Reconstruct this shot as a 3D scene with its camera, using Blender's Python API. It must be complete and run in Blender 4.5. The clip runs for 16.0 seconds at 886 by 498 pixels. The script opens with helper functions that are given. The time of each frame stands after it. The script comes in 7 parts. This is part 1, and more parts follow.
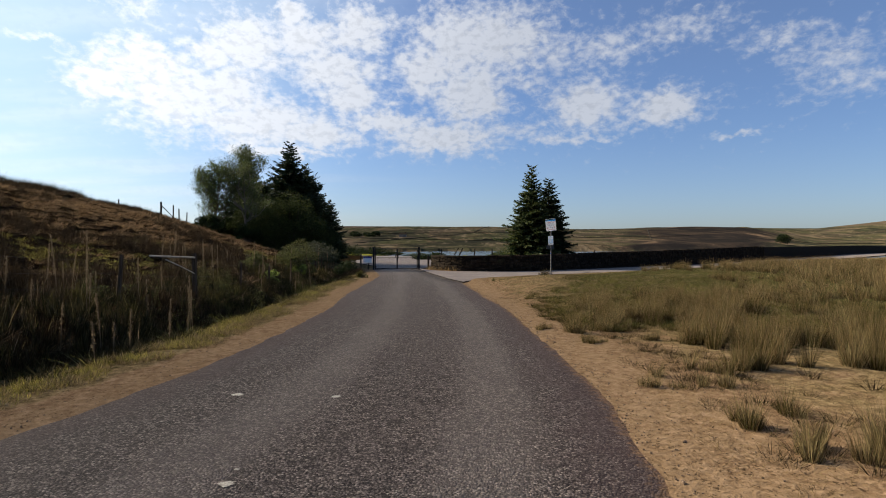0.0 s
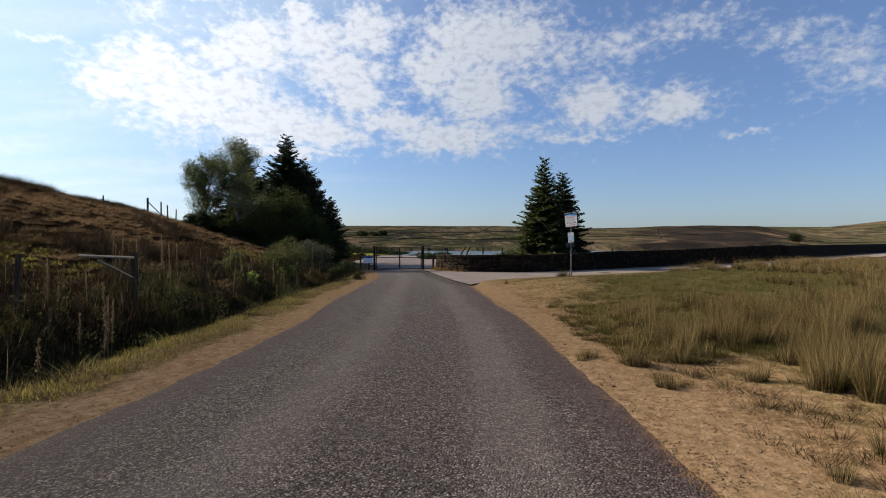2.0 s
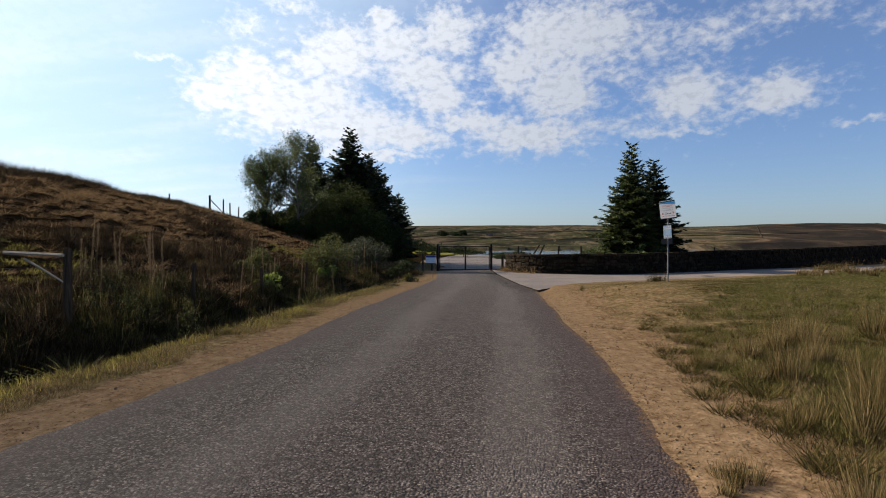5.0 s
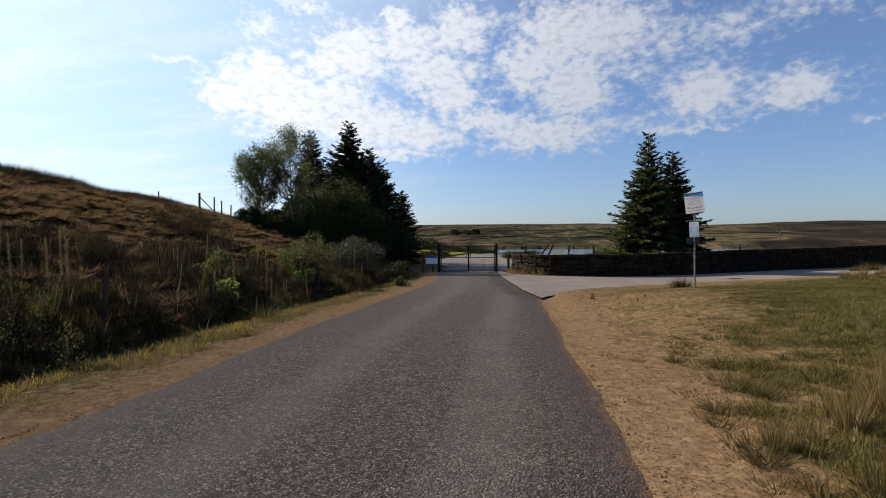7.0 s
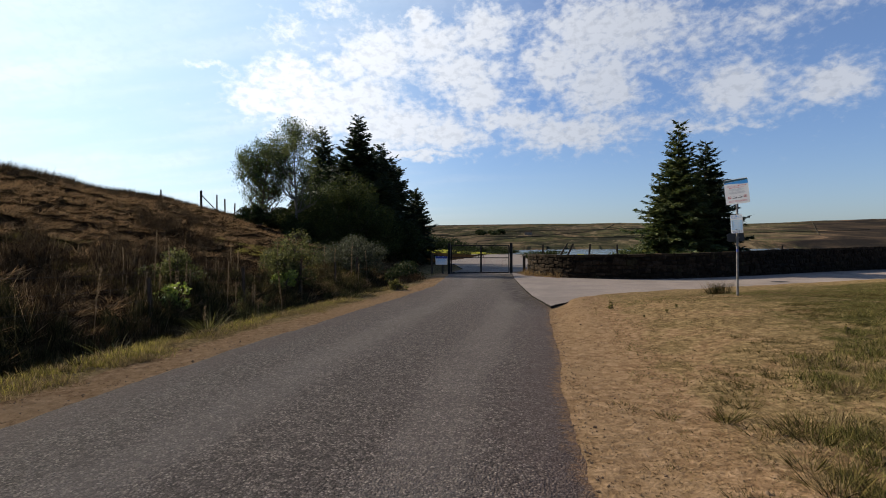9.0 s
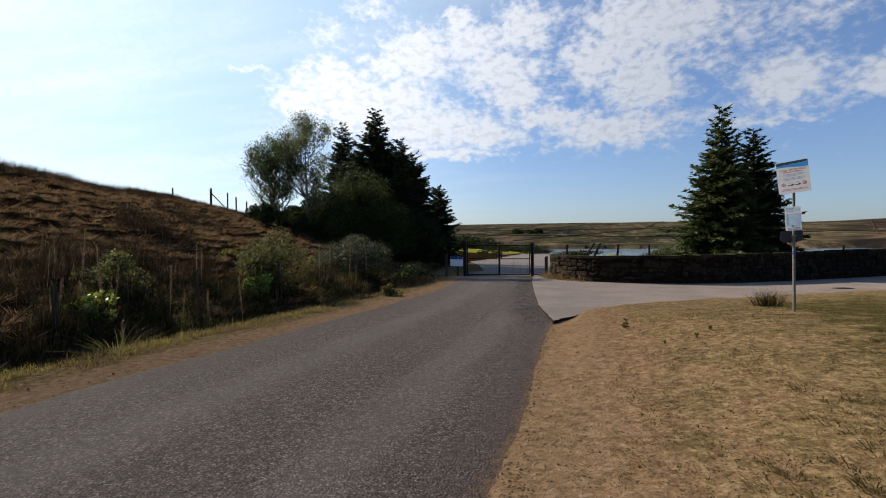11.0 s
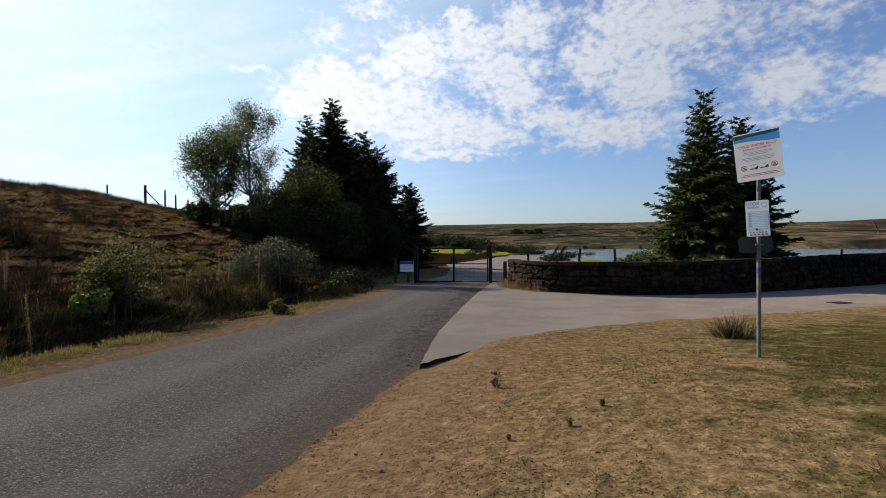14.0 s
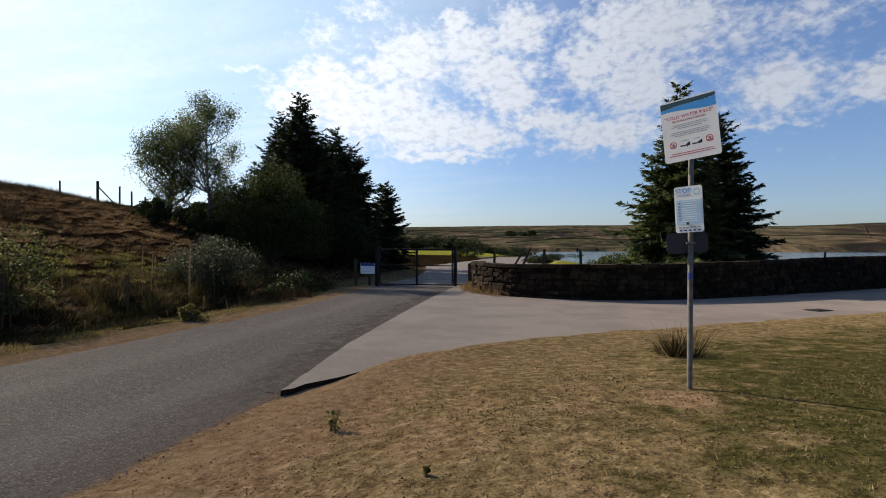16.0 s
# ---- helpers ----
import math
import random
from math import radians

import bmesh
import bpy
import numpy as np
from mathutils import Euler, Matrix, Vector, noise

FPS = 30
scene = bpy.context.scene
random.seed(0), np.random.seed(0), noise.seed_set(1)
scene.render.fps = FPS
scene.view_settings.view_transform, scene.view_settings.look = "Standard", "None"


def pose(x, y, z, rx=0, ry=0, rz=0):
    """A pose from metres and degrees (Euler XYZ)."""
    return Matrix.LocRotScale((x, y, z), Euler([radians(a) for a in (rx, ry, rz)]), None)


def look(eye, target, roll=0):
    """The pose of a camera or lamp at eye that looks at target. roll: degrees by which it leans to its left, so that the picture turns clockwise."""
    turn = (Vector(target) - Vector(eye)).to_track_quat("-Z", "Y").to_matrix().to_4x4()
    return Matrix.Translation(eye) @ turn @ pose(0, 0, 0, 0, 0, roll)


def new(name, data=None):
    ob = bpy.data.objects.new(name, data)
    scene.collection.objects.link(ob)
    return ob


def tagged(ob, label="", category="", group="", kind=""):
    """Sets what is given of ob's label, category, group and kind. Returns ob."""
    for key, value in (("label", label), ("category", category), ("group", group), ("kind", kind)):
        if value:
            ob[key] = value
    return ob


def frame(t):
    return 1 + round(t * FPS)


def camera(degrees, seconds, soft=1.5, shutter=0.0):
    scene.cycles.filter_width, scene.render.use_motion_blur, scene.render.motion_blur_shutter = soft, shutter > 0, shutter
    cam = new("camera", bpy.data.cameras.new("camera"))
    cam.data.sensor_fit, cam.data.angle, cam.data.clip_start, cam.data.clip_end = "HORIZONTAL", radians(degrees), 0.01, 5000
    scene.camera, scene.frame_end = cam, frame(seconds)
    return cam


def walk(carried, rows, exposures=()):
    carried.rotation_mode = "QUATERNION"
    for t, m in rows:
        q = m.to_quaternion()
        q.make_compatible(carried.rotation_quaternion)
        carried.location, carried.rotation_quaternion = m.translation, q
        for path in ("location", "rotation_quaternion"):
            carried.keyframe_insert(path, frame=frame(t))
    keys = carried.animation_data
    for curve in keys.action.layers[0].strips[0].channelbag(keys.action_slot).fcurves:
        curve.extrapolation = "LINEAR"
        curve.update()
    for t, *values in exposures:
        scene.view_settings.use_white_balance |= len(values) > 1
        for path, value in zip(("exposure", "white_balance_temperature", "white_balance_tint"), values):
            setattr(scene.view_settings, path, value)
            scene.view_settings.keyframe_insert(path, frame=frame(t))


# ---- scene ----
cam = camera(80.0, 16.0, soft=1.0)
PATH = [(0, (0.000, 0.000, 1.590, 89.91, -0.16, 0.01)),
        (0.5, (-0.024, 0.846, 1.577, 89.88, -0.11, -0.07)),
        (1, (0.004, 1.641, 1.535, 89.89, -0.10, 0.07)),
        (1.5, (0.052, 2.395, 1.515, 89.89, -0.10, 0.42)),
        (2, (0.078, 3.121, 1.538, 89.85, -0.07, 0.77)),
        (2.5, (0.138, 3.770, 1.551, 89.84, -0.05, 1.54)),
        (3, (0.262, 4.480, 1.523, 89.87, -0.07, 2.95)),
        (3.5, (0.402, 5.136, 1.502, 89.90, -0.08, 4.76)),
        (4, (0.573, 5.785, 1.477, 89.89, -0.07, 7.16)),
        (4.5, (0.665, 6.429, 1.449, 89.86, -0.09, 8.69)),
        (7, (1.087, 9.729, 1.508, 89.69, 0.06, 10.96)),
        (7.5, (1.188, 10.330, 1.522, 89.70, 0.03, 11.80)),
        (8, (1.302, 10.959, 1.522, 89.70, 0.01, 12.43)),
        (8.5, (1.390, 11.620, 1.498, 89.71, 0.08, 13.15)),
        (9, (1.512, 12.269, 1.467, 89.72, 0.16, 13.72)),
        (9.5, (1.647, 12.912, 1.479, 89.72, 0.12, 14.94)),
        (12, (2.625, 16.277, 1.513, 89.63, 0.22, 18.30)),
        (12.5, (2.923, 16.978, 1.530, 89.64, 0.31, 18.20)),
        (13, (3.190, 17.591, 1.558, 89.63, 0.31, 18.22)),
        (13.5, (3.393, 18.225, 1.610, 89.61, 0.19, 17.94)),
        (14, (3.639, 18.797, 1.654, 89.66, 0.10, 17.84)),
        (14.5, (3.871, 19.318, 1.674, 89.71, 0.02, 17.60)),
        (15, (4.103, 19.826, 1.655, 89.68, -0.09, 17.53)),
        (15.5, (4.358, 20.272, 1.621, 89.71, -0.16, 17.48)),
        (16, (4.590, 20.671, 1.613, 89.84, -0.17, 17.24))]
walk(cam, [(t, pose(*p)) for t, p in PATH])

# ---------------------------------------------------------------- world and sun
SUN_EL, SUN_AZ = radians(31), radians(-70)      # azimuth clockwise from +y
SUN_DIR = Vector((math.sin(SUN_AZ) * math.cos(SUN_EL), math.cos(SUN_AZ) * math.cos(SUN_EL), math.sin(SUN_EL)))
sun = new("sun", bpy.data.lights.new("sun", "SUN"))
sun.data.energy, sun.data.angle, sun.data.color = 5.0, radians(0.55), (1.0, 0.86, 0.67)
sun.matrix_world = look(SUN_DIR * 50, (0, 0, 0))
scene.view_settings.exposure = 0.92


class Nodes:
    """Short hand for a node tree."""
    def __init__(self, tree):
        self.tree = tree
        tree.nodes.clear()

    def add(self, kind, **sets):
        n = self.tree.nodes.new(kind)
        for k, v in sets.items():
            setattr(n, k, v)
        return n

    def put(self, socket, v):
        if isinstance(v, bpy.types.NodeSocket):
            self.tree.links.new(v, socket)
        elif v is not None:
            socket.default_value = v

    def math(self, op, a, b=None, c=None, clamp=False):
        n = self.add("ShaderNodeMath", operation=op, use_clamp=clamp)
        for s, v in zip(n.inputs, (a, b, c)):
            self.put(s, v)
        return n.outputs[0]

    def mix(self, fac, a, b, blend="MIX"):
        n = self.add("ShaderNodeMix", data_type="RGBA", blend_type=blend)
        n.clamp_factor = True
        for s, v in zip((n.inputs[0], n.inputs[6], n.inputs[7]), (fac, a, b)):
            if isinstance(v, tuple) and len(v) == 3:
                v = (*v, 1.0)
            self.put(s, v)
        return n.outputs[2]

    def noise(self, vec, scale, detail=4.0, rough=0.55, distortion=0.0):
        n = self.add("ShaderNodeTexNoise")
        self.put(n.inputs["Vector"], vec)
        n.inputs["Scale"].default_value, n.inputs["Detail"].default_value = scale, detail
        n.inputs["Roughness"].default_value, n.inputs["Distortion"].default_value = rough, distortion
        return n.outputs["Fac"]

    def voronoi(self, vec, scale, feature="F1", out="Distance"):
        n = self.add("ShaderNodeTexVoronoi", feature=feature)
        self.put(n.inputs["Vector"], vec)
        n.inputs["Scale"].default_value = scale
        return n.outputs[out]

    def ramp(self, fac, lo, hi, a=0.0, b=1.0):
        n = self.add("ShaderNodeMapRange", interpolation_type="SMOOTHSTEP", clamp=True)
        for s, v in zip(n.inputs, (fac, lo, hi, a, b)):
            self.put(s, v)
        return n.outputs[0]

    def colors(self, fac, stops):
        n = self.add("ShaderNodeValToRGB")
        e = n.color_ramp.elements
        while len(e) < len(stops):
            e.new(0.5)
        for el, (p, c) in zip(e, stops):
            el.position, el.color = p, (*c, 1)
        self.put(n.inputs[0], fac)
        return n.outputs[0]

    def scaled(self, vec, s):
        n = self.add("ShaderNodeVectorMath", operation="MULTIPLY")
        self.put(n.inputs[0], vec)
        n.inputs[1].default_value = s
        return n.outputs[0]

    def bump(self, height, strength, distance):
        n = self.add("ShaderNodeBump")
        self.put(n.inputs["Height"], height)
        n.inputs["Strength"].default_value, n.inputs["Distance"].default_value = strength, distance
        return n.outputs[0]


# cloud clumps: bearing and height over the horizon in degrees, their half widths
CLOUDS = [(-33.1, 15.1, 2.3, 1.7), (-29.3, 16.8, 3.6, 2.0), (-26.7, 14.2, 5.0, 2.8), (-22.2, 15.3, 3.7, 2.1), (-18.9, 12.7, 5.8, 2.1), (-14.0, 11.9, 4.3, 1.3),
          (-20.7, 19.7, 3.8, 2.2), (-23.7, 18.6, 2.4, 1.3), (-14.6, 21.0, 3.4, 1.8), (-11.8, 18.2, 4.3, 1.6), (-9.1, 22.2, 2.7, 2.0), (-9.8, 15.8, 2.9, 1.7),
          (-16.1, 23.0, 1.3, 0.9), (-1.9, 18.5, 3.0, 2.2), (1.2, 21.1, 4.0, 3.1), (5.6, 21.4, 5.1, 2.6), (2.9, 16.3, 3.4, 2.8), (-0.2, 11.8, 5.5, 1.5),
          (-6.1, 13.2, 3.6, 1.0), (15.3, 14.8, 3.0, 2.2), (22.5, 14.0, 2.9, 1.4), (-17.9, 9.8, 4.9, 0.5)]
VEILS = [(-29.6, 21.2, 2.6, 1.5), (-25.4, 24.0, 2.7, 1.1), (-6.1, 15.2, 1.7, 0.7), (12.0, 19.7, 4.4, 2.2), (17.1, 20.0, 4.0, 1.8), (9.3, 17.1, 2.0, 1.0),
         (14.0, 11.4, 5.2, 0.5), (8.0, 12.5, 4.7, 1.0), (-37.3, 17.5, 2.2, 0.5), (-4.9, 22.9, 1.8, 0.8), (32.0, 18.8, 3.0, 0.8), (36.5, 16.5, 3.2, 1.6), (38.5, 14.0, 4.0, 1.0), (29.0, 10.8, 2.2, 0.4), (24.0, 21.0, 4.0, 1.2)]
world = bpy.data.worlds.new("world")
scene.world = world
world.use_nodes = True
N = Nodes(world.node_tree)
gen = N.add("ShaderNodeTexCoord").outputs["Generated"]
sky = N.add("ShaderNodeTexSky", sky_type="NISHITA", sun_disc=False)
sky.sun_elevation, sky.sun_rotation = SUN_EL, SUN_AZ
sky.altitude, sky.air_density, sky.dust_density, sky.ozone_density = 300, 1.0, 1.6, 2.5
xyz = N.add("ShaderNodeSeparateXYZ")
N.put(xyz.inputs[0], gen)
dx, dy, dz = xyz.outputs
az = N.math("MULTIPLY", N.math("ARCTAN2", dx, dy), 180 / math.pi)
el = N.math("MULTIPLY", N.math("ARCSINE", dz), 180 / math.pi)
over = N.math("ADD", N.math("MAXIMUM", dz, 0.0), 0.10)
flat = N.add("ShaderNodeCombineXYZ")
N.put(flat.inputs[0], N.math("DIVIDE", dx, over))
N.put(flat.inputs[1], N.math("DIVIDE", dy, over))
flat = flat.outputs[0]
round_sky = N.add("ShaderNodeCombineXYZ")
N.put(round_sky.inputs[0], az)
N.put(round_sky.inputs[1], N.math("MULTIPLY", el, 1.35))
round_sky = round_sky.outputs[0]
# ragged outlines: the clumps are looked up at places that wander a little
stray_a = N.math("MULTIPLY", N.math("SUBTRACT", N.noise(round_sky, 0.30, 4, 0.6), 0.5), 5.0)
stray_e = N.math("MULTIPLY", N.math("SUBTRACT", N.noise(N.scaled(round_sky, (1, 1, 1)), 0.42, 4, 0.6, 0.5), 0.5), 3.2)
az_w, el_w = N.math("ADD", az, stray_a), N.math("ADD", el, stray_e)
clump = None
for row, weight in [(r, 1.14) for r in CLOUDS] + [(r, 0.62) for r in VEILS]:
    u = N.math("MULTIPLY", N.math("SUBTRACT", az_w, row[0]), 1 / row[2])
    v = N.math("MULTIPLY", N.math("SUBTRACT", el_w, row[1]), 1 / row[3])
    d = N.math("ADD", N.math("MULTIPLY", u, u), N.math("MULTIPLY", v, v))
    g = N.math("MULTIPLY", N.math("EXPONENT", N.math("MULTIPLY", d, -0.55)), weight)
    clump = g if clump is None else N.math("MAXIMUM", clump, g)
# the same kind of broken cloud all over the rest of the sky
rest = N.math("MULTIPLY", N.ramp(N.noise(flat, 0.55, 3), 0.64, 0.84), N.ramp(el, 26, 34))
clump = N.math("MAXIMUM", clump, rest)
puff = N.noise(round_sky, 0.62, 5, 0.62, 0.4)
dapple = N.noise(N.scaled(round_sky, (1, 1.15, 1)), 0.95, 4, 0.55, 0.2)
dens = N.math("ADD", N.math("MULTIPLY", N.math("SUBTRACT", puff, 0.5), 1.1), N.math("MULTIPLY", N.math("SUBTRACT", dapple, 0.5), 1.1))
dens = N.math("ADD", dens, clump)
cover = N.math("MULTIPLY", N.ramp(dens, 0.12, 1.02), N.ramp(el, 6.5, 10.0))
near_sun = N.add("ShaderNodeVectorMath", operation="DOT_PRODUCT")
N.put(near_sun.inputs[0], gen)
near_sun.inputs[1].default_value = SUN_DIR
toward = N.ramp(near_sun.outputs["Value"], 0.26, 0.98)
haze = N.ramp(N.noise(N.scaled(flat, (0.6, 1.8, 1)), 1.2, 4), 0.35, 0.8, 0.0, 0.55)
cover = N.math("MAXIMUM", cover, N.math("MULTIPLY", N.math("MULTIPLY", haze, toward), N.ramp(el, -2, 5)))
white = N.mix(toward, (0.46, 0.485, 0.54), (0.93, 0.95, 0.98))
shade = N.ramp(dapple, 0.32, 0.66, 0.86, 1.08)
white = N.mix(1.0, white, N.mix(shade, (0, 0, 0), (1, 1, 1)), "MULTIPLY")
blue = N.mix(1.0, sky.outputs[0], N.mix(N.ramp(el, 0, 15), (0.082, 0.090, 0.108), (0.060, 0.079, 0.106)), "MULTIPLY")
aureole = N.ramp(near_sun.outputs["Value"], 0.46, 0.96, 0.0, 0.72)
blue = N.mix(0.11, blue, (0.40, 0.44, 0.48))
blue = N.mix(aureole, blue, (0.58, 0.76, 0.88))
back = N.add("ShaderNodeBackground")
deep = N.mix(N.ramp(el, 26, 60), (1, 1, 1), (0.55, 0.60, 0.70))
N.put(back.inputs[0], N.mix(1.0, N.mix(N.math("MULTIPLY", cover, 0.88), blue, white), deep, "MULTIPLY"))
back.inputs[1].default_value = 0.69
N.put(N.add("ShaderNodeOutputWorld").inputs[0], back.outputs[0])


# ---------------------------------------------------------------- materials
def material(name, build, rough=0.9, translucent=0.0, metallic=0.0, spec=0.3, grainy=0.0):
    """build(N) gives the colour, or the colour and a normal, or the colour, a normal and a roughness."""
    m = bpy.data.materials.new(name)
    m.use_nodes = True
    n = Nodes(m.node_tree)
    got = build(n)
    got = got if isinstance(got, tuple) and not isinstance(got[0], float) else (got,)
    color, normal, rg = (*got, None, None)[:3]
    b = n.add("ShaderNodeBsdfPrincipled")
    b.inputs["Roughness"].default_value, b.inputs["Metallic"].default_value = rough, metallic
    b.inputs["Specular IOR Level"].default_value = spec
    b.inputs["Diffuse Roughness"].default_value = grainy
    n.put(b.inputs["Base Color"], (*color, 1.0) if isinstance(color, tuple) else color)
    n.put(b.inputs["Normal"], normal) if normal else None
    n.put(b.inputs["Roughness"], rg) if rg else None
    out = b.outputs[0]
    if translucent:
        t = n.add("ShaderNodeBsdfTranslucent")
        n.put(t.inputs[0], (*color, 1.0) if isinstance(color, tuple) else color)
        mixer = n.add("ShaderNodeMixShader")
        mixer.inputs[0].default_value = translucent
        n.tree.links.new(out, mixer.inputs[1])
        n.tree.links.new(t.outputs[0], mixer.inputs[2])
        out = mixer.outputs[0]
    n.tree.links.new(out, n.add("ShaderNodeOutputMaterial").inputs[0])
    return m


def place(n):
    return n.add("ShaderNodeNewGeometry").outputs["Position"]


def island(n):
    return n.add("ShaderNodeNewGeometry").outputs["Random Per Island"]


def per_object(n):
    return n.add("ShaderNodeObjectInfo").outputs["Random"]


def attr(n, name):
    return n.add("ShaderNodeAttribute", attribute_name=name).outputs["Fac"]


def ground_look(n):
    p = place(n)
    fine, mid, big = n.noise(p, 9, 6, 0.65), n.noise(p, 1.4, 5, 0.6), n.noise(p, 0.25, 4)
    grain = n.noise(p, 38, 6, 0.75)
    # crumbs of dark soil and dry litter
    stray = n.add("ShaderNodeTexNoise")
    n.put(stray.inputs["Vector"], p)
    stray.inputs["Scale"].default_value, stray.inputs["Detail"].default_value = 30, 3
    bent = n.add("ShaderNodeVectorMath", operation="MULTIPLY_ADD")
    n.put(bent.inputs[0], stray.outputs["Color"])
    bent.inputs[1].default_value = (0.07, 0.07, 0.07)
    n.put(bent.inputs[2], p)
    cell = n.add("ShaderNodeSeparateColor")
    n.put(cell.inputs[0], n.voronoi(bent.outputs[0], 30, out="Color"))
    near_cell = n.voronoi(bent.outputs[0], 30)
    crumb = n.math("MULTIPLY", n.ramp(cell.outputs[0], 0.54, 0.66), n.ramp(near_cell, 0.30, 0.48, 1.0, 0.0))
    crumb = n.math("MULTIPLY", crumb, n.ramp(n.noise(p, 3.2, 5, 0.7), 0.42, 0.56))
    mixed = n.math("ADD", n.math("MULTIPLY", fine, 0.60), n.math("MULTIPLY", grain, 0.42))
    bare = n.colors(mixed, [(0.38, (0.125, 0.076, 0.041)), (0.52, (0.222, 0.146, 0.083)), (0.66, (0.355, 0.243, 0.148))])
    straw = n.colors(mixed, [(0.38, (0.062, 0.043, 0.020)), (0.52, (0.180, 0.130, 0.066)), (0.66, (0.330, 0.243, 0.132))])
    green = n.colors(mixed, [(0.38, (0.017, 0.018, 0.006)), (0.53, (0.058, 0.054, 0.018)), (0.68, (0.127, 0.106, 0.043))])
    turf = n.mix(n.ramp(n.math("ADD", n.math("MULTIPLY", n.noise(p, 2.2, 6, 0.7), 0.8), n.math("MULTIPLY", attr(n, "green"), 0.35)), 0.48, 0.68), straw, green)
    col = n.mix(n.ramp(n.math("ADD", attr(n, "dirt"), n.math("MULTIPLY", n.math("SUBTRACT", mid, 0.5), 1.1)), 0.35, 0.68), turf, bare)
    fresh = n.math("ADD", attr(n, "dirt"), n.math("MULTIPLY", n.math("SUBTRACT", mid, 0.5), 0.7))
    col = n.mix(n.ramp(fresh, 0.86, 1.15, 0.0, 0.4), col, (0.265, 0.186, 0.108))
    col = n.mix(n.math("MULTIPLY", crumb, 0.62), col, (0.030, 0.019, 0.010))
    # rough dead grass of the bank, darkened to stand for shade between tussocks
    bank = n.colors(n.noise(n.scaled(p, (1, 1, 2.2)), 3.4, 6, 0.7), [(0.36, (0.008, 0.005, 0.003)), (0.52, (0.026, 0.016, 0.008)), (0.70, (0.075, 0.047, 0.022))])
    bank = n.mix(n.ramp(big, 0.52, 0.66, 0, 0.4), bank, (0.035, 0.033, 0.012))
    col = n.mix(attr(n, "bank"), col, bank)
    # moorland in the distance
    patchy = n.noise(n.scaled(p, (0.0085, 0.0038, 0.02)), 1.3, 9, 0.68, 1.2)
    moor = n.colors(patchy, [(0.38, (0.010, 0.010, 0.005)), (0.45, (0.034, 0.034, 0.013)), (0.50, (0.062, 0.060, 0.022)), (0.54, (0.078, 0.062, 0.027)), (0.58, (0.120, 0.078, 0.042)), (0.66, (0.19, 0.145, 0.080))])
    moor = n.mix(n.ramp(n.noise(n.scaled(p, (0.030, 0.010, 0.02)), 1.0, 7, 0.75), 0.50, 0.58, 0, 0.6), moor, (0.028, 0.025, 0.013))
    moor = n.mix(n.ramp(n.noise(n.scaled(p, (0.0045, 0.011, 0.02)), 1.0, 7, 0.7, 0.6), 0.51, 0.57, 0, 0.8), moor, (0.023, 0.020, 0.010))
    grit = n.noise(n.scaled(p, (0.045, 0.011, 0.05)), 1.0, 7, 0.78, 0.4)
    moor = n.mix(n.ramp(grit, 0.53, 0.64, 0, 0.75), moor, (0.215, 0.160, 0.098))
    moor = n.mix(n.ramp(grit, 0.48, 0.38, 0, 0.9), moor, (0.016, 0.015, 0.007))
    rust = n.noise(n.scaled(p, (0.006, 0.0042, 0.02)), 1.0, 6, 0.65, 0.8)
    moor = n.mix(n.ramp(rust, 0.50, 0.64, 0, 0.55), moor, (0.130, 0.090, 0.058))
    heather = n.math("ADD", attr(n, "heath"), n.math("MULTIPLY", n.math("SUBTRACT", n.noise(n.scaled(p, (0.012, 0.02, 0.03)), 1.0, 7, 0.7), 0.5), 1.6))
    moor = n.mix(n.ramp(heather, 0.38, 0.66, 0, 0.95), moor, n.colors(patchy, [(0.42, (0.008, 0.005, 0.004)), (0.56, (0.039, 0.025, 0.016)), (0.64, (0.148, 0.094, 0.055))]))
    # distance haze, mixed evenly into the moor colour
    moor = n.mix(0.06, moor, (0.16, 0.18, 0.19))
    col = n.mix(attr(n, "moor"), col, moor)
    col = n.mix(attr(n, "field"), col, n.colors(n.noise(p, 0.3, 5), [(0.3, (0.17, 0.18, 0.025)), (0.7, (0.33, 0.31, 0.05))]))
    clod = n.noise(p, 17, 4, 0.6)
    h = n.math("ADD", n.math("MULTIPLY", grain, 0.5), n.math("ADD", n.math("MULTIPLY", fine, 1.5), n.math("ADD", clod, n.math("MULTIPLY", crumb, 0.6))))
    return col, n.bump(h, 1.0, 0.020)


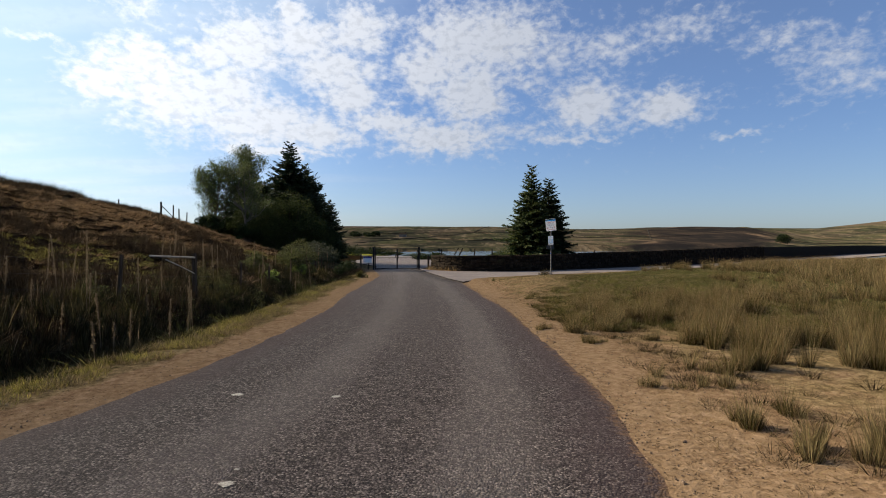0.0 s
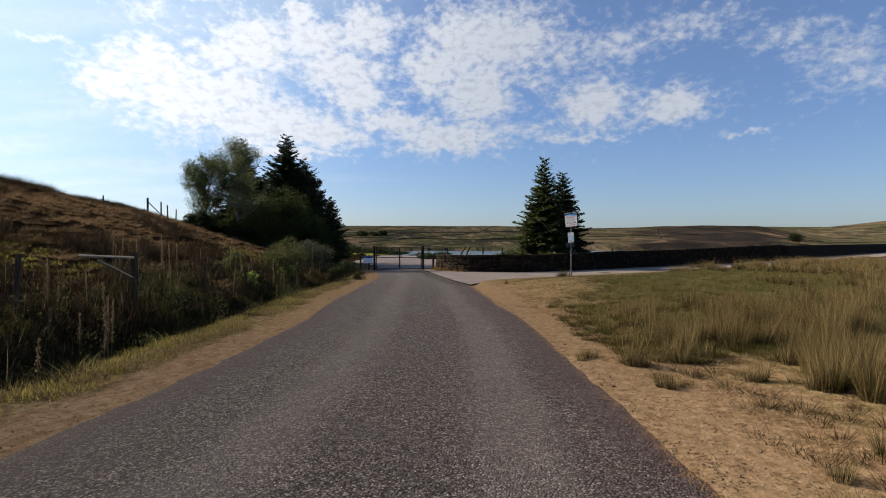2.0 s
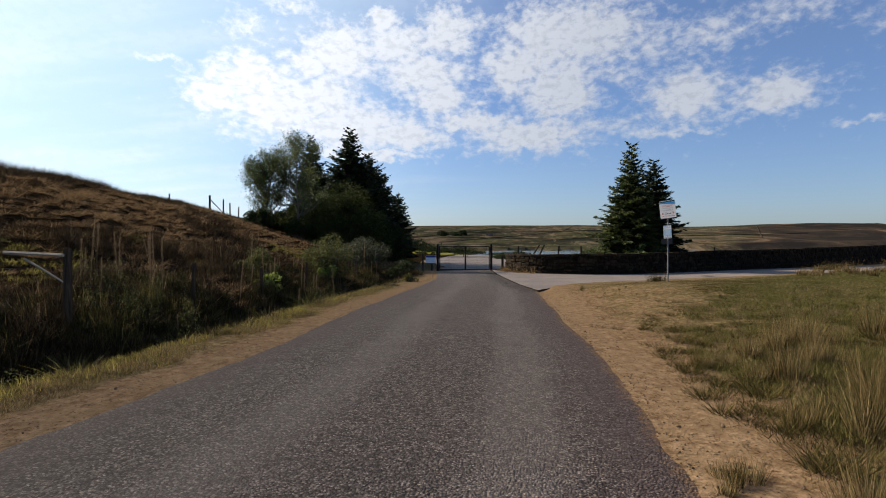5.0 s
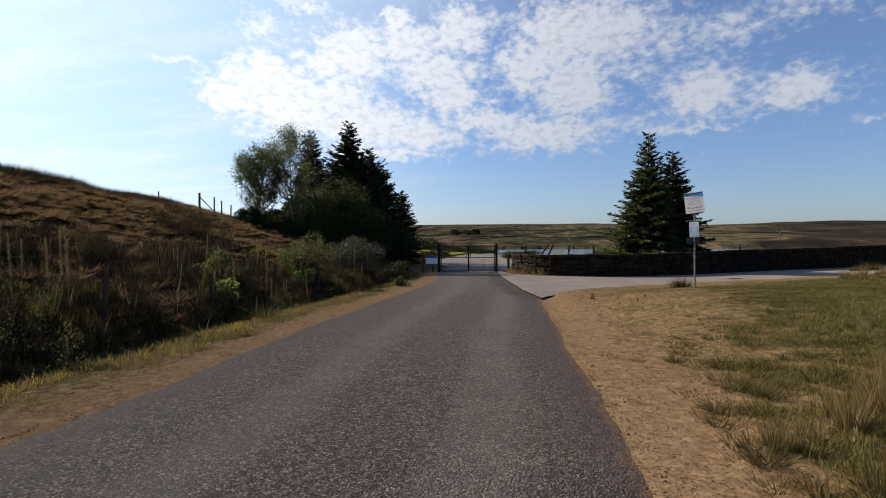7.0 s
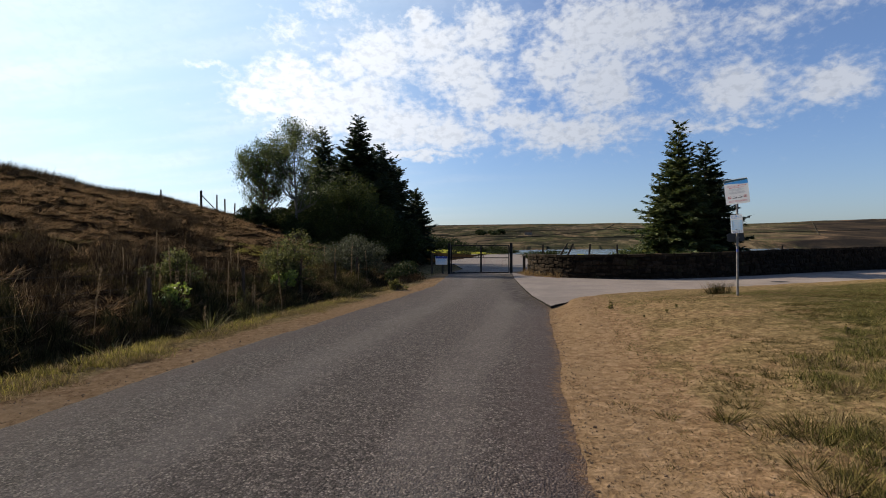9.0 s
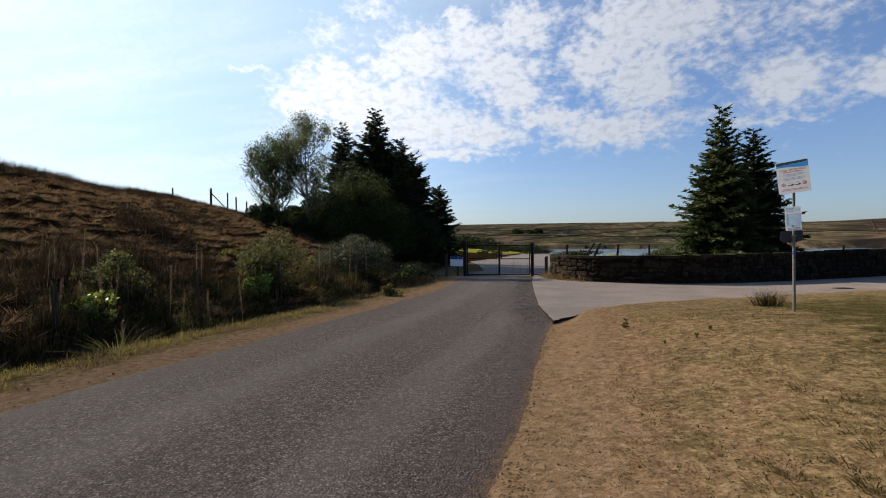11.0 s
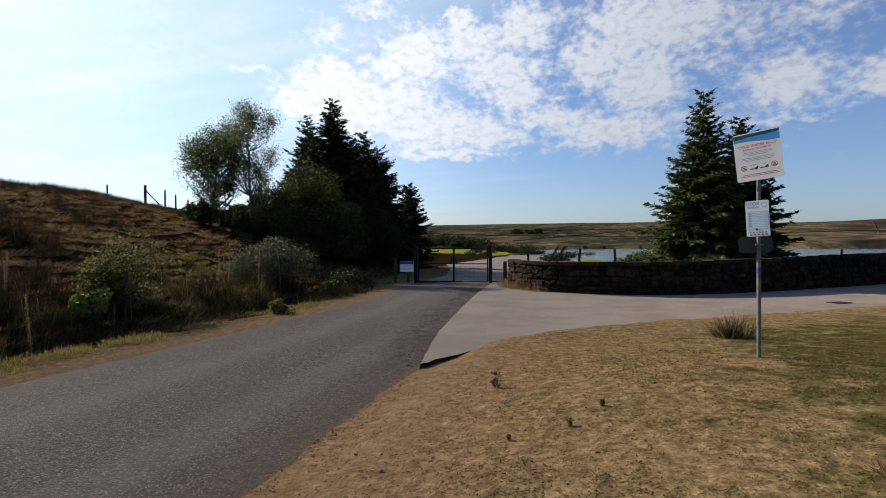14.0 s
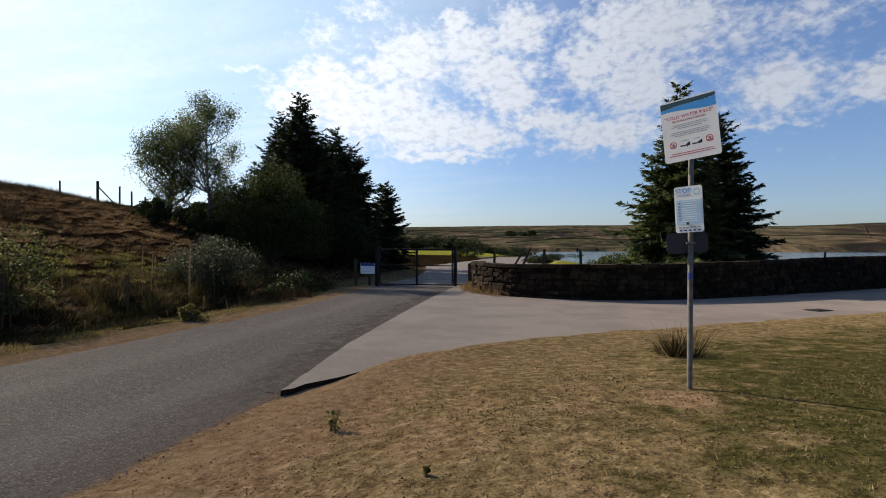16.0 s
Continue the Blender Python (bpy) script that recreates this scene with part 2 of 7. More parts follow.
def asphalt_look(n):
    p = place(n)
    # stone chips of two sizes in dark binder
    sep = n.add("ShaderNodeSeparateColor")
    n.put(sep.inputs[0], n.voronoi(p, 58, out="Color"))
    gaps = n.voronoi(p, 58)
    coarse = n.noise(p, 16, 6, 0.8)
    blotch = n.noise(p, 4.5, 5, 0.7)
    mid = n.noise(p, 0.9, 6, 0.65)
    base = n.colors(sep.outputs[0], [(0.0, (0.026, 0.021, 0.020)), (0.4, (0.089, 0.072, 0.067)), (0.75, (0.221, 0.181, 0.161)), (0.95, (0.383, 0.320, 0.279)), (1.0, (0.545, 0.463, 0.398))])
    base = n.mix(n.ramp(coarse, 0.46, 0.66, 0.0, 0.50), base, (0.301, 0.251, 0.221))
    base = n.mix(n.ramp(coarse, 0.53, 0.38, 0.0, 0.58), base, (0.032, 0.025, 0.023))
    base = n.mix(n.ramp(gaps, 0.42, 0.62, 0.0, 0.6), base, (0.021, 0.016, 0.015))
    base = n.mix(n.ramp(blotch, 0.48, 0.68, 0.0, 0.28), base, (0.064, 0.051, 0.047))
    track = n.math("ADD", attr(n, "track"), n.math("MULTIPLY", n.math("SUBTRACT", n.noise(n.scaled(p, (1.3, 0.22, 1)), 1.6, 5, 0.65), 0.5), 0.9))
    base = n.mix(n.ramp(track, 0.20, 1.0, 0.0, 0.26), base, (0.301, 0.262, 0.236))
    base = n.mix(n.ramp(track, 0.15, -0.35, 0.0, 0.24), base, (0.068, 0.054, 0.052))
    base = n.mix(n.ramp(mid, 0.48, 0.70, 0.0, 0.28), base, (0.089, 0.072, 0.068))
    edge = n.math("ADD", attr(n, "edge"), n.math("MULTIPLY", n.math("SUBTRACT", n.noise(p, 2.2, 5, 0.65), 0.5), 0.8))
    base = n.mix(n.ramp(edge, 0.35, 0.95, 0.0, 0.62), base, (0.074, 0.047, 0.047))
    # ravelled surface towards the junction: pale worn film broken by dark pits
    worn = n.math("MULTIPLY", attr(n, "worn"), n.ramp(coarse, 0.25, 0.7, 0.55, 1.0))
    base = n.mix(worn, base, (0.253, 0.221, 0.200))
    base = n.mix(n.math("MULTIPLY", attr(n, "seam"), n.ramp(blotch, 0.36, 0.56, 0.25, 0.75)), base, (0.048, 0.039, 0.036))
    pits = n.ramp(n.noise(n.scaled(p, (1.0, 0.55, 1)), 5.0, 6, 0.75), 0.50, 0.62)
    base = n.mix(n.math("MULTIPLY", pits, n.math("MULTIPLY", attr(n, "seam"), 0.95)), base, (0.044, 0.036, 0.032))
    dust = n.math("ADD", attr(n, "dust"), n.math("MULTIPLY", n.math("SUBTRACT", n.noise(p, 13.0, 6, 0.78), 0.5), 1.5))
    base = n.mix(n.ramp(dust, 0.55, 1.1, 0.0, 0.95), base, (0.261, 0.153, 0.077))
    h = n.math("SUBTRACT", n.math("MULTIPLY", coarse, 1.2), n.math("MULTIPLY", gaps, 0.9))
    h = n.math("ADD", h, n.math("MULTIPLY", blotch, 0.8))
    return base, n.bump(h, 1.0, 0.034)


def tarmac_look(n):
    p = place(n)
    f = n.noise(p, 40, 6, 0.8)
    mid = n.noise(p, 0.5, 6, 0.65)
    c = n.colors(f, [(0.3, (0.104, 0.084, 0.074)), (0.5, (0.204, 0.168, 0.147)), (0.7, (0.319, 0.266, 0.232))])
    c = n.mix(n.ramp(mid, 0.42, 0.62, 0, 0.7), c, (0.141, 0.116, 0.104))
    dusty = n.ramp(n.noise(p, 1.7, 6, 0.7), 0.56, 0.72, 0, 0.4)
    return n.mix(dusty, c, (0.326, 0.237, 0.172)), n.bump(f, 0.5, 0.008)


def stone_look(n):
    p = place(n)
    r = per_object(n)
    q = n.math("ADD", n.math("MULTIPLY", n.noise(p, 5, 6, 0.65), 0.75), n.math("MULTIPLY", n.math("MULTIPLY_ADD", r, 0.5, n.math("MULTIPLY", island(n), 0.5)), 0.42))
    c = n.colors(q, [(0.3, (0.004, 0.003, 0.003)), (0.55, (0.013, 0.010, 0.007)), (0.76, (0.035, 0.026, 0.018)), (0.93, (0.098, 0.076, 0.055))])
    moss = n.ramp(n.noise(p, 2.1, 5), 0.56, 0.72, 0, 0.45)
    return n.mix(moss, c, (0.045, 0.045, 0.024)), n.bump(n.noise(p, 22, 6, 0.7), 0.6, 0.02)


def wood_look(dark, light):
    def f(n):
        p = place(n)
        g = n.noise(n.scaled(p, (14, 14, 1.2)), 2.0, 5, 0.6)
        c = n.colors(g, [(0.3, dark), (0.7, light)])
        return c, n.bump(g, 0.6, 0.008)
    return f


def plain(c, spread=0.12, scale=8.0):
    def f(n):
        q = n.noise(place(n), scale, 5, 0.65)
        lo, hi = tuple(v * (1 - spread) for v in c), tuple(min(1, v * (1 + spread)) for v in c)
        return n.colors(q, [(0.3, lo), (0.7, hi)])
    return f


def leafy(*stops):
    def f(n):
        q = n.math("ADD", n.math("MULTIPLY", island(n), 0.75), n.math("MULTIPLY", n.noise(place(n), 0.7, 3), 0.3))
        return n.colors(q, [(i / max(1, len(stops) - 1) * 0.8 + 0.12, c) for i, c in enumerate(stops)])
    return f


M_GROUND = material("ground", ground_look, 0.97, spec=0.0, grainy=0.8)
M_ASPHALT = material("asphalt", asphalt_look, 0.91, spec=0.13, grainy=1.0)
M_TARMAC = material("smooth_tarmac", tarmac_look, 0.9, spec=0.2, grainy=0.8)
M_STONE = material("gritstone", stone_look, 0.97, spec=0.05)
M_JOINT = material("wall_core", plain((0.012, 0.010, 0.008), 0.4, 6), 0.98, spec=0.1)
M_WOOD = material("weathered_wood", wood_look((0.022, 0.017, 0.012), (0.085, 0.066, 0.048)), 0.95, spec=0.05)
M_WOOD_PALE = material("bleached_wood", wood_look((0.19, 0.165, 0.13), (0.38, 0.34, 0.28)), 0.85, spec=0.2)
M_BARK = material("bark", wood_look((0.035, 0.026, 0.02), (0.12, 0.095, 0.075)), 0.95, spec=0.1)
M_BIRCH = material("birch_bark", wood_look((0.05, 0.045, 0.04), (0.18, 0.17, 0.155)), 0.85, spec=0.2)
M_STEEL = material("galvanised_steel", plain((0.13, 0.125, 0.122), 0.4, 14), 0.6, metallic=0.45, spec=0.3)
M_GATE = material("gate_paint", plain((0.008, 0.008, 0.009), 0.35, 12), 0.6, spec=0.15)
M_WIRE = material("fence_wire", plain((0.08, 0.062, 0.05), 0.3, 20), 0.8, metallic=0.2)
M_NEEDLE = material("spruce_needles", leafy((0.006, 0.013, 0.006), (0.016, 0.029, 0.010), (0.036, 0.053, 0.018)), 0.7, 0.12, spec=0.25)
# brighter copy of the spruce needles, sunlight put into the colour
M_NEEDLE_LIT = material("sunlit_needles", leafy((0.020, 0.034, 0.012), (0.048, 0.068, 0.020), (0.10, 0.11, 0.036)), 0.7, 0.3, spec=0.25)
M_LEAF = material("alder_leaves", leafy((0.022, 0.036, 0.011), (0.05, 0.072, 0.020), (0.10, 0.125, 0.04)), 0.65, 0.55, spec=0.2)
M_LEAF_WILLOW = material("willow_leaves", leafy((0.020, 0.026, 0.008), (0.055, 0.062, 0.020), (0.12, 0.122, 0.048)), 0.7, 0.45, spec=0.12)
M_LEAF_BIRCH = material("birch_leaves", leafy((0.03, 0.045, 0.016), (0.065, 0.085, 0.03), (0.14, 0.155, 0.065)), 0.6, 0.55, spec=0.25)
# thicket leaves again with shade put into the colour; far trees use it too
M_LEAF_DARK = material("shade_dark_leaves", leafy((0.006, 0.012, 0.004), (0.016, 0.026, 0.007), (0.038, 0.051, 0.014)), 0.75, 0.2, spec=0.12)
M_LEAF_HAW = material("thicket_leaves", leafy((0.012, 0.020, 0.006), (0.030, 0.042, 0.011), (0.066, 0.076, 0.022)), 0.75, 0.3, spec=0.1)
M_HERB_MAT = material("herb_cushions", leafy((0.018, 0.019, 0.006), (0.060, 0.060, 0.016), (0.140, 0.130, 0.038), (0.25, 0.215, 0.08)), 0.9, 0.3, spec=0.08)
M_LEAF_GREY = material("bramble_leaves", leafy((0.016, 0.023, 0.010), (0.042, 0.050, 0.025), (0.092, 0.095, 0.056)), 0.7, 0.25, spec=0.25)
M_LEAF_BRIGHT = material("young_leaves", leafy((0.06, 0.09, 0.012), (0.14, 0.19, 0.03), (0.25, 0.30, 0.06)), 0.5, 0.4, spec=0.35)
M_RUSH = material("rush_grass", leafy((0.026, 0.023, 0.008), (0.080, 0.068, 0.025), (0.185, 0.150, 0.062), (0.36, 0.28, 0.135)), 0.85, 0.28, spec=0.15)
M_RUSH_GREEN = material("green_rush", leafy((0.024, 0.023, 0.007), (0.072, 0.063, 0.019), (0.150, 0.118, 0.042)), 0.9, 0.28, spec=0.06)
# rushes darkened to carry the shade of the ditch; verge clumps use it too
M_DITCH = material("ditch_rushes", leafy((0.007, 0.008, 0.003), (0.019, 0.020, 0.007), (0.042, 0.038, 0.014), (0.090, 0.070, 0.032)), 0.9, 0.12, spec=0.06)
M_STRAW = material("dry_grass", leafy((0.083, 0.053, 0.021), (0.180, 0.116, 0.049), (0.300, 0.217, 0.105)), 0.8, 0.3, spec=0.2)
M_TURF = material("short_turf", leafy((0.046, 0.036, 0.016), (0.155, 0.115, 0.055), (0.290, 0.218, 0.118)), 0.85, 0.25, spec=0.15)
M_TURF_GREEN = material("green_turf", leafy((0.027, 0.029, 0.008), (0.080, 0.080, 0.021), (0.200, 0.176, 0.058)), 0.8, 0.42, spec=0.2)
M_STEM = material("dead_stems", leafy((0.075, 0.054, 0.031), (0.155, 0.115, 0.070), (0.26, 0.20, 0.13)), 0.85, 0.45, spec=0.15)
M_HEATH = material("bank_grass", leafy((0.030, 0.018, 0.009), (0.088, 0.055, 0.028), (0.186, 0.121, 0.064), (0.33, 0.232, 0.132)), 0.9, 0.38, spec=0.08)


def water_look(n):
    p = n.scaled(place(n), (0.5, 2.2, 1))
    return (0.02, 0.03, 0.04), n.bump(n.noise(p, 0.9, 5, 0.6), 0.35, 0.10)


M_PEBBLE = material("pebble", plain((0.12, 0.085, 0.058), 0.6, 40), 0.9, spec=0.2)
M_EARTH = material("crumbled_earth", plain((0.19, 0.115, 0.062), 0.5, 30), 0.95, spec=0.1)
M_FARWALL = material("field_wall", plain((0.040, 0.035, 0.024), 0.4, 0.1), 0.97, spec=0.05)
M_VERGE = material("verge_grass", leafy((0.040, 0.040, 0.010), (0.130, 0.118, 0.030), (0.300, 0.250, 0.072)), 0.85, 0.5, spec=0.1)
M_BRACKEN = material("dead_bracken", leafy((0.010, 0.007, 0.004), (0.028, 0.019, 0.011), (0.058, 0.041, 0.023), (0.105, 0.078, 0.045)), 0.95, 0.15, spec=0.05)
M_WATER = material("lake_water", water_look, 0.12, spec=0.5)
M_STALK = material("brown_stalks", leafy((0.013, 0.008, 0.005), (0.034, 0.023, 0.012), (0.076, 0.053, 0.029)), 0.95, 0.15, spec=0.04)
# dead thatch, darkened to carry the shade inside tussocks and clumps
M_SHADED_THATCH = material("shaded_rush_thatch", leafy((0.010, 0.008, 0.004), (0.030, 0.023, 0.010), (0.075, 0.054, 0.025)), 0.95, 0.05, spec=0.04)
M_FARM = material("farm_stone", plain((0.17, 0.15, 0.13), 0.2, 0.4), 0.95, spec=0.05)
M_SPRIG = material("turf_sprigs", leafy((0.030, 0.021, 0.009), (0.078, 0.055, 0.024), (0.135, 0.10, 0.042)), 0.95, 0.1, spec=0.05)


# ---------------------------------------------------------------- mesh helpers
def part(name, bm, mat, parent=None, label=""):
    """One mesh object from a bmesh, under a thing or a part."""
    me = bpy.data.meshes.new(name)
    bm.to_mesh(me)
    bm.free()
    me.materials.append(mat)
    ob = new(name, me)
    if parent:
        ob.parent = parent
    return tagged(ob, label)


def raw(name, verts, faces, mat, parent=None, label="", smooth=False):
    me = bpy.data.meshes.new(name)
    me.from_pydata(verts, [], faces)
    me.materials.append(mat)
    if smooth:
        me.shade_smooth()
    ob = new(name, me)
    if parent:
        ob.parent = parent
    return tagged(ob, label)


def thing(name, at, label, category, group=""):
    ob = new(name)
    ob.location = at
    return tagged(ob, label, category, group)


def box(bm, size, m=Matrix(), bevel=0.0):
    r = bmesh.ops.create_cube(bm, size=1, matrix=m @ Matrix.Diagonal((*size, 1)))
    if bevel:
        edges = list({e for v in r["verts"] for e in v.link_edges})
        bmesh.ops.bevel(bm, geom=edges, offset=bevel, segments=2, affect="EDGES", profile=0.6)


def rod(bm, a, b, r0, r1=None, seg=8):
    a, b = Vector(a), Vector(b)
    m = Matrix.Translation((a + b) / 2) @ (b - a).to_track_quat("Z", "Y").to_matrix().to_4x4()
    bmesh.ops.create_cone(bm, cap_ends=True, segments=seg, radius1=r0, radius2=r0 if r1 is None else r1, depth=(b - a).length, matrix=m)


def one(f, *a, **k):
    bm = bmesh.new()
    f(bm, *a, **k)
    return bm


# ---------------------------------------------------------------- the lie of the land
def lattice(ix, iy, seed):
    h = (ix.astype(np.int64) * 374761393 + iy.astype(np.int64) * 668265263 + seed * 982451653) & 0x7FFFFFFF
    h = ((h ^ (h >> 13)) * 1274126177) & 0x7FFFFFFF
    return ((h ^ (h >> 16)) & 0xFFFF) / 65535.0


def vnoise(x, y, scale, seed=0, octaves=3):
    x, y = np.asarray(x, float) * scale, np.asarray(y, float) * scale
    total, amp, norm = 0.0, 1.0, 0.0
    for o in range(octaves):
        ix, iy = np.floor(x), np.floor(y)
        fx, fy = x - ix, y - iy
        fx, fy = fx * fx * (3 - 2 * fx), fy * fy * (3 - 2 * fy)
        a, b = lattice(ix, iy, seed + o), lattice(ix + 1, iy, seed + o)
        c, d = lattice(ix, iy + 1, seed + o), lattice(ix + 1, iy + 1, seed + o)
        total = total + amp * ((a * (1 - fx) + b * fx) * (1 - fy) + (c * (1 - fx) + d * fx) * fy)
        norm, amp, x, y = norm + amp, amp * 0.5, x * 2.03 + 17.1, y * 2.03 + 5.7
    return total / norm


def step(v, lo, hi):
    t = np.clip((np.asarray(v, float) - lo) / (hi - lo), 0, 1)
    return t * t * (3 - 2 * t)


ROAD_L = ((-60, -5), (0, -3.75), (4.4, -3.7), (7, -3.3), (10, -3.1), (14, -3.1), (20, -3.55), (26, -3.7), (33, -4.0), (38, -4.8), (43.4, -5.75))
ROAD_R = ((-60, 1.2), (0, 1.45), (3.3, 1.55), (6.7, 1.85), (14, 1.8), (18, 1.5), (22, 1.25), (25.9, 0.95), (26.6, 1.0), (29.3, 0.75), (34, -0.1), (40, -1.1), (43.4, -1.35))
WALL = ((-0.95, 43.3), (-0.75, 41.9), (-0.25, 40.7), (0.7, 39.6), (1.9, 38.95), (3.4, 38.75), (5.0, 38.9), (6.9, 39.9), (9.2, 41.8), (12.6, 45.2), (17.2, 50.0), (24.3, 56.3), (40, 70), (75, 99), (190, 190))
NEAR = ((1.0, 25.95), (1.32, 26.85), (1.75, 28.05), (2.6, 29.4), (3.55, 30.5), (4.7, 31.5), (5.8, 32.4), (7.4, 33.8), (11.2, 37.0), (18, 43), (26, 50), (42, 63.5), (77, 92), (192, 183))


SEAM = [(0.98, 25.95), (0.30, 28.9), (-0.45, 33.3), (-1.25, 38.4), (-1.9, 43.5)]


def road_left(y):
    return np.interp(y, *zip(*ROAD_L))


def road_right(y):
    return np.interp(y, *zip(*ROAD_R))


def near_side(x, y):
    """How far a place lies on the camera's side of the side road's near edge."""
    ax, ay = np.array([p[0] for p in NEAR]), np.array([p[1] for p in NEAR])
    return (np.interp(x, ax, ay) - y) * 0.7


def wall_side(x, y):
    """How far behind the wall."""
    ax, ay = np.array([p[0] for p in WALL[4:]]), np.array([p[1] for p in WALL[4:]])
    return np.where(x > WALL[4][0], (y - np.interp(x, ax, ay)) * 0.72, np.minimum((y - 41.5), (x + 0.9)))


def base_level(y):
    return -0.0046 * np.clip(y, -20, 60)


def east(x):
    """The side road climbs gently as it leaves."""
    return 0.95 * step(x, 24, 95)


WATER_Z = -1.55


def lake(x, y):
    """Over 0 inside the reservoir, in metres from its shore."""
    left = np.interp(y, (50, 62, 80, 130, 200, 300, 420, 600), (46, 24, 9, -5, -32, -75, -60, 60))
    far = 520 + 60 * np.sin(x * 0.006) + 0.10 * x
    inside = np.minimum(x - left, far - y)
    return np.minimum(inside, (y - np.interp(x, (10, 40, 200, 900), (58, 78, 150, 240))) * 0.7)


def hummock(x, y):
    """Grass humps of the bank, half a metre to a metre across."""
    return vnoise(x + 0.4 * np.sin(y * 1.3), y * 0.8 + 0.4 * np.sin(x * 1.7), 1.9, 11, 2)


def land(x, y, rough=True):
    x, y = np.asarray(x, float), np.asarray(y, float)
    z = base_level(y) * np.ones_like(x) + east(x)
    rl, rr = road_left(np.clip(y, -60, 43)), road_right(np.clip(y, -60, 43))
    off_l, off_r = rl - x, x - rr
    # the bank on the left, with a shallow ditch at its foot
    crest = np.interp(y, (-60, 0, 20, 30, 40, 50, 58, 66, 80, 110), (5.9, 5.65, 5.4, 5.2, 4.95, 4.55, 3.9, 2.9, 1.2, 0.3))
    foot = np.interp(y, (-60, 10, 30, 44, 60), (6.0, 6.0, 6.4, 8.0, 12.0))
    s = np.clip((-x - foot) / 18.0, 0, 3)
    rise = np.where(s < 1, 0.62 * s + 0.38 * s * s * (3 - 2 * s), 1.0 + 0.03 * np.tanh((s - 1) * 2))
    bank = np.clip(-x - foot, 0, 1e9)
    z = z + crest * rise * (1 - 0.75 * step(-x, 60, 260))
    z = z - 0.55 * np.exp(-((off_l - 2.7) / 0.75) ** 2) * (y < 44)
    # the verge on the right: a low swell, then rough meadow
    side = near_side(x, y)
    right = step(off_r, 0.3, 3.0) * step(side, 0.3, 4.0) * (y < 60)
    z = z + right * (0.40 * np.exp(-((x - 6.2) / 4.2) ** 2 - ((y - 23.5) / 6.0) ** 2) + 0.32 * step(x, 6, 15) * step(y, -5, 12))
    z = z + 0.10 * step(off_r, 0.0, 0.7) * step(side, -0.7, 0.0) * step(y, 18, 24) * step(x, 0.95, 1.55)
    # behind the wall the ground falls to the reservoir
    lk = lake(x, y)
    z = z - 4.5 * step(lk, -9, 14) * (y > 44)
    z = z + 1.15 * np.exp(-((x - 1.8) / 3.4) ** 2 - ((y - 51.0) / 3.2) ** 2) * step(wall_side(x, y), 0.6, 3.0)
    # the far shore and the moor beyond
    far = np.hypot(x, y)
    ridge = np.interp(np.degrees(np.arctan2(x, y)), (-180, -60, -30, -14, 0, 14, 26, 30, 33, 35, 40, 60, 180), (30, 35, 58, 62, 62, 61, 60, 55, 34, 18, 14, 30, 30))
    up = step(far, 480, 1650)
    hills = ridge * up * (0.86 + 0.14 * vnoise(x, y, 1 / 420, 5, 3) * 2) + 2.5 * (vnoise(x, y, 1 / 160, 9, 4) - 0.5) * step(far, 420, 700)
    bear = np.degrees(np.arctan2(x, y))
    hills = hills + np.interp(bear, (-180, 28, 33, 40, 60, 180), (0, 0, 42, 80, 60, 0)) * step(far, 1450, 2300)
    hills = hills + 4 * (vnoise(x, y, 1 / 90, 19, 4) - 0.5) * step(far, 520, 900) * np.exp(-((bear - 24) / 8) ** 2)
    z = z + np.where(far > 300, hills, 0) * (lk < 5)
    z = z + 1.6 * step(far, 150, 420) * (lk < -9) * (y > 0)
    if rough:
        on_road = (x > rl + 0.75) & (x < rr - 0.75) & (y < 43.4)
        on_side = (side < -0.6) & (wall_side(x, y) < 0.1) & (x > 0.5) & (y > 25)
        paved = on_road | on_side
        near = (far < 140)
        lumps = 0.05 * (vnoise(x, y, 1.1, 3, 3) - 0.5) + 0.030 * (vnoise(x, y, 3.0, 7, 2) - 0.5)
        tussock = 0.34 * (hummock(x, y) - 0.45) * step(bank, 1.0, 4.0) + 0.55 * (vnoise(x, y, 0.22, 31, 3) - 0.5) * step(bank, 2.0, 6.0)
        clear = np.minimum(step(np.maximum(off_l, off_r), 0.05, 0.6), 1)
        z = z - 0.012 * step(np.minimum(-off_l, -off_r), -0.05, 0.3) * (y < 43)
        crumb = np.exp(-((off_r - 0.05) / 0.30) ** 2) * (side > 0.3) * (y < 26)
        z = z + crumb * (0.010 + 0.014 * (vnoise(x, y, 1.6, 81, 2) - 0.5))
        z = z + np.where(near, np.where(paved, 0, lumps * clear + tussock), 0)
        z = np.where(paved, z - 0.05, z)
    return z


def ground_at(x, y):
    return float(land(np.array([x]), np.array([y]))[0])


def axis(lo, fine_lo, fine_hi, hi, fine, grow):
    mid = list(np.arange(fine_lo, fine_hi + 1e-6, fine))
    a, s = [fine_lo], fine
    while a[-1] > lo:
        s *= grow
        a.append(a[-1] - s)
    b, s = [fine_hi], fine
    while b[-1] < hi:
        s *= grow
        b.append(b[-1] + s)
    return np.array(a[:0:-1] + mid + b[1:])


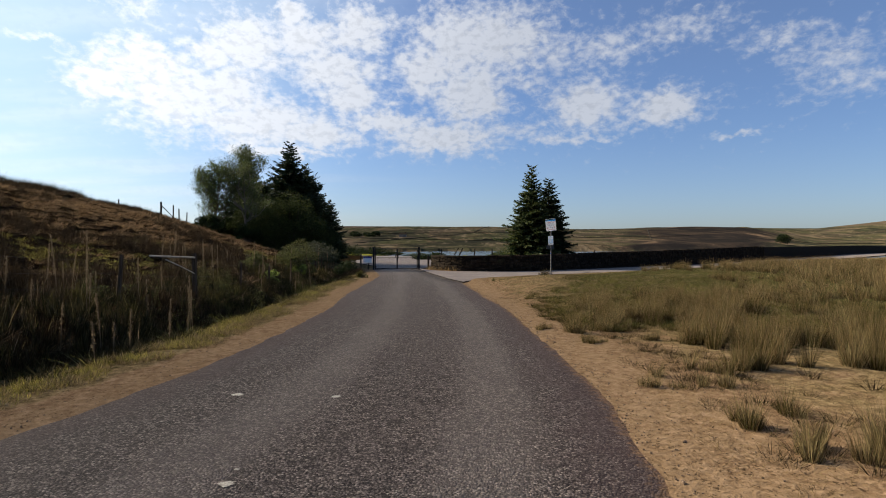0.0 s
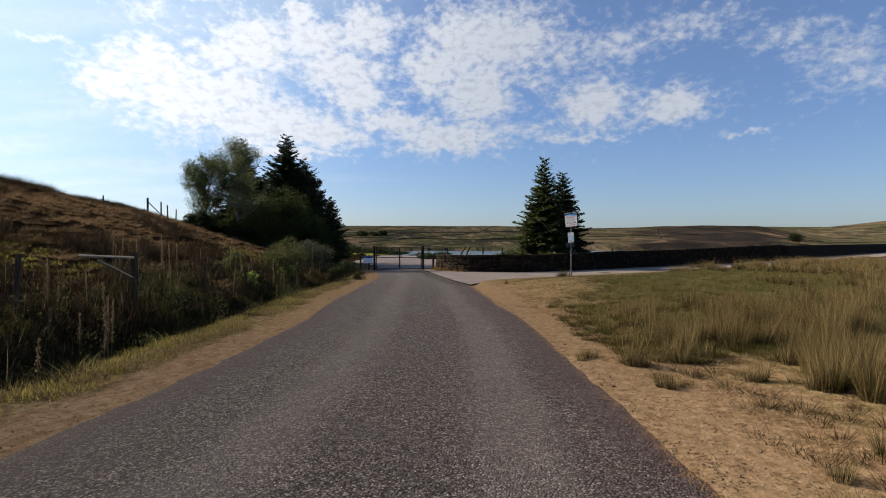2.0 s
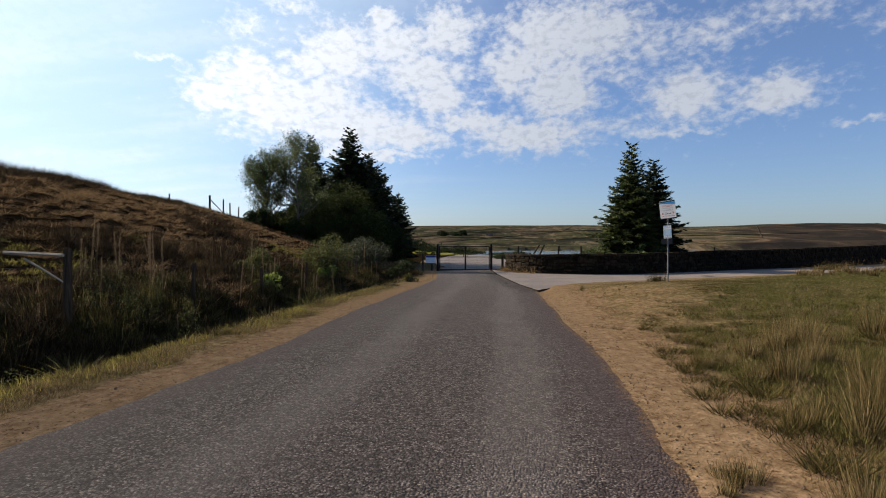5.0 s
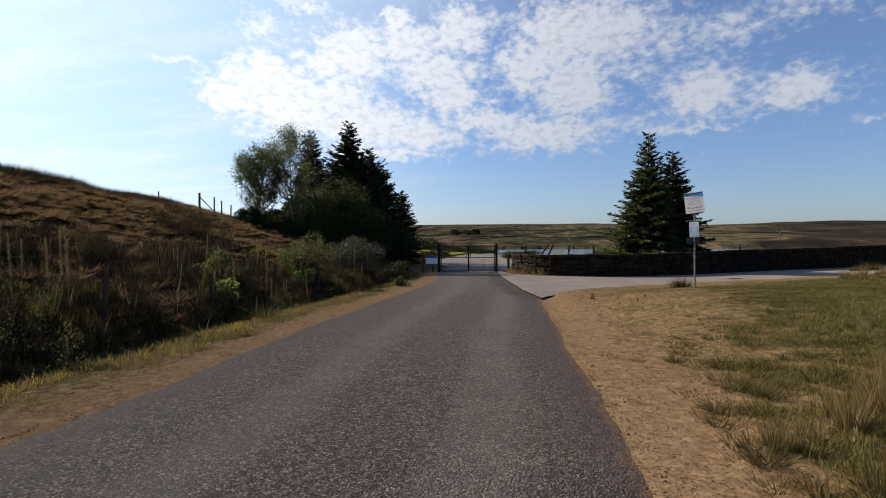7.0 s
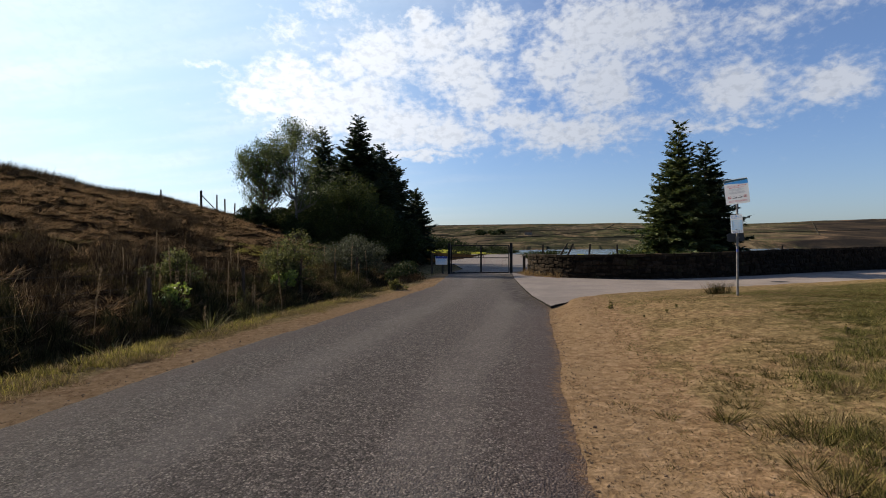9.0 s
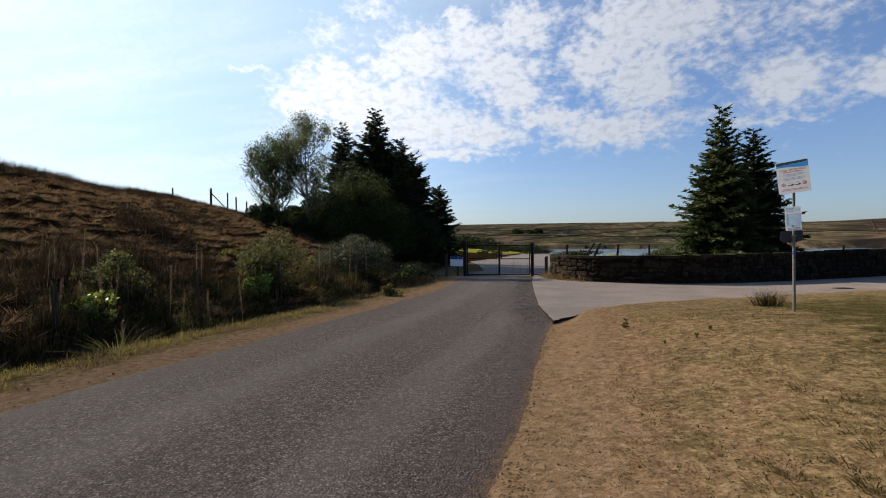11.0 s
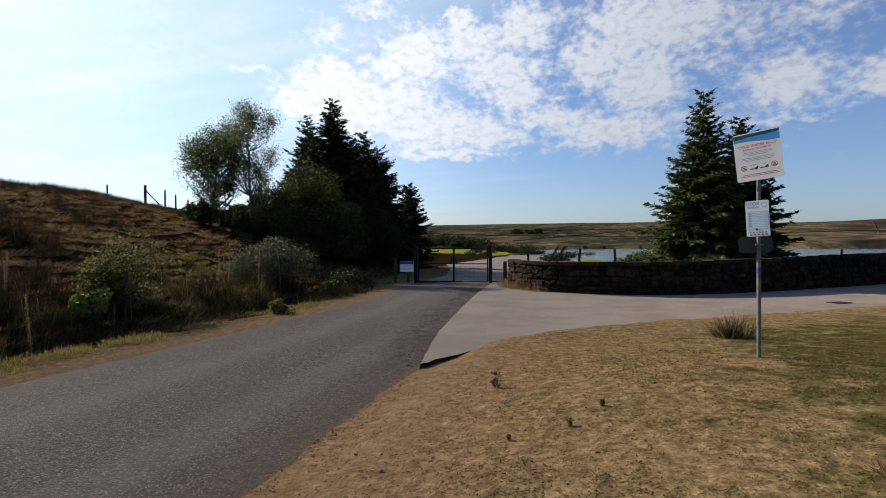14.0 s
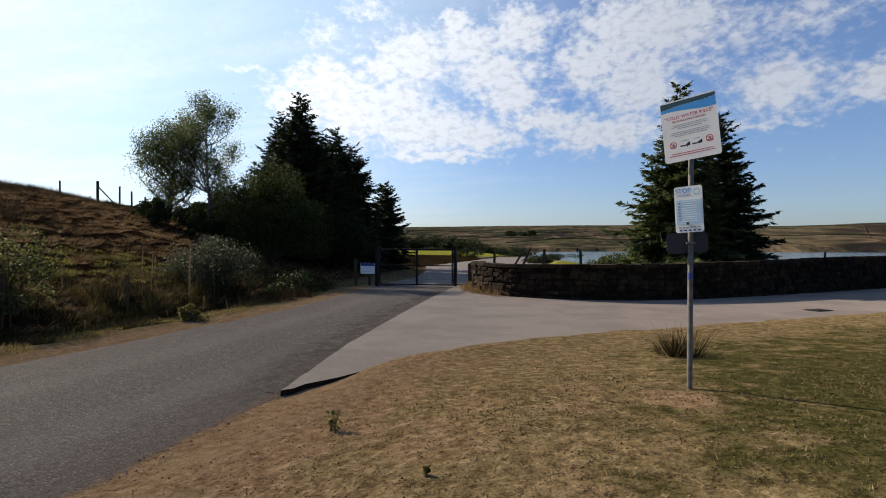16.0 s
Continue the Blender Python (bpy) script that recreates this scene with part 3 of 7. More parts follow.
def make_ground():
    xs, ys = axis(-3300, -25, 13, 3300, 0.19, 1.06), axis(-600, 1.0, 46, 3600, 0.19, 1.052)
    X, Y = np.meshgrid(xs, ys)
    Z = land(X, Y)
    n, m = len(xs), len(ys)
    verts = np.stack([X.ravel(), Y.ravel(), Z.ravel()], 1)
    i = np.arange((m - 1) * (n - 1))
    r, c = i // (n - 1), i % (n - 1)
    a = r * n + c
    faces = np.stack([a, a + 1, a + n + 1, a + n], 1)
    me = bpy.data.meshes.new("ground")
    me.vertices.add(len(verts))
    me.vertices.foreach_set("co", verts.ravel())
    me.loops.add(faces.size)
    me.loops.foreach_set("vertex_index", faces.ravel().astype(np.int32))
    me.polygons.add(len(faces))
    me.polygons.foreach_set("loop_start", (np.arange(len(faces)) * 4).astype(np.int32))
    me.update(calc_edges=True)
    me.shade_smooth()
    me.materials.append(M_GROUND)
    rl, rr, side = road_left(np.clip(Y, -60, 43)), road_right(np.clip(Y, -60, 43)), near_side(X, Y)
    off_l, off_r = rl - X, X - rr
    far = np.hypot(X, Y)
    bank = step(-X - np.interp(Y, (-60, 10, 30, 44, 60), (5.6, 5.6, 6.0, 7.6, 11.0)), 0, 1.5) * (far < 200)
    dirt_l = 1.15 * step(off_l, -0.5, 0.0) * (1 - step(off_l, 0.40, 1.05))
    width = np.interp(Y, (0, 6, 14, 20, 25, 30), (2.0, 1.5, 0.95, 1.0, 1.3, 1.0))
    dirt_r = step(off_r, -0.5, 0.0) * (1 - 0.55 * step(off_r, width * 0.6, width * 1.5)) * (1 - 0.6 * step(off_r, width * 1.5, width * 3 + 2)) * (Y < 60)
    rim = (1 - step(side, 0.0, 1.1)) * (X > 0.9) * (Y < 70)
    dirt = np.maximum(np.maximum(dirt_l, dirt_r * (side > -1)), rim * 0.45)
    dirt = np.where(bank > 0.5, 0, dirt)
    tip = np.exp(-((X - 2.2) / 1.6) ** 2 - ((Y - 24.5) / 4.0) ** 2)
    dirt = np.maximum(dirt, 0.55 * tip * (off_r > 0))
    spot = np.exp(-((X - 5.2) ** 2 + (Y - 25.7) ** 2) / 0.16)
    dirt = np.maximum(dirt, spot)
    green = 0.35 * step(off_l, 0.8, 1.3) + step(off_r, 3.5, 8) * step(side, 2.0, 6.0) * 0.7 + 0.55 * step(off_r, 1.3, 3.5) * step(Y, 6, 10) * (1 - step(Y, 17, 21)) + 0.62 * step(X, 3.2, 6.2) * step(Y, 16, 20) * step(side, 0.6, 2.0) * (Y < 40)
    moor = step(far, 130, 260)
    field = step(Y, 118, 128) * (1 - step(Y, 205, 230)) * (1 - step(X, -4, 6)) * step(X, -120, -95)
    field = np.maximum(field, np.exp(-((X - 1.6) / 4) ** 2 - ((Y - 51.5) / 4.5) ** 2) * step(wall_side(X, Y), 0.5, 2.0)) * (lake(X, Y) < 4)
    bear = np.degrees(np.arctan2(X, Y))
    heath = 1.1 * np.exp(-((bear - 26) / 8.5) ** 2) * step(far, 380, 600) * (1 - step(far, 1300, 1700)) * 0.8
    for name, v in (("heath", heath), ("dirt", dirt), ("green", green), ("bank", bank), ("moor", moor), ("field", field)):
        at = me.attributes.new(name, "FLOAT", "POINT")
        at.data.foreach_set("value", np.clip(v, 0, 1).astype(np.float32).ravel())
    tagged(new("ground", me), "dry sandy verges, rough meadow, grass bank and distant moorland", "ground", kind="structure")


make_ground()

# water of the reservoir
raw("water", [(-500, 44, WATER_Z), (2500, 44, WATER_Z), (2500, 1400, WATER_Z), (-500, 1400, WATER_Z)], [(0, 1, 2, 3)], M_WATER)
tagged(bpy.data.objects["water"], "pale blue rippled reservoir water behind the stone wall", "water", kind="structure")


def make_road():
    ys = np.concatenate([np.arange(-40, 1, 0.5), np.arange(1, 43.5, 0.07)])
    across = np.concatenate([[0], np.linspace(0.01, 0.99, 26), [1]])
    L = road_left(ys) + 0.12 * (vnoise(ys, ys * 0, 0.6, 2, 4) - 0.5) + 0.10 * (vnoise(ys, ys * 0, 3.4, 22, 4) - 0.5)
    R = road_right(ys) + 0.20 * (vnoise(ys, ys * 0, 0.6, 8, 4) - 0.5) + 0.11 * (vnoise(ys, ys * 0, 3.2, 28, 4) - 0.5)
    u = across[None, :]
    X = L[:, None] + (R - L)[:, None] * u
    Y = np.repeat(ys[:, None], len(across), 1)
    Z = base_level(Y) + 0.004 + 0.045 * (1 - (2 * u - 1) ** 2) + 0.006 * (vnoise(X, Y, 0.8, 1, 2) - 0.5)
    Z[:, 0] -= 0.025
    Z[:, -1] -= 0.02
    n = len(across)
    verts = np.stack([X.ravel(), Y.ravel(), Z.ravel()], 1)
    i = np.arange((len(ys) - 1) * (n - 1))
    a = (i // (n - 1)) * n + i % (n - 1)
    ob = raw("road", verts.tolist(), np.stack([a, a + 1, a + n + 1, a + n], 1).tolist(), M_ASPHALT, smooth=True)
    wide = (R - L)[:, None]
    gap = np.minimum(u * wide, (1 - u) * wide)
    e = ob.data.attributes.new("edge", "FLOAT", "POINT")
    e.data.foreach_set("value", np.clip(1 - gap / 1.5, 0, 1).astype(np.float32).ravel())
    w = ob.data.attributes.new("worn", "FLOAT", "POINT")
    w.data.foreach_set("value", np.interp(Y + 3 * (vnoise(X, Y, 0.5, 91, 3) - 0.5), (6, 14, 24, 34, 43), (0.0, 0.10, 0.22, 0.45, 0.62)).astype(np.float32).ravel())
    d = ob.data.attributes.new("dust", "FLOAT", "POINT")
    d.data.foreach_set("value", np.clip(1 - (1 - u) * wide / 0.45, 0, 1).astype(np.float32).ravel())
    for name, v in (("track", np.exp(-((u - 0.36) / 0.10) ** 2) + 1.1 * np.exp(-((u - 0.76) / 0.09) ** 2) + 0 * Y),
                    ("seam", step(Y, 24, 28) * np.exp(-((X + 0.42 - np.interp(Y, [q[1] for q in SEAM], [q[0] for q in SEAM])) / 0.42) ** 2))):
        ob.data.attributes.new(name, "FLOAT", "POINT").data.foreach_set("value", np.clip(v, 0, 1).astype(np.float32).ravel())
    tagged(ob, "worn grey chipped asphalt lane with crumbling reddish edges", "road", kind="structure")


make_road()


def slab(name, outline, top, thick, mat, label, category):
    """A sheet of tarmac with an edge of its own."""
    from mathutils.geometry import tessellate_polygon
    pts = [Vector((x, y, base_level(y) + float(east(x)) + top)) for x, y in outline]
    tris = tessellate_polygon([pts])
    k = len(pts)
    verts = [tuple(p) for p in pts] + [(p.x, p.y, p.z - thick) for p in pts]
    faces = [tuple(t) for t in tris] + [(i, (i + 1) % k, (i + 1) % k + k, i + k) for i in range(k)]
    ob = raw(name, verts, faces, mat)
    bm = bmesh.new()
    bm.from_mesh(ob.data)
    bmesh.ops.recalc_face_normals(bm, faces=bm.faces)
    for f in bm.faces:
        f.material_index = 0 if abs(f.normal.z) > 0.5 else 1
    bm.to_mesh(ob.data)
    ob.data.materials.append(M_JOINT)
    bm.free()
    return tagged(ob, label, category, kind="structure")


def dense(points, gap=0.4, wobble=0.0, seed=0):
    rng = random.Random(seed)
    out = []
    for (x0, y0), (x1, y1) in zip(points, points[1:]):
        k = max(1, int(math.hypot(x1 - x0, y1 - y0) / gap))
        out += [(x0 + (x1 - x0) * i / k + rng.uniform(-wobble, wobble), y0 + (y1 - y0) * i / k + rng.uniform(-wobble, wobble)) for i in range(k)]
    return out + [points[-1]]


def smooth_line(points, rounds=2):
    for _ in range(rounds):
        out = [points[0]]
        for a, b in zip(points, points[1:]):
            out += [(a[0] * 0.75 + b[0] * 0.25, a[1] * 0.75 + b[1] * 0.25), (a[0] * 0.25 + b[0] * 0.75, a[1] * 0.25 + b[1] * 0.75)]
        points = out + [points[-1]]
    return points


WALL_LINE = smooth_line(list(WALL))
NEAR_LINE = smooth_line(list(NEAR))
slab("pavement", dense(NEAR_LINE, 0.35, 0.03, 3)[::-1] + dense(SEAM, 0.22, 0.012, 5)[1:] + dense([(-1.0, 43.6)] + WALL_LINE[1:], 0.6), 0.068, 0.16, M_TARMAC,
     "smooth pale grey tarmac side road with a raised broken corner", "road")
slab("pavement_beyond", [(-5.7, 43.45), (-1.9, 43.45), (0.2, 50), (1.5, 62), (-1, 90), (-6, 126), (-40, 130), (-30, 100), (-16, 80), (-9, 60), (-6.2, 50)], 0.05, 0.2, M_TARMAC,
     "grey tarmac yard behind the gate", "road")


# ---------------------------------------------------------------- the dry stone wall
def along(line):
    """Arc lengths and a function from length to place and direction."""
    P = np.array(line)
    S = np.concatenate([[0], np.cumsum(np.hypot(*np.diff(P, axis=0).T))])

    def at(s):
        p = np.array([np.interp(s, S, P[:, 0]), np.interp(s, S, P[:, 1])])
        q = np.array([np.interp(s + 0.05, S, P[:, 0]), np.interp(s + 0.05, S, P[:, 1])])
        o = np.array([np.interp(s - 0.05, S, P[:, 0]), np.interp(s - 0.05, S, P[:, 1])])
        d = (q - o) / (np.linalg.norm(q - o) + 1e-9)
        return p, d
    return S[-1], at


WALL_LEN, wall_at = along(WALL_LINE)


def wall_top(s):
    return float(np.interp(s, (0, 3, 8, 14, 20, 30, 40, 60, 110), (1.0, 1.02, 1.06, 1.14, 1.24, 1.36, 1.55, 1.95, 2.45)))


def stone_mesh(seed, sx, sy, sz):
    """A block with a proud, uneven face towards -y."""
    rng = random.Random(seed)
    j = lambda a: rng.uniform(-a, a)
    bevel = 0.16 * min(sx, sz)
    back = [(-sx / 2, 0, -sz / 2), (sx / 2, 0, -sz / 2), (sx / 2, 0, sz / 2), (-sx / 2, 0, sz / 2)]
    rim = [(x + j(0.008), -sy * 0.62, z + j(0.008)) for x, _, z in back]
    face = [(x - math.copysign(bevel, x) + j(0.015), -sy + j(0.02), z - math.copysign(bevel, z) + j(0.012)) for x, _, z in back]
    v = back + rim + face + [(j(0.04), -sy - rng.uniform(0, 0.02), j(0.03))]
    f = []
    for a in (0, 4):
        f += [(a + i, a + (i + 1) % 4, a + 4 + (i + 1) % 4, a + 4 + i) for i in range(4)]
    f += [(8 + i, 8 + (i + 1) % 4, 12) for i in range(4)]
    return v, f


def make_wall():
    # core
    step_s, verts, faces = 0.35, [], []
    ss = np.arange(0, WALL_LEN, step_s)
    for s in ss:
        p, d = wall_at(s)
        nrm = np.array([-d[1], d[0]])          # away from the road
        z0, z1 = base_level(p[1]) + float(east(p[0])) - 0.25, wall_top(s) - 0.12
        for off, z in ((0.03, z0), (0.03, z1), (0.42, z1), (0.42, z0)):
            verts.append((*(p + nrm * off), z))
    for i in range(len(ss) - 1):
        a, b = 4 * i, 4 * i + 4
        faces += [(a, b, b + 1, a + 1), (a + 1, b + 1, b + 2, a + 2), (a + 2, b + 2, b + 3, a + 3)]
    faces += [(0, 1, 2, 3)]
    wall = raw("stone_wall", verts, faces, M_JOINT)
    tagged(wall, "dark weathered gritstone wall with slab coping, lining the side road", "wall", kind="structure")
    rng = random.Random(12)
    shapes = []
    for k in range(14):
        size = (0.22 + 0.03 * k, 0.11, 0.14 + 0.012 * (k % 5))
        v, f = stone_mesh(k, *size)
        me = bpy.data.meshes.new("stone")
        me.from_pydata(v, [], f)
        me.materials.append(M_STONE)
        shapes.append((size, me, v, f))
    far_v, far_f, count = [], [], 0

    def lay(shape, m, separate):
        if separate:
            ob = new("stone", shape[1])
            ob.matrix_world = m
            ob.parent = wall
        else:
            o = len(far_v)
            far_v.extend(tuple(m @ Vector(q)) for q in shape[2])
            far_f.extend(tuple(o + i for i in q) for q in shape[3])

    courses = 6
    for c in range(courses):
        s = -rng.uniform(0, 0.2)
        while s < min(WALL_LEN, 62):
            shape = rng.choice(shapes[: 8 if c > 2 else 13])
            w, _, h = shape[0]
            w *= (stretch := rng.uniform(0.55, 1.25))
            p, d = wall_at(s + w / 2)
            z0, z1 = base_level(p[1]) + float(east(p[0])) - 0.03, wall_top(s) - 0.12
            ch = (z1 - z0) / courses
            tall = rng.choice((0.6, 0.75, 0.9, 0.95, 1.1, 1.35))
            shift = 0.035 * math.sin(s * 1.7 + c * 2.1) + rng.uniform(-0.03, 0.03)
            m = Matrix(((d[0], -d[1], 0, p[0]), (d[1], d[0], 0, p[1]), (0, 0, 1, z0 + ch * (c + 0.5) + shift), (0, 0, 0, 1)))
            m = m @ Matrix.Translation((0, 0.07 + rng.uniform(-0.03, 0.03), 0)) @ Matrix.Rotation(rng.gauss(0, 0.07), 4, "Y") @ Matrix.Diagonal((stretch, 1, ch / h * tall, 1))
            keep = s < 17 and count < 230
            count += keep
            lay(shape, m, keep)
            s += w + rng.uniform(0.0, 0.025)
    # the end by the gate
    p, d = wall_at(0)
    for c in range(courses):
        for k in range(1):
            shape = shapes[7]
            ch = (wall_top(0) - 0.12 - base_level(43) + 0.03) / courses
            m = Matrix.Translation((p[0] + 0.2, p[1] - 0.0, base_level(43) + ch * (c + 0.5))) @ Matrix.Rotation(math.pi, 4, "Z") @ Matrix.Diagonal((0.9, 1, ch / shape[0][2] * 0.92, 1))
            lay(shape, m, False)
    # coping slabs
    cope = []
    for k in range(5):
        bm = bmesh.new()
        box(bm, (0.62 + 0.09 * k, 0.54, 0.13), bevel=0.022)
        r2 = random.Random(90 + k)
        for v in bm.verts:
            v.co += Vector((r2.uniform(-1, 1), r2.uniform(-1, 1), r2.uniform(-1, 1))) * 0.008
        me = bpy.data.meshes.new("coping_stone")
        bm.to_mesh(me)
        bm.free()
        me.materials.append(M_STONE)
        cope.append((0.62 + 0.09 * k, me))
    s = 0.0
    while s < min(WALL_LEN - 1, 60):
        w, me = rng.choice(cope)
        p, d = wall_at(s + w / 2)
        ob = new("coping_stone", me)
        ob.matrix_world = Matrix(((d[0], -d[1], 0, p[0] - d[1] * 0.21), (d[1], d[0], 0, p[1] + d[0] * 0.21), (0, 0, 1, wall_top(s) - 0.055 + rng.uniform(-0.012, 0.012)), (0, 0, 0, 1))) @ Matrix.Rotation(rng.uniform(-0.03, 0.03), 4, "Y")
        ob.parent = wall
        s += w + 0.012
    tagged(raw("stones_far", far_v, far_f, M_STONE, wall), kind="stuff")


# ---------------------------------------------------------------- plants
def blade_arrays(rng, base, count, radius, height, lean, width, curl=0.35, levels=2):
    """Grass blades round a base point: numpy verts and faces, every blade its own island."""
    ang = rng.uniform(0, 2 * np.pi, count)
    rad = radius * np.sqrt(rng.uniform(0, 1, count))
    root = np.stack([base[0] + rad * np.cos(ang), base[1] + rad * np.sin(ang), np.full(count, base[2]) - 0.02], 1)
    out = ang + rng.normal(0, 0.6, count)
    tilt = lean * (0.25 + rad / max(radius, 1e-6)) * rng.uniform(0.4, 1.3, count)
    h = height * rng.uniform(0.38, 1.10, count)
    d = np.stack([np.cos(out) * np.sin(tilt), np.sin(out) * np.sin(tilt), np.cos(tilt)], 1)
    bend = np.stack([np.cos(out), np.sin(out), -0.4 * np.ones(count)], 1)
    face = rng.uniform(0, np.pi, count)
    w = np.stack([np.cos(face), np.sin(face), np.zeros(count)], 1) * (width * rng.uniform(0.6, 1.3, count))[:, None]
    rows = []
    for k in range(levels):
        f = k / levels
        p = root + d * (h * f)[:, None] + bend * (curl * h * f * f)[:, None]
        rows += [p - w * (1 - 0.5 * f), p + w * (1 - 0.5 * f)]
    rows.append(root + d * h[:, None] + bend * (curl * h)[:, None])
    nv = 2 * levels + 1
    V = np.stack(rows, 1).reshape(-1, 3)
    b = np.arange(count) * nv
    quads = [np.stack([b + 2 * k, b + 2 * k + 1, b + 2 * k + 3, b + 2 * k + 2], 1) for k in range(levels - 1)]
    tri = np.stack([b + 2 * levels - 2, b + 2 * levels - 1, b + 2 * levels], 1)
    return V, quads, tri


class Heap:
    """Gathers loose triangles and quads for one mesh."""
    def __init__(self):
        self.v, self.q, self.t, self.n = [], [], [], 0

    def add(self, V, quads=(), tris=()):
        self.v.append(V)
        for q in quads:
            self.q.append(q + self.n)
        for t in tris:
            self.t.append(t + self.n)
        self.n += len(V)

    def tuft(self, *a, **k):
        V, q, t = blade_arrays(*a, **k)
        self.add(V, q, [t])

    def mesh(self, name, mat, parent=None, label=""):
        V = np.concatenate(self.v)
        Q = np.concatenate(self.q) if self.q else np.zeros((0, 4), int)
        T = np.concatenate(self.t) if self.t else np.zeros((0, 3), int)
        me = bpy.data.meshes.new(name)
        me.vertices.add(len(V))
        me.vertices.foreach_set("co", V.astype(np.float32).ravel())
        me.loops.add(Q.size + T.size)
        me.loops.foreach_set("vertex_index", np.concatenate([Q.ravel(), T.ravel()]).astype(np.int32))
        me.polygons.add(len(Q) + len(T))
        me.polygons.foreach_set("loop_start", np.concatenate([np.arange(len(Q)) * 4, len(Q) * 4 + np.arange(len(T)) * 3]).astype(np.int32))
        me.update(calc_edges=True)
        me.materials.append(mat)
        ob = new(name, me)
        if parent:
            ob.parent = parent
        return tagged(ob, label)


def dome(heap, rng, x, y, z, R, H, count, blade, width, up=0.6):
    """A dense low dome of short blades that point outwards and up: scrub, matted grass, cushions."""
    a = rng.uniform(0, 2 * np.pi, count)
    c = rng.uniform(0.0, 1.0, count)                       # sine of the height angle
    k = np.sqrt(1 - c * c)
    wob = 1 + 0.22 * np.sin(3 * a + x * 5) + 0.15 * np.sin(5 * a + y * 7)
    n = np.stack([k * np.cos(a), k * np.sin(a), c], 1)
    p = np.stack([x + R * wob * n[:, 0], y + R * wob * n[:, 1], z - 0.02 + H * n[:, 2]], 1)
    p = p - n * (rng.uniform(0, 0.3, count) * min(R, H))[:, None]
    d = n * (1 - up) + rng.normal(0, 0.35, (count, 3))
    d[:, 2] += up
    d /= np.linalg.norm(d, axis=1)[:, None]
    f = rng.uniform(0, np.pi, count)
    w = np.stack([np.cos(f), np.sin(f), np.zeros(count)], 1) * (width * rng.uniform(0.6, 1.3, count))[:, None]
    root = p - d * (blade * 0.5)
    tip = p + d * (blade * rng.uniform(0.4, 1.0, count))[:, None]
    V = np.stack([root - w, root + w, tip], 1).reshape(-1, 3)
    j = np.arange(count) * 3
    heap.add(V, (), [np.stack([j, j + 1, j + 2], 1)])


def leaves(heap, rng, centres, size, droop=0.0):
    """Pointed leaves, each a folded quad, at the given places."""
    k = len(centres)
    a, b = rng.normal(size=(k, 3)), rng.normal(size=(k, 3))
    a[:, 2] -= droop
    a /= np.linalg.norm(a, axis=1)[:, None]
    b -= a * (a * b).sum(1)[:, None]
    b /= np.linalg.norm(b, axis=1)[:, None]
    s = (size * rng.uniform(0.6, 1.3, k))[:, None]
    V = np.stack([centres - a * s * 0.6, centres + b * s * 0.36, centres + a * s * 0.6, centres - b * s * 0.36], 1).reshape(-1, 3)
    i = np.arange(k) * 4
    heap.add(V, [np.stack([i, i + 1, i + 2, i + 3], 1)])


def limb(bm, pts, r0, r1, seg=7):
    """A tapered, bent limb through points."""
    rings = []
    for i, p in enumerate(pts):
        t = i / (len(pts) - 1)
        d = (pts[min(i + 1, len(pts) - 1)] - pts[max(i - 1, 0)]).normalized()
        q = d.to_track_quat("Z", "Y").to_matrix()
        r = r0 + (r1 - r0) * t
        rings.append([bm.verts.new(p + q @ Vector((math.cos(a) * r, math.sin(a) * r, 0))) for a in (2 * math.pi * k / seg for k in range(seg))])
    for a, b in zip(rings, rings[1:]):
        for k in range(seg):
            bm.faces.new((a[k], a[(k + 1) % seg], b[(k + 1) % seg], b[k]))
    bm.faces.new(rings[-1])


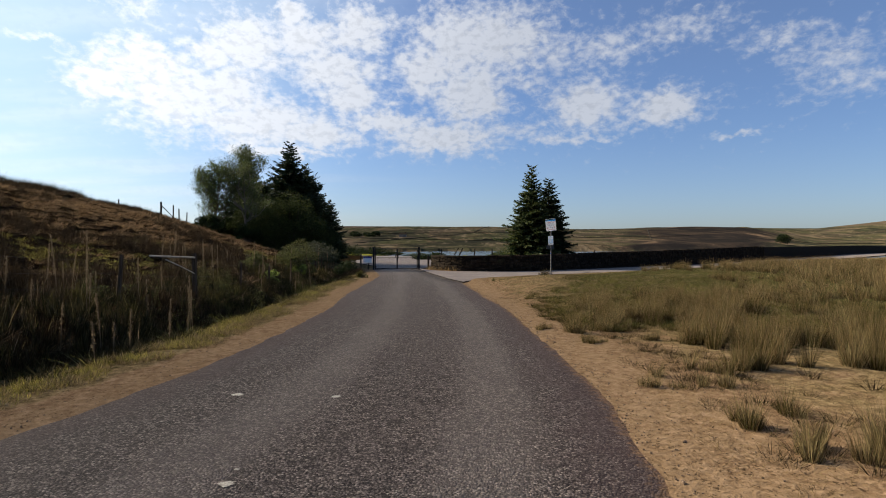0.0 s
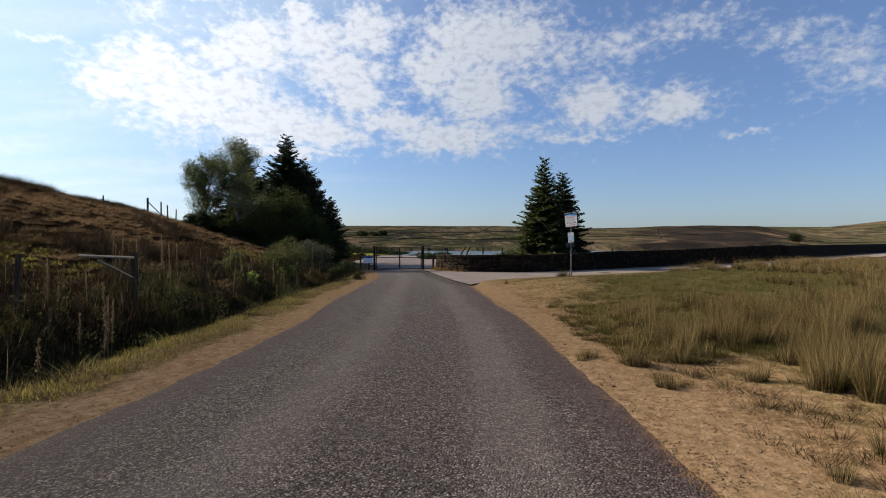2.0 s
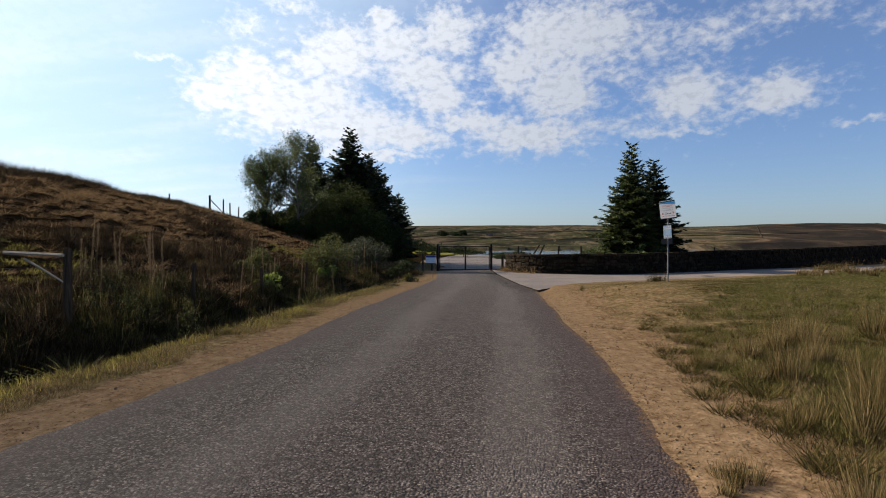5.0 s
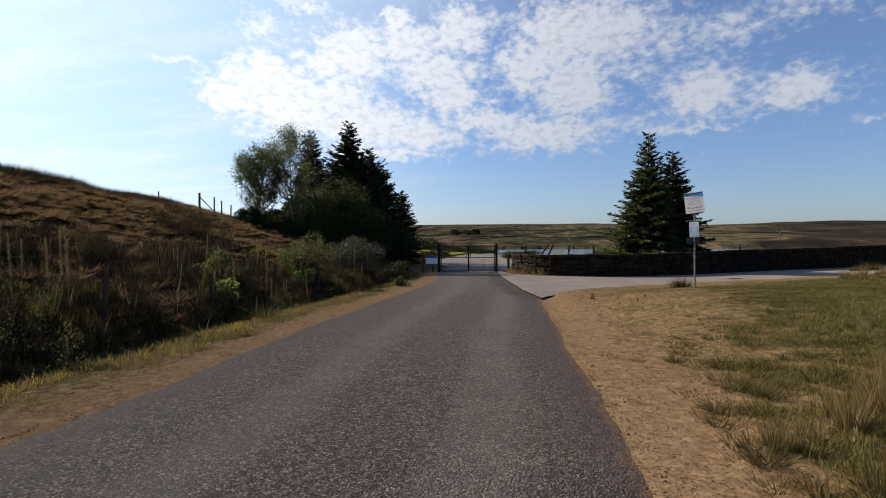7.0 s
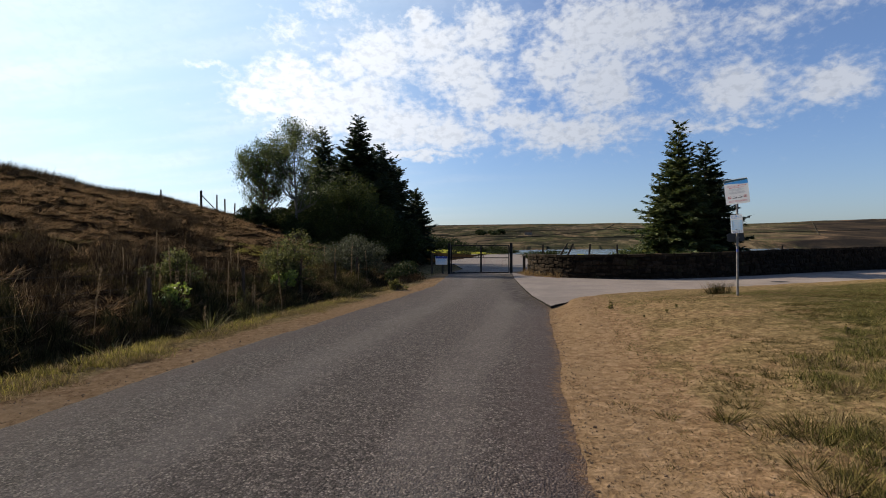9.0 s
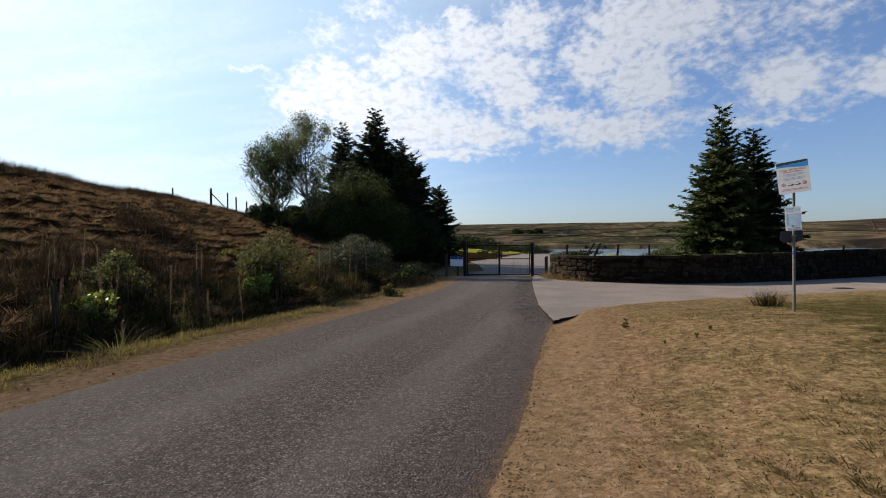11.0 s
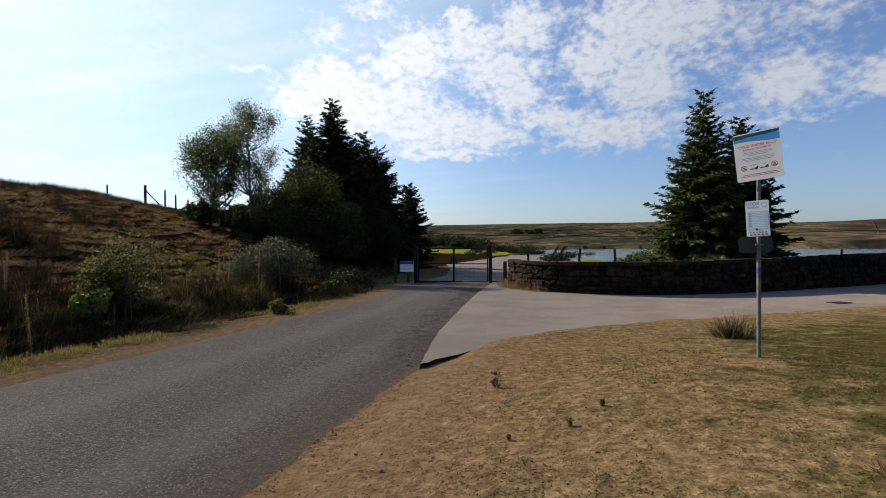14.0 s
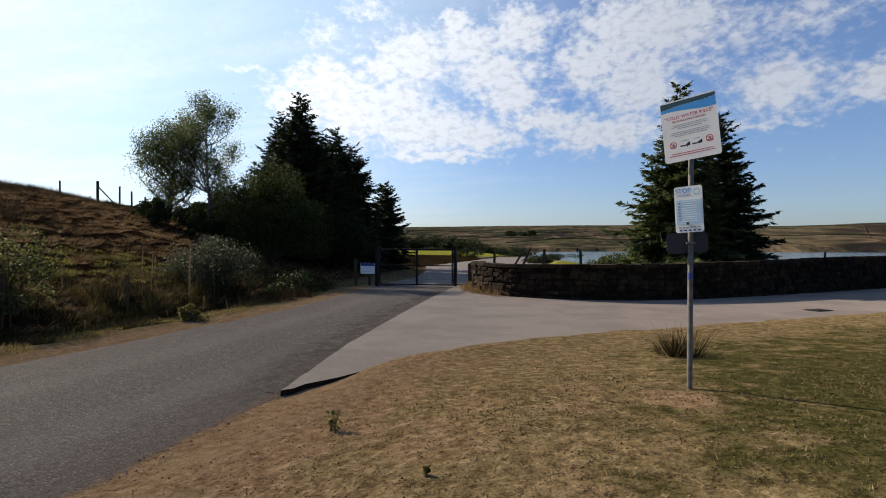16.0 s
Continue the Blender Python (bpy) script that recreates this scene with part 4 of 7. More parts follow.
def conifer(name, x, y, top, radius, seed, label, mat=None, skirt=0.06, shape=0.85, sway=0.0, category="tree", dense_by=1.0):
    """Spruce: a straight trunk, whorls of drooping boughs hung with needle sprays."""
    mat = mat or M_NEEDLE
    rng = np.random.default_rng(seed)
    z0 = ground_at(x, y)
    H = top - z0
    tree = thing(name, (x, y, z0), label, category)
    bm = bmesh.new()
    pts = [Vector((sway * (i / 7) ** 2 * H, 0, H * i / 7 - 0.15)) for i in range(8)]
    limb(bm, pts, 0.017 * H + 0.03, 0.012)
    part("trunk", bm, M_BARK, tree)
    heap = Heap()
    boughs = bmesh.new()
    total = int(46 * H ** 0.5 * radius ** 0.5 * dense_by * 1.25)
    for i in range(total):
        # more boughs low down, where the crown is wide
        f = skirt + (0.985 - skirt) * (1 - (1 - (i + rng.random()) / total) ** 0.62)
        z = H * f
        lump = 0.74 + 0.42 * math.sin(i * 0.7 + seed) ** 2 * rng.random() + 0.22 * rng.random()
        reach = radius * (1 - f) ** shape * lump + 0.16
        if f < 0.14:
            reach *= 0.9
        a = i * 2.39996 + rng.normal(0, 0.5)
        L = reach * rng.uniform(0.7, 1.1)
        rise = 0.62 * f - 0.10 + rng.normal(0, 0.10)
        d = np.array([math.cos(a), math.sin(a), 0.0])
        side = np.array([-math.sin(a), math.cos(a), 0.0])
        root = np.array([sway * f * f * H, 0, z])
        m = max(5, int(L / 0.115))
        t = np.sort((np.arange(m) + rng.uniform(0, 1, m)) / m)
        drop = rise * L * t - (0.36 - 0.25 * f) * L * t ** 1.6 + 0.16 * L * t ** 4
        axis_p = root + d * (L * t)[:, None] + np.array([0, 0, 1.0]) * drop[:, None]
        if L > 0.5:
            rod(boughs, root, tuple(axis_p[int(m * 0.85)]), 0.012 + 0.008 * L, 0.004, 4)
        # sprays to both sides, along and hanging
        for sgn in (-1, 1, 0):
            ln = np.clip((0.12 + 0.46 * L * (1 - t) ** 0.7) * rng.uniform(0.5, 1.15, m), 0.12, 0.8)
            if sgn == 0:
                ln = np.full(m, 0.26) * rng.uniform(0.6, 1.2, m)
            way = d * rng.uniform(0.5, 1.0, m)[:, None] + side * (sgn * rng.uniform(0.5, 1.1, m))[:, None]
            way[:, 2] += rng.normal(-0.22, 0.22, m) + 0.25 * f
            way /= np.linalg.norm(way, axis=1)[:, None]
            up = rng.normal(size=(m, 3)) * 0.6 + np.array([0, 0, 1.0])
            w = np.cross(way, up)
            w /= np.linalg.norm(w, axis=1)[:, None] + 1e-9
            tip = axis_p + way * ln[:, None]
            midp = axis_p + way * (ln * 0.45)[:, None] + np.array([0, 0, -0.02])
            wd = (0.04 + 0.12 * ln)[:, None]
            V = np.stack([axis_p, midp - w * wd, tip, midp + w * wd], 1).reshape(-1, 3)
            j = np.arange(m) * 4
            heap.add(V, [np.stack([j, j + 1, j + 2, j + 3], 1)])
            # fine needles that break the outline
            for _ in range(2):
                c = axis_p + (tip - axis_p) * rng.uniform(0.2, 1.0, m)[:, None]
                n2 = way + rng.normal(0, 0.7, (m, 3))
                n2 /= np.linalg.norm(n2, axis=1)[:, None]
                V = np.stack([c - w * 0.022, c + w * 0.022, c + n2 * (0.10 + 0.24 * ln)[:, None]], 1).reshape(-1, 3)
                j = np.arange(m) * 3
                heap.add(V, (), [np.stack([j, j + 1, j + 2], 1)])
    part("branchwork", boughs, M_BARK, tree)
    heap.mesh("crown", mat, tree)
    return tree


def broadleaf(name, x, y, top, spread, seed, label, leaf, bark, leaf_size=0.10, clear=0.22, count=7000, stems=1, thin=1.0, category="tree"):
    """A tree with bent limbs that fork, and clusters of leaves along its twigs."""
    rng = np.random.default_rng(seed)
    rnd = random.Random(seed)
    z0 = ground_at(x, y)
    H = top - z0
    tree = thing(name, (x, y, z0), label, category)
    wood = bmesh.new()
    twigs = []

    def grow(p, d, length, r, depth):
        pts = [p.copy()]
        for i in range(4):
            d = (d + Vector((rnd.gauss(0, 0.13), rnd.gauss(0, 0.13), 0.10))).normalized()
            p = p + d * (length / 4)
            pts.append(p.copy())
        limb(wood, pts, r, r * 0.5, 6 if depth < 2 else 4)
        if depth >= 2:
            twigs.extend([pts[-1], pts[-2], pts[-3]])
        if depth < 4:
            for i in range(3 if depth < 3 else 2):
                k = rnd.choice((2, 3, 4)) if i else 4
                a = rnd.uniform(0, 6.28)
                out = Vector((math.cos(a), math.sin(a), rnd.uniform(-0.05, 0.8)))
                grow(pts[k], (d * 0.75 + out * 0.75).normalized(), length * rnd.uniform(0.55, 0.75), r * 0.5, depth + 1)

    for st in range(stems):
        lean = Vector((rnd.uniform(-0.16, 0.16), rnd.uniform(-0.16, 0.16), 1)) if stems > 1 else Vector((rnd.uniform(-0.05, 0.05), 0, 1))
        hgt = H * (1 if st == 0 else rnd.uniform(0.7, 0.95))
        pts, p, d = [], Vector((rnd.uniform(-0.3, 0.3) * (stems > 1), rnd.uniform(-0.3, 0.3) * (stems > 1), -0.2)), lean.normalized()
        for i in range(9):
            pts.append(p.copy())
            d = (d + Vector((rnd.gauss(0, 0.035), rnd.gauss(0, 0.035), 0.05))).normalized()
            p = p + d * (hgt * 0.97 / 8)
        limb(wood, pts, 0.014 * H + 0.02, 0.015, 8)
        for i in range(1, 9):
            f = i / 8
            if f < clear:
                continue
            for _ in range(4 if f < 0.9 else 3):
                a = rnd.uniform(0, 6.28)
                L = spread * (1.15 - 0.8 * abs(f - 0.45) * 1.3) * rnd.uniform(0.4, 0.75)
                grow(pts[i], Vector((math.cos(a), math.sin(a), rnd.uniform(0.25, 0.9))).normalized(), max(0.45, L * 0.92), 0.010 * H * (1.1 - f) + 0.008, 2 if f > 0.85 else 1 + (L < 1.2))
        twigs.append(pts[-1])
    part("trunk", wood, bark, tree)
    tw = np.array([tuple(t) for t in twigs])
    tw = tw[tw[:, 2] > H * clear * 0.8]
    pick = tw[rng.integers(0, len(tw), count)]
    c = pick + rng.normal(0, 0.13 * thin * (spread / 2.2), (count, 3)) * np.array([1, 1, 0.8])
    heap = Heap()
    leaves(heap, rng, c, leaf_size, 0.4)
    heap.mesh("crown", leaf, tree)
    return tree


def bush(name, x, y, size, seed, label, leaf, count, leaf_size, z=None, category="bush", lobes=26, parts_label=""):
    """A shrub: stems from the ground, and leaves on many overlapping shells of uneven size."""
    rng = np.random.default_rng(seed)
    z0 = ground_at(x, y) if z is None else z
    b = thing(name, (x, y, z0), label, category)
    sx, sy, sz = size
    stems = bmesh.new()
    heap = Heap()
    per = count // lobes
    for k in range(lobes):
        v = rng.normal(size=3)
        v /= np.linalg.norm(v)
        v[2] = abs(v[2])
        r = rng.uniform(0.35, 0.80)
        c = np.array([v[0] * sx * r, v[1] * sy * r, sz * (0.12 + v[2] * r * 0.88)])
        lr = rng.uniform(0.22, 0.42) * min(sx, sy, sz * 1.2)
        d = rng.normal(size=(per, 3))
        d /= np.linalg.norm(d, axis=1)[:, None]
        pts = c + d * (lr * rng.uniform(0.45, 1.12, per) ** 0.6)[:, None] * np.array([1.1, 1.1, 0.9])
        pts = pts[pts[:, 2] > 0.0]
        leaves(heap, rng, pts, leaf_size, 0.2)
        mid = Vector(c * 0.5) + Vector((rng.normal(0, 0.1), rng.normal(0, 0.1), 0.1))
        limb(stems, [Vector((c[0] * 0.12, c[1] * 0.12, -0.1)), mid, Vector(c)], 0.02 + 0.012 * sz, 0.008, 5)
    part("branchwork", stems, M_BARK, b)
    heap.mesh("foliage", leaf, b)
    return b


# ---------------------------------------------------------------- trees by the gate and the wall
conifer("spruce_tree", -15.0, 51.6, 12.1, 4.6, 1, "tall dark green spruce tree among the trees beside the gate", shape=0.86)
conifer("spruce_tree", -22.4, 60.2, 13.6, 3.6, 2, "dark green spruce tree behind the birch and alder", shape=0.85)
conifer("spruce_tree", -14.5, 58.0, 9.7, 3.3, 3, "dark spruce tree with drooping boughs near the gate", shape=0.6)
conifer("spruce_tree", -13.6, 62.5, 7.4, 2.6, 4, "low dark spruce tree at the edge of the trees", shape=0.6)
conifer("spruce_tree", -18.2, 53.5, 8.6, 3.4, 20, "dark spruce tree in the middle of the trees", shape=0.6)
broadleaf("birch_tree", -17.1, 45.4, 9.5, 2.5, 5, "slender birch tree with thin pale foliage on the bank", M_LEAF_BIRCH, M_BIRCH, 0.075, 0.16, 21000, thin=1.5)
broadleaf("alder_tree", -19.5, 44.9, 8.4, 2.1, 6, "leafy green alder tree standing on the bank", M_LEAF, M_BARK, 0.080, 0.03, 22000, stems=2, thin=1.35)
bush("hawthorn_bush", -13.6, 46.2, (3.9, 2.8, 5.7), 7, "big dark green hawthorn thicket beneath the spruces", M_LEAF_HAW, 52000, 0.10, lobes=80)
bush("hawthorn_bush", -17.7, 47.4, (2.3, 1.9, 3.4), 25, "olive green hawthorn between the birch and the thicket", M_LEAF_HAW, 12000, 0.10, lobes=34)
conifer("spruce_tree", -14.6, 55.6, 10.6, 3.4, 26, "dark spruce tree close behind the tallest spruce", shape=0.7)
# closes the sky gap; these two have shade in their leaf colour
bush("hawthorn_bush", -19.4, 47.8, (2.9, 1.5, 2.9), 27, "scrub coloured dark as shade behind the alder and birch stems", M_LEAF_DARK, 15000, 0.11, lobes=34)
bush("hawthorn_bush", -16.2, 48.8, (3.4, 2.8, 5.8), 8, "hawthorn thicket with shade in its dark green leaf colour", M_LEAF_DARK, 30000, 0.13, lobes=44)
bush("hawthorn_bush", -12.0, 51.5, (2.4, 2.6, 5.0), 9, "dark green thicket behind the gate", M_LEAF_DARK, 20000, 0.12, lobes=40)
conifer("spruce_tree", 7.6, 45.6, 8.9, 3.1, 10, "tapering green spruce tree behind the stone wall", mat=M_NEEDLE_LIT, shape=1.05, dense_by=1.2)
conifer("spruce_tree", 9.5, 47.6, 8.05, 2.9, 11, "dark green spruce tree behind the stone wall", shape=0.9, dense_by=1.2)
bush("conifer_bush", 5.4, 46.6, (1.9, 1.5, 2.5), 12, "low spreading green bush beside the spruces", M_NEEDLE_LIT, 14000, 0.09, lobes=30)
# scrub under the trees, its dark leaf colour standing for the shade there
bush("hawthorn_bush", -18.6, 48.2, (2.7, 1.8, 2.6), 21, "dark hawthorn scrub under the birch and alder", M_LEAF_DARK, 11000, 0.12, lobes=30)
conifer("spruce_tree", -14.6, 53.3, 9.3, 3.5, 22, "dark spruce tree filling the gap above the thicket", shape=0.7)
# low growth at the trunks, coloured dark like the shade at their feet
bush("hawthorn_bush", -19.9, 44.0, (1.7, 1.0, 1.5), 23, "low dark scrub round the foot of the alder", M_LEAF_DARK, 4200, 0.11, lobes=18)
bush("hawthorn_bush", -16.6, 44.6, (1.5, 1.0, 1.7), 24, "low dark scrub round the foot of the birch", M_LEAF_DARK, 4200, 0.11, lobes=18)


# ---------------------------------------------------------------- gate
def make_gate():
    L, R = Vector((-5.7, 43.4, 0)), Vector((-2.0, 43.8, 0))
    mid = (L + R) / 2 + Vector((0.06, 0, 0))
    zg = base_level(43.5)
    top = zg + 1.76
    gate = thing("gate", (mid.x, mid.y, zg), "black steel two-leaf gate, closed across the lane", "gate")
    o = Vector((mid.x, mid.y, zg))

    def local(p, z):
        return Vector((p.x, p.y, z)) - o

    for p in (L, R):
        bm = bmesh.new()
        box(bm, (0.15, 0.15, 1.95), Matrix.Translation(local(p, zg + 0.86)), 0.012)
        box(bm, (0.17, 0.17, 0.03), Matrix.Translation(local(p, zg + 1.845)), 0.006)
        part("gate_post", bm, M_GATE, gate)
    along_v = (R - L).normalized()
    for a, b in ((L + along_v * 0.14, mid - along_v * 0.02), (mid + along_v * 0.02, R - along_v * 0.14)):
        bm = bmesh.new()
        for z in (top - 0.04, zg + 0.10):
            rod(bm, local(a, z), local(b, z), 0.032, seg=10)
        for q in (a, b):
            rod(bm, local(q, zg + 0.07), local(q, top - 0.01), 0.034, seg=10)
        leaf = part("leaf_frame", bm, M_GATE, gate)
        part("middle_rail", one(rod, local(a, zg + 0.98), local(b, zg + 0.98), 0.024, seg=8), M_GATE, leaf)
        for k in range(1, 26):
            q = a + (b - a) * (k / 26)
            part("mesh_bar", one(rod, local(q, zg + 0.10), local(q, zg + 0.98), 0.0020, seg=4), M_GATE, leaf)
        for k in range(1, 7):
            z = zg + 0.10 + 0.88 * k / 7
            part("mesh_wire", one(rod, local(a, z), local(b, z), 0.0020, seg=4), M_GATE, leaf)
    bm = bmesh.new()
    box(bm, (0.30, 0.10, 0.045), Matrix.Translation(local(mid, zg + 1.20)), 0.008)
    for s in (-0.13, 0.13):
        box(bm, (0.04, 0.09, 0.22), Matrix.Translation(local(mid + along_v * s, zg + 1.10)), 0.006)
    part("lock_box", bm, M_GATE, gate, "black steel lock cover")
    for p in (L, R):
        for z in (zg + 0.3, zg + 1.5):
            s = 1 if p is L else -1
            part("hinge", one(rod, local(p + along_v * 0.05 * s, z), local(p + along_v * 0.16 * s, z), 0.02, seg=6), M_GATE, gate)


make_gate()


def wooden_post(name, x, y, height, size, label, group="", lean=(0, 0), mat=None, round_post=False):
    """A weathered post with a worn, slightly sloping top."""
    z = ground_at(x, y)
    p = thing(name, (x, y, z), label, "post", group)
    p.rotation_euler = (lean[1], lean[0], 0.3 * math.sin(x * 7 + y))
    bm = bmesh.new()
    if round_post:
        limb(bm, [Vector((0, 0, -0.4)), Vector((0.006, 0, height * 0.5)), Vector((0, 0.004, height))], size * 0.55, size * 0.46, 9)
    else:
        box(bm, (size, size, height + 0.4), Matrix.Translation((0, 0, height / 2 - 0.2)), 0.008)
        for v in bm.verts:
            if v.co.z > height - 0.05:
                v.co.z += v.co.x * 0.25
    part("shaft", bm, mat or M_WOOD, p)
    return p


wooden_post("gate_side_post", -6.75, 43.3, 1.25, 0.13, "dark square wooden post beside the gate")
wooden_post("gate_side_post", -6.15, 43.55, 1.15, 0.11, "dark wooden post holding a notice beside the gate")
wooden_post("gate_side_post", -1.2, 43.35, 1.12, 0.14, "dark wooden post between the gate and the wall end")
rail = thing("low_rail", (-1.6, 43.6, base_level(43)), "low dark rail between gate post and wall", "rail")
part("bar", one(rod, (-0.35, 0.18, 0.13), (0.35, -0.2, 0.13), 0.03), M_GATE, rail)


def bars(bm, rows, y=0.0, h=0.008):
    """Unreadable small print: plain bars (centre x, z, length)."""
    for x, z, w in rows:
        box(bm, (w, 0.001, h), Matrix.Translation((x, y, z)))


def flat_color(name, c, rough=0.45):
    return material(name, plain(c, 0.05, 6), rough, spec=0.4)


M_SIGN_WHITE = flat_color("sign_white", (0.80, 0.79, 0.76))
M_SIGN_TEAL = flat_color("sign_teal", (0.015, 0.06, 0.085))
M_SIGN_BLUE = flat_color("sign_blue", (0.05, 0.30, 0.68))
M_SIGN_PALE = flat_color("sign_pale_blue", (0.42, 0.62, 0.78))
M_SIGN_RED = flat_color("sign_red", (0.55, 0.035, 0.03))
M_SIGN_INK = flat_color("sign_ink", (0.02, 0.02, 0.025))
M_SIGN_GREY = flat_color("sign_grey", (0.30, 0.31, 0.33))
M_SIGN_NAVY = flat_color("sign_navy", (0.03, 0.05, 0.22))
M_PANEL_BACK = flat_color("sign_back", (0.03, 0.032, 0.034), 0.6)


def words(text, size, m, mat, parent, name="lettering", bold=0.0):
    c = bpy.data.curves.new(name, "FONT")
    c.body, c.size, c.align_x, c.align_y, c.extrude, c.offset = text, size, "CENTER", "CENTER", 0.0002, bold
    c.materials.append(mat)
    ob = new(name, c)
    me = bpy.data.meshes.new_from_object(ob.evaluated_get(bpy.context.evaluated_depsgraph_get()))
    bpy.data.objects.remove(ob)
    me.name = name
    if not me.materials:
        me.materials.append(mat)
    ob = new(name, me)
    ob.parent = parent
    ob.matrix_local = m @ Matrix.Rotation(math.pi / 2, 4, "X")
    return ob


def ring(bm, r0, r1, seg=24):
    vs = [(bm.verts.new((math.cos(a) * r0, 0, math.sin(a) * r0)), bm.verts.new((math.cos(a) * r1, 0, math.sin(a) * r1))) for a in (6.2832 * k / seg for k in range(seg))]
    for k in range(seg):
        a, b = vs[k], vs[(k + 1) % seg]
        bm.faces.new((a[0], b[0], b[1], a[1]))


def band(bm, w, top, lower, upper, seg=16):
    """A strip across a panel between two curves f(u)."""
    vs = [(bm.verts.new((-w / 2 + w * k / seg, 0, lower(k / seg))), bm.verts.new((-w / 2 + w * k / seg, 0, upper(k / seg)))) for k in range(seg + 1)]
    for a, b in zip(vs, vs[1:]):
        bm.faces.new((a[0], b[0], b[1], a[1]))


def plate(bm, w, h, t, r=0.012):
    box(bm, (w, t, h))
    up = [e for e in bm.edges if abs(e.verts[0].co.y - e.verts[1].co.y) > t * 0.5]
    bmesh.ops.bevel(bm, geom=up, offset=r, segments=3, affect="EDGES")


def make_sign():
    x, y = 5.34, 26.12
    z0 = ground_at(x, y)
    sign = thing("warning_sign", (x, y, z0), "tall steel post carrying two white notice boards on the verge", "sign")
    top = Vector((0.03, 0.16, 3.0 - z0))
    part("post", one(rod, (0, 0, -0.4), top, 0.025, seg=14), M_STEEL, sign, "galvanised steel post")
    part("post_cap", one(rod, top, top + Vector((0, 0, 0.012)), 0.028, seg=14), M_STEEL, sign)
    zb = 1.32 - z0
    part("sticker", one(rod, Vector((0.03, 0.16, 3.0 - z0)) * (zb / (3.0 - z0)), Vector((0.03, 0.16, 3.0 - z0)) * ((zb + 0.06) / (3.0 - z0)), 0.0262, seg=14), M_SIGN_NAVY, sign, "dark blue sticker")
    # big board
    W, Hh = 0.51, 0.60
    big = Matrix.Translation((0.005, 0.09, 2.765 - z0)) @ Matrix.Rotation(radians(-25), 4, "Z") @ Matrix.Rotation(radians(-6), 4, "Y")
    bm = bmesh.new()
    plate(bm, W, Hh, 0.006)
    board = part("notice_board", bm, M_SIGN_WHITE, sign, "white water warning board with blue wave banner")
    board.matrix_local = big
    f = -0.0032
    wave = lambda u: Hh / 2 - 0.075 + 0.045 * u * u + 0.012 * math.sin(u * 5)
    low = lambda u: Hh / 2 - 0.12 + 0.018 * math.sin(u * 4 + 1)

    def decal(name, build, mat, dy=0.0):
        b = bmesh.new()
        build(b)
        ob = part(name, b, mat, board)
        ob.location.y = f + dy
        return ob

    decal("banner_top", lambda b: band(b, W - 0.01, 0, wave, lambda u: Hh / 2 - 0.012), M_SIGN_TEAL)
    decal("banner_wave", lambda b: band(b, W - 0.01, 0, low, lambda u: wave(u) - 0.002), M_SIGN_BLUE)
    words("\u201cCOLD WATER KILLS\u201d", 0.045, Matrix.Translation((0, f, Hh / 2 - 0.168)), M_SIGN_RED, board, bold=0.0003)
    words("BATHING PROHIBITED", 0.030, Matrix.Translation((0, f, Hh / 2 - 0.208)), M_SIGN_RED, board, bold=0.0002)
    decal("small_print", lambda b: bars(b, [(0, 0.055, 0.30), (0, 0.037, 0.33), (0, 0.019, 0.22), (0, -0.015, 0.34), (0, -0.033, 0.36), (0, -0.051, 0.30)], h=0.0045), M_SIGN_GREY)
    for sx in (-0.165, 0.165):
        c = decal("prohibition_ring", lambda b: ring(b, 0.026, 0.034), M_SIGN_RED)
        c.location.x, c.location.z = sx, -0.135
        d = decal("swimmer_mark", lambda b: (box(b, (0.036, 0.001, 0.010), Matrix.Translation((0, 0, -0.012))), box(b, (0.014, 0.001, 0.014), Matrix.Translation((0.004, 0, 0.006)))), M_SIGN_INK)
        d.location.x, d.location.z = sx, -0.135
        s = decal("prohibition_slash", lambda b: box(b, (0.060, 0.001, 0.007), Matrix.Rotation(radians(40), 4, "Y")), M_SIGN_RED, -0.001)
        s.location.x, s.location.z = sx, -0.135
    for sx in (-0.055, 0.055):
        d = decal("depth_diagram", lambda b: b.faces.new([b.verts.new(p) for p in ((-0.045, 0, -0.02), (0.045, 0, -0.02), (0.045, 0, 0.018), (0.025, 0, 0.008), (0.0, 0, -0.010), (-0.045, 0, -0.004))]), M_SIGN_INK)
        d.location.x, d.location.z = sx, -0.142
    for sx, wd in ((-0.055, 0.07), (0.055, 0.05)):
        decal("caption_bar", lambda b: bars(b, [(sx, -0.108, wd)], h=0.006), M_SIGN_GREY)
    decal("red_print", lambda b: bars(b, [(0, -0.222, 0.38), (0, -0.242, 0.42)], h=0.006), M_SIGN_RED)
    # lower board
    w2, h2 = 0.255, 0.44
    bm = bmesh.new()
    plate(bm, w2, h2, 0.005, 0.01)
    lower = part("notice_board", bm, M_SIGN_WHITE, sign, "white and pale blue health notice")
    lower.matrix_local = Matrix.Translation((-0.005, 0.055, 1.985 - z0)) @ Matrix.Rotation(radians(-25), 4, "Z") @ Matrix.Rotation(radians(-3), 4, "Y")

    def decal2(name, build, mat, dy=0.0):
        b = bmesh.new()
        build(b)
        ob = part(name, b, mat, lower)
        ob.location.y = -0.0036 + dy
        return ob

    decal2("blue_field", lambda b: box(b, (w2 - 0.03, 0.001, 0.235), Matrix.Translation((0, 0, -0.025))), M_SIGN_PALE)
    words("STOP", 0.060, Matrix.Translation((-0.045, -0.0036, 0.180)), M_SIGN_BLUE, lower, bold=0.0002)
    words("THE SPREAD", 0.022, Matrix.Translation((-0.045, -0.0036, 0.138)), M_SIGN_BLUE, lower, bold=0.0002)
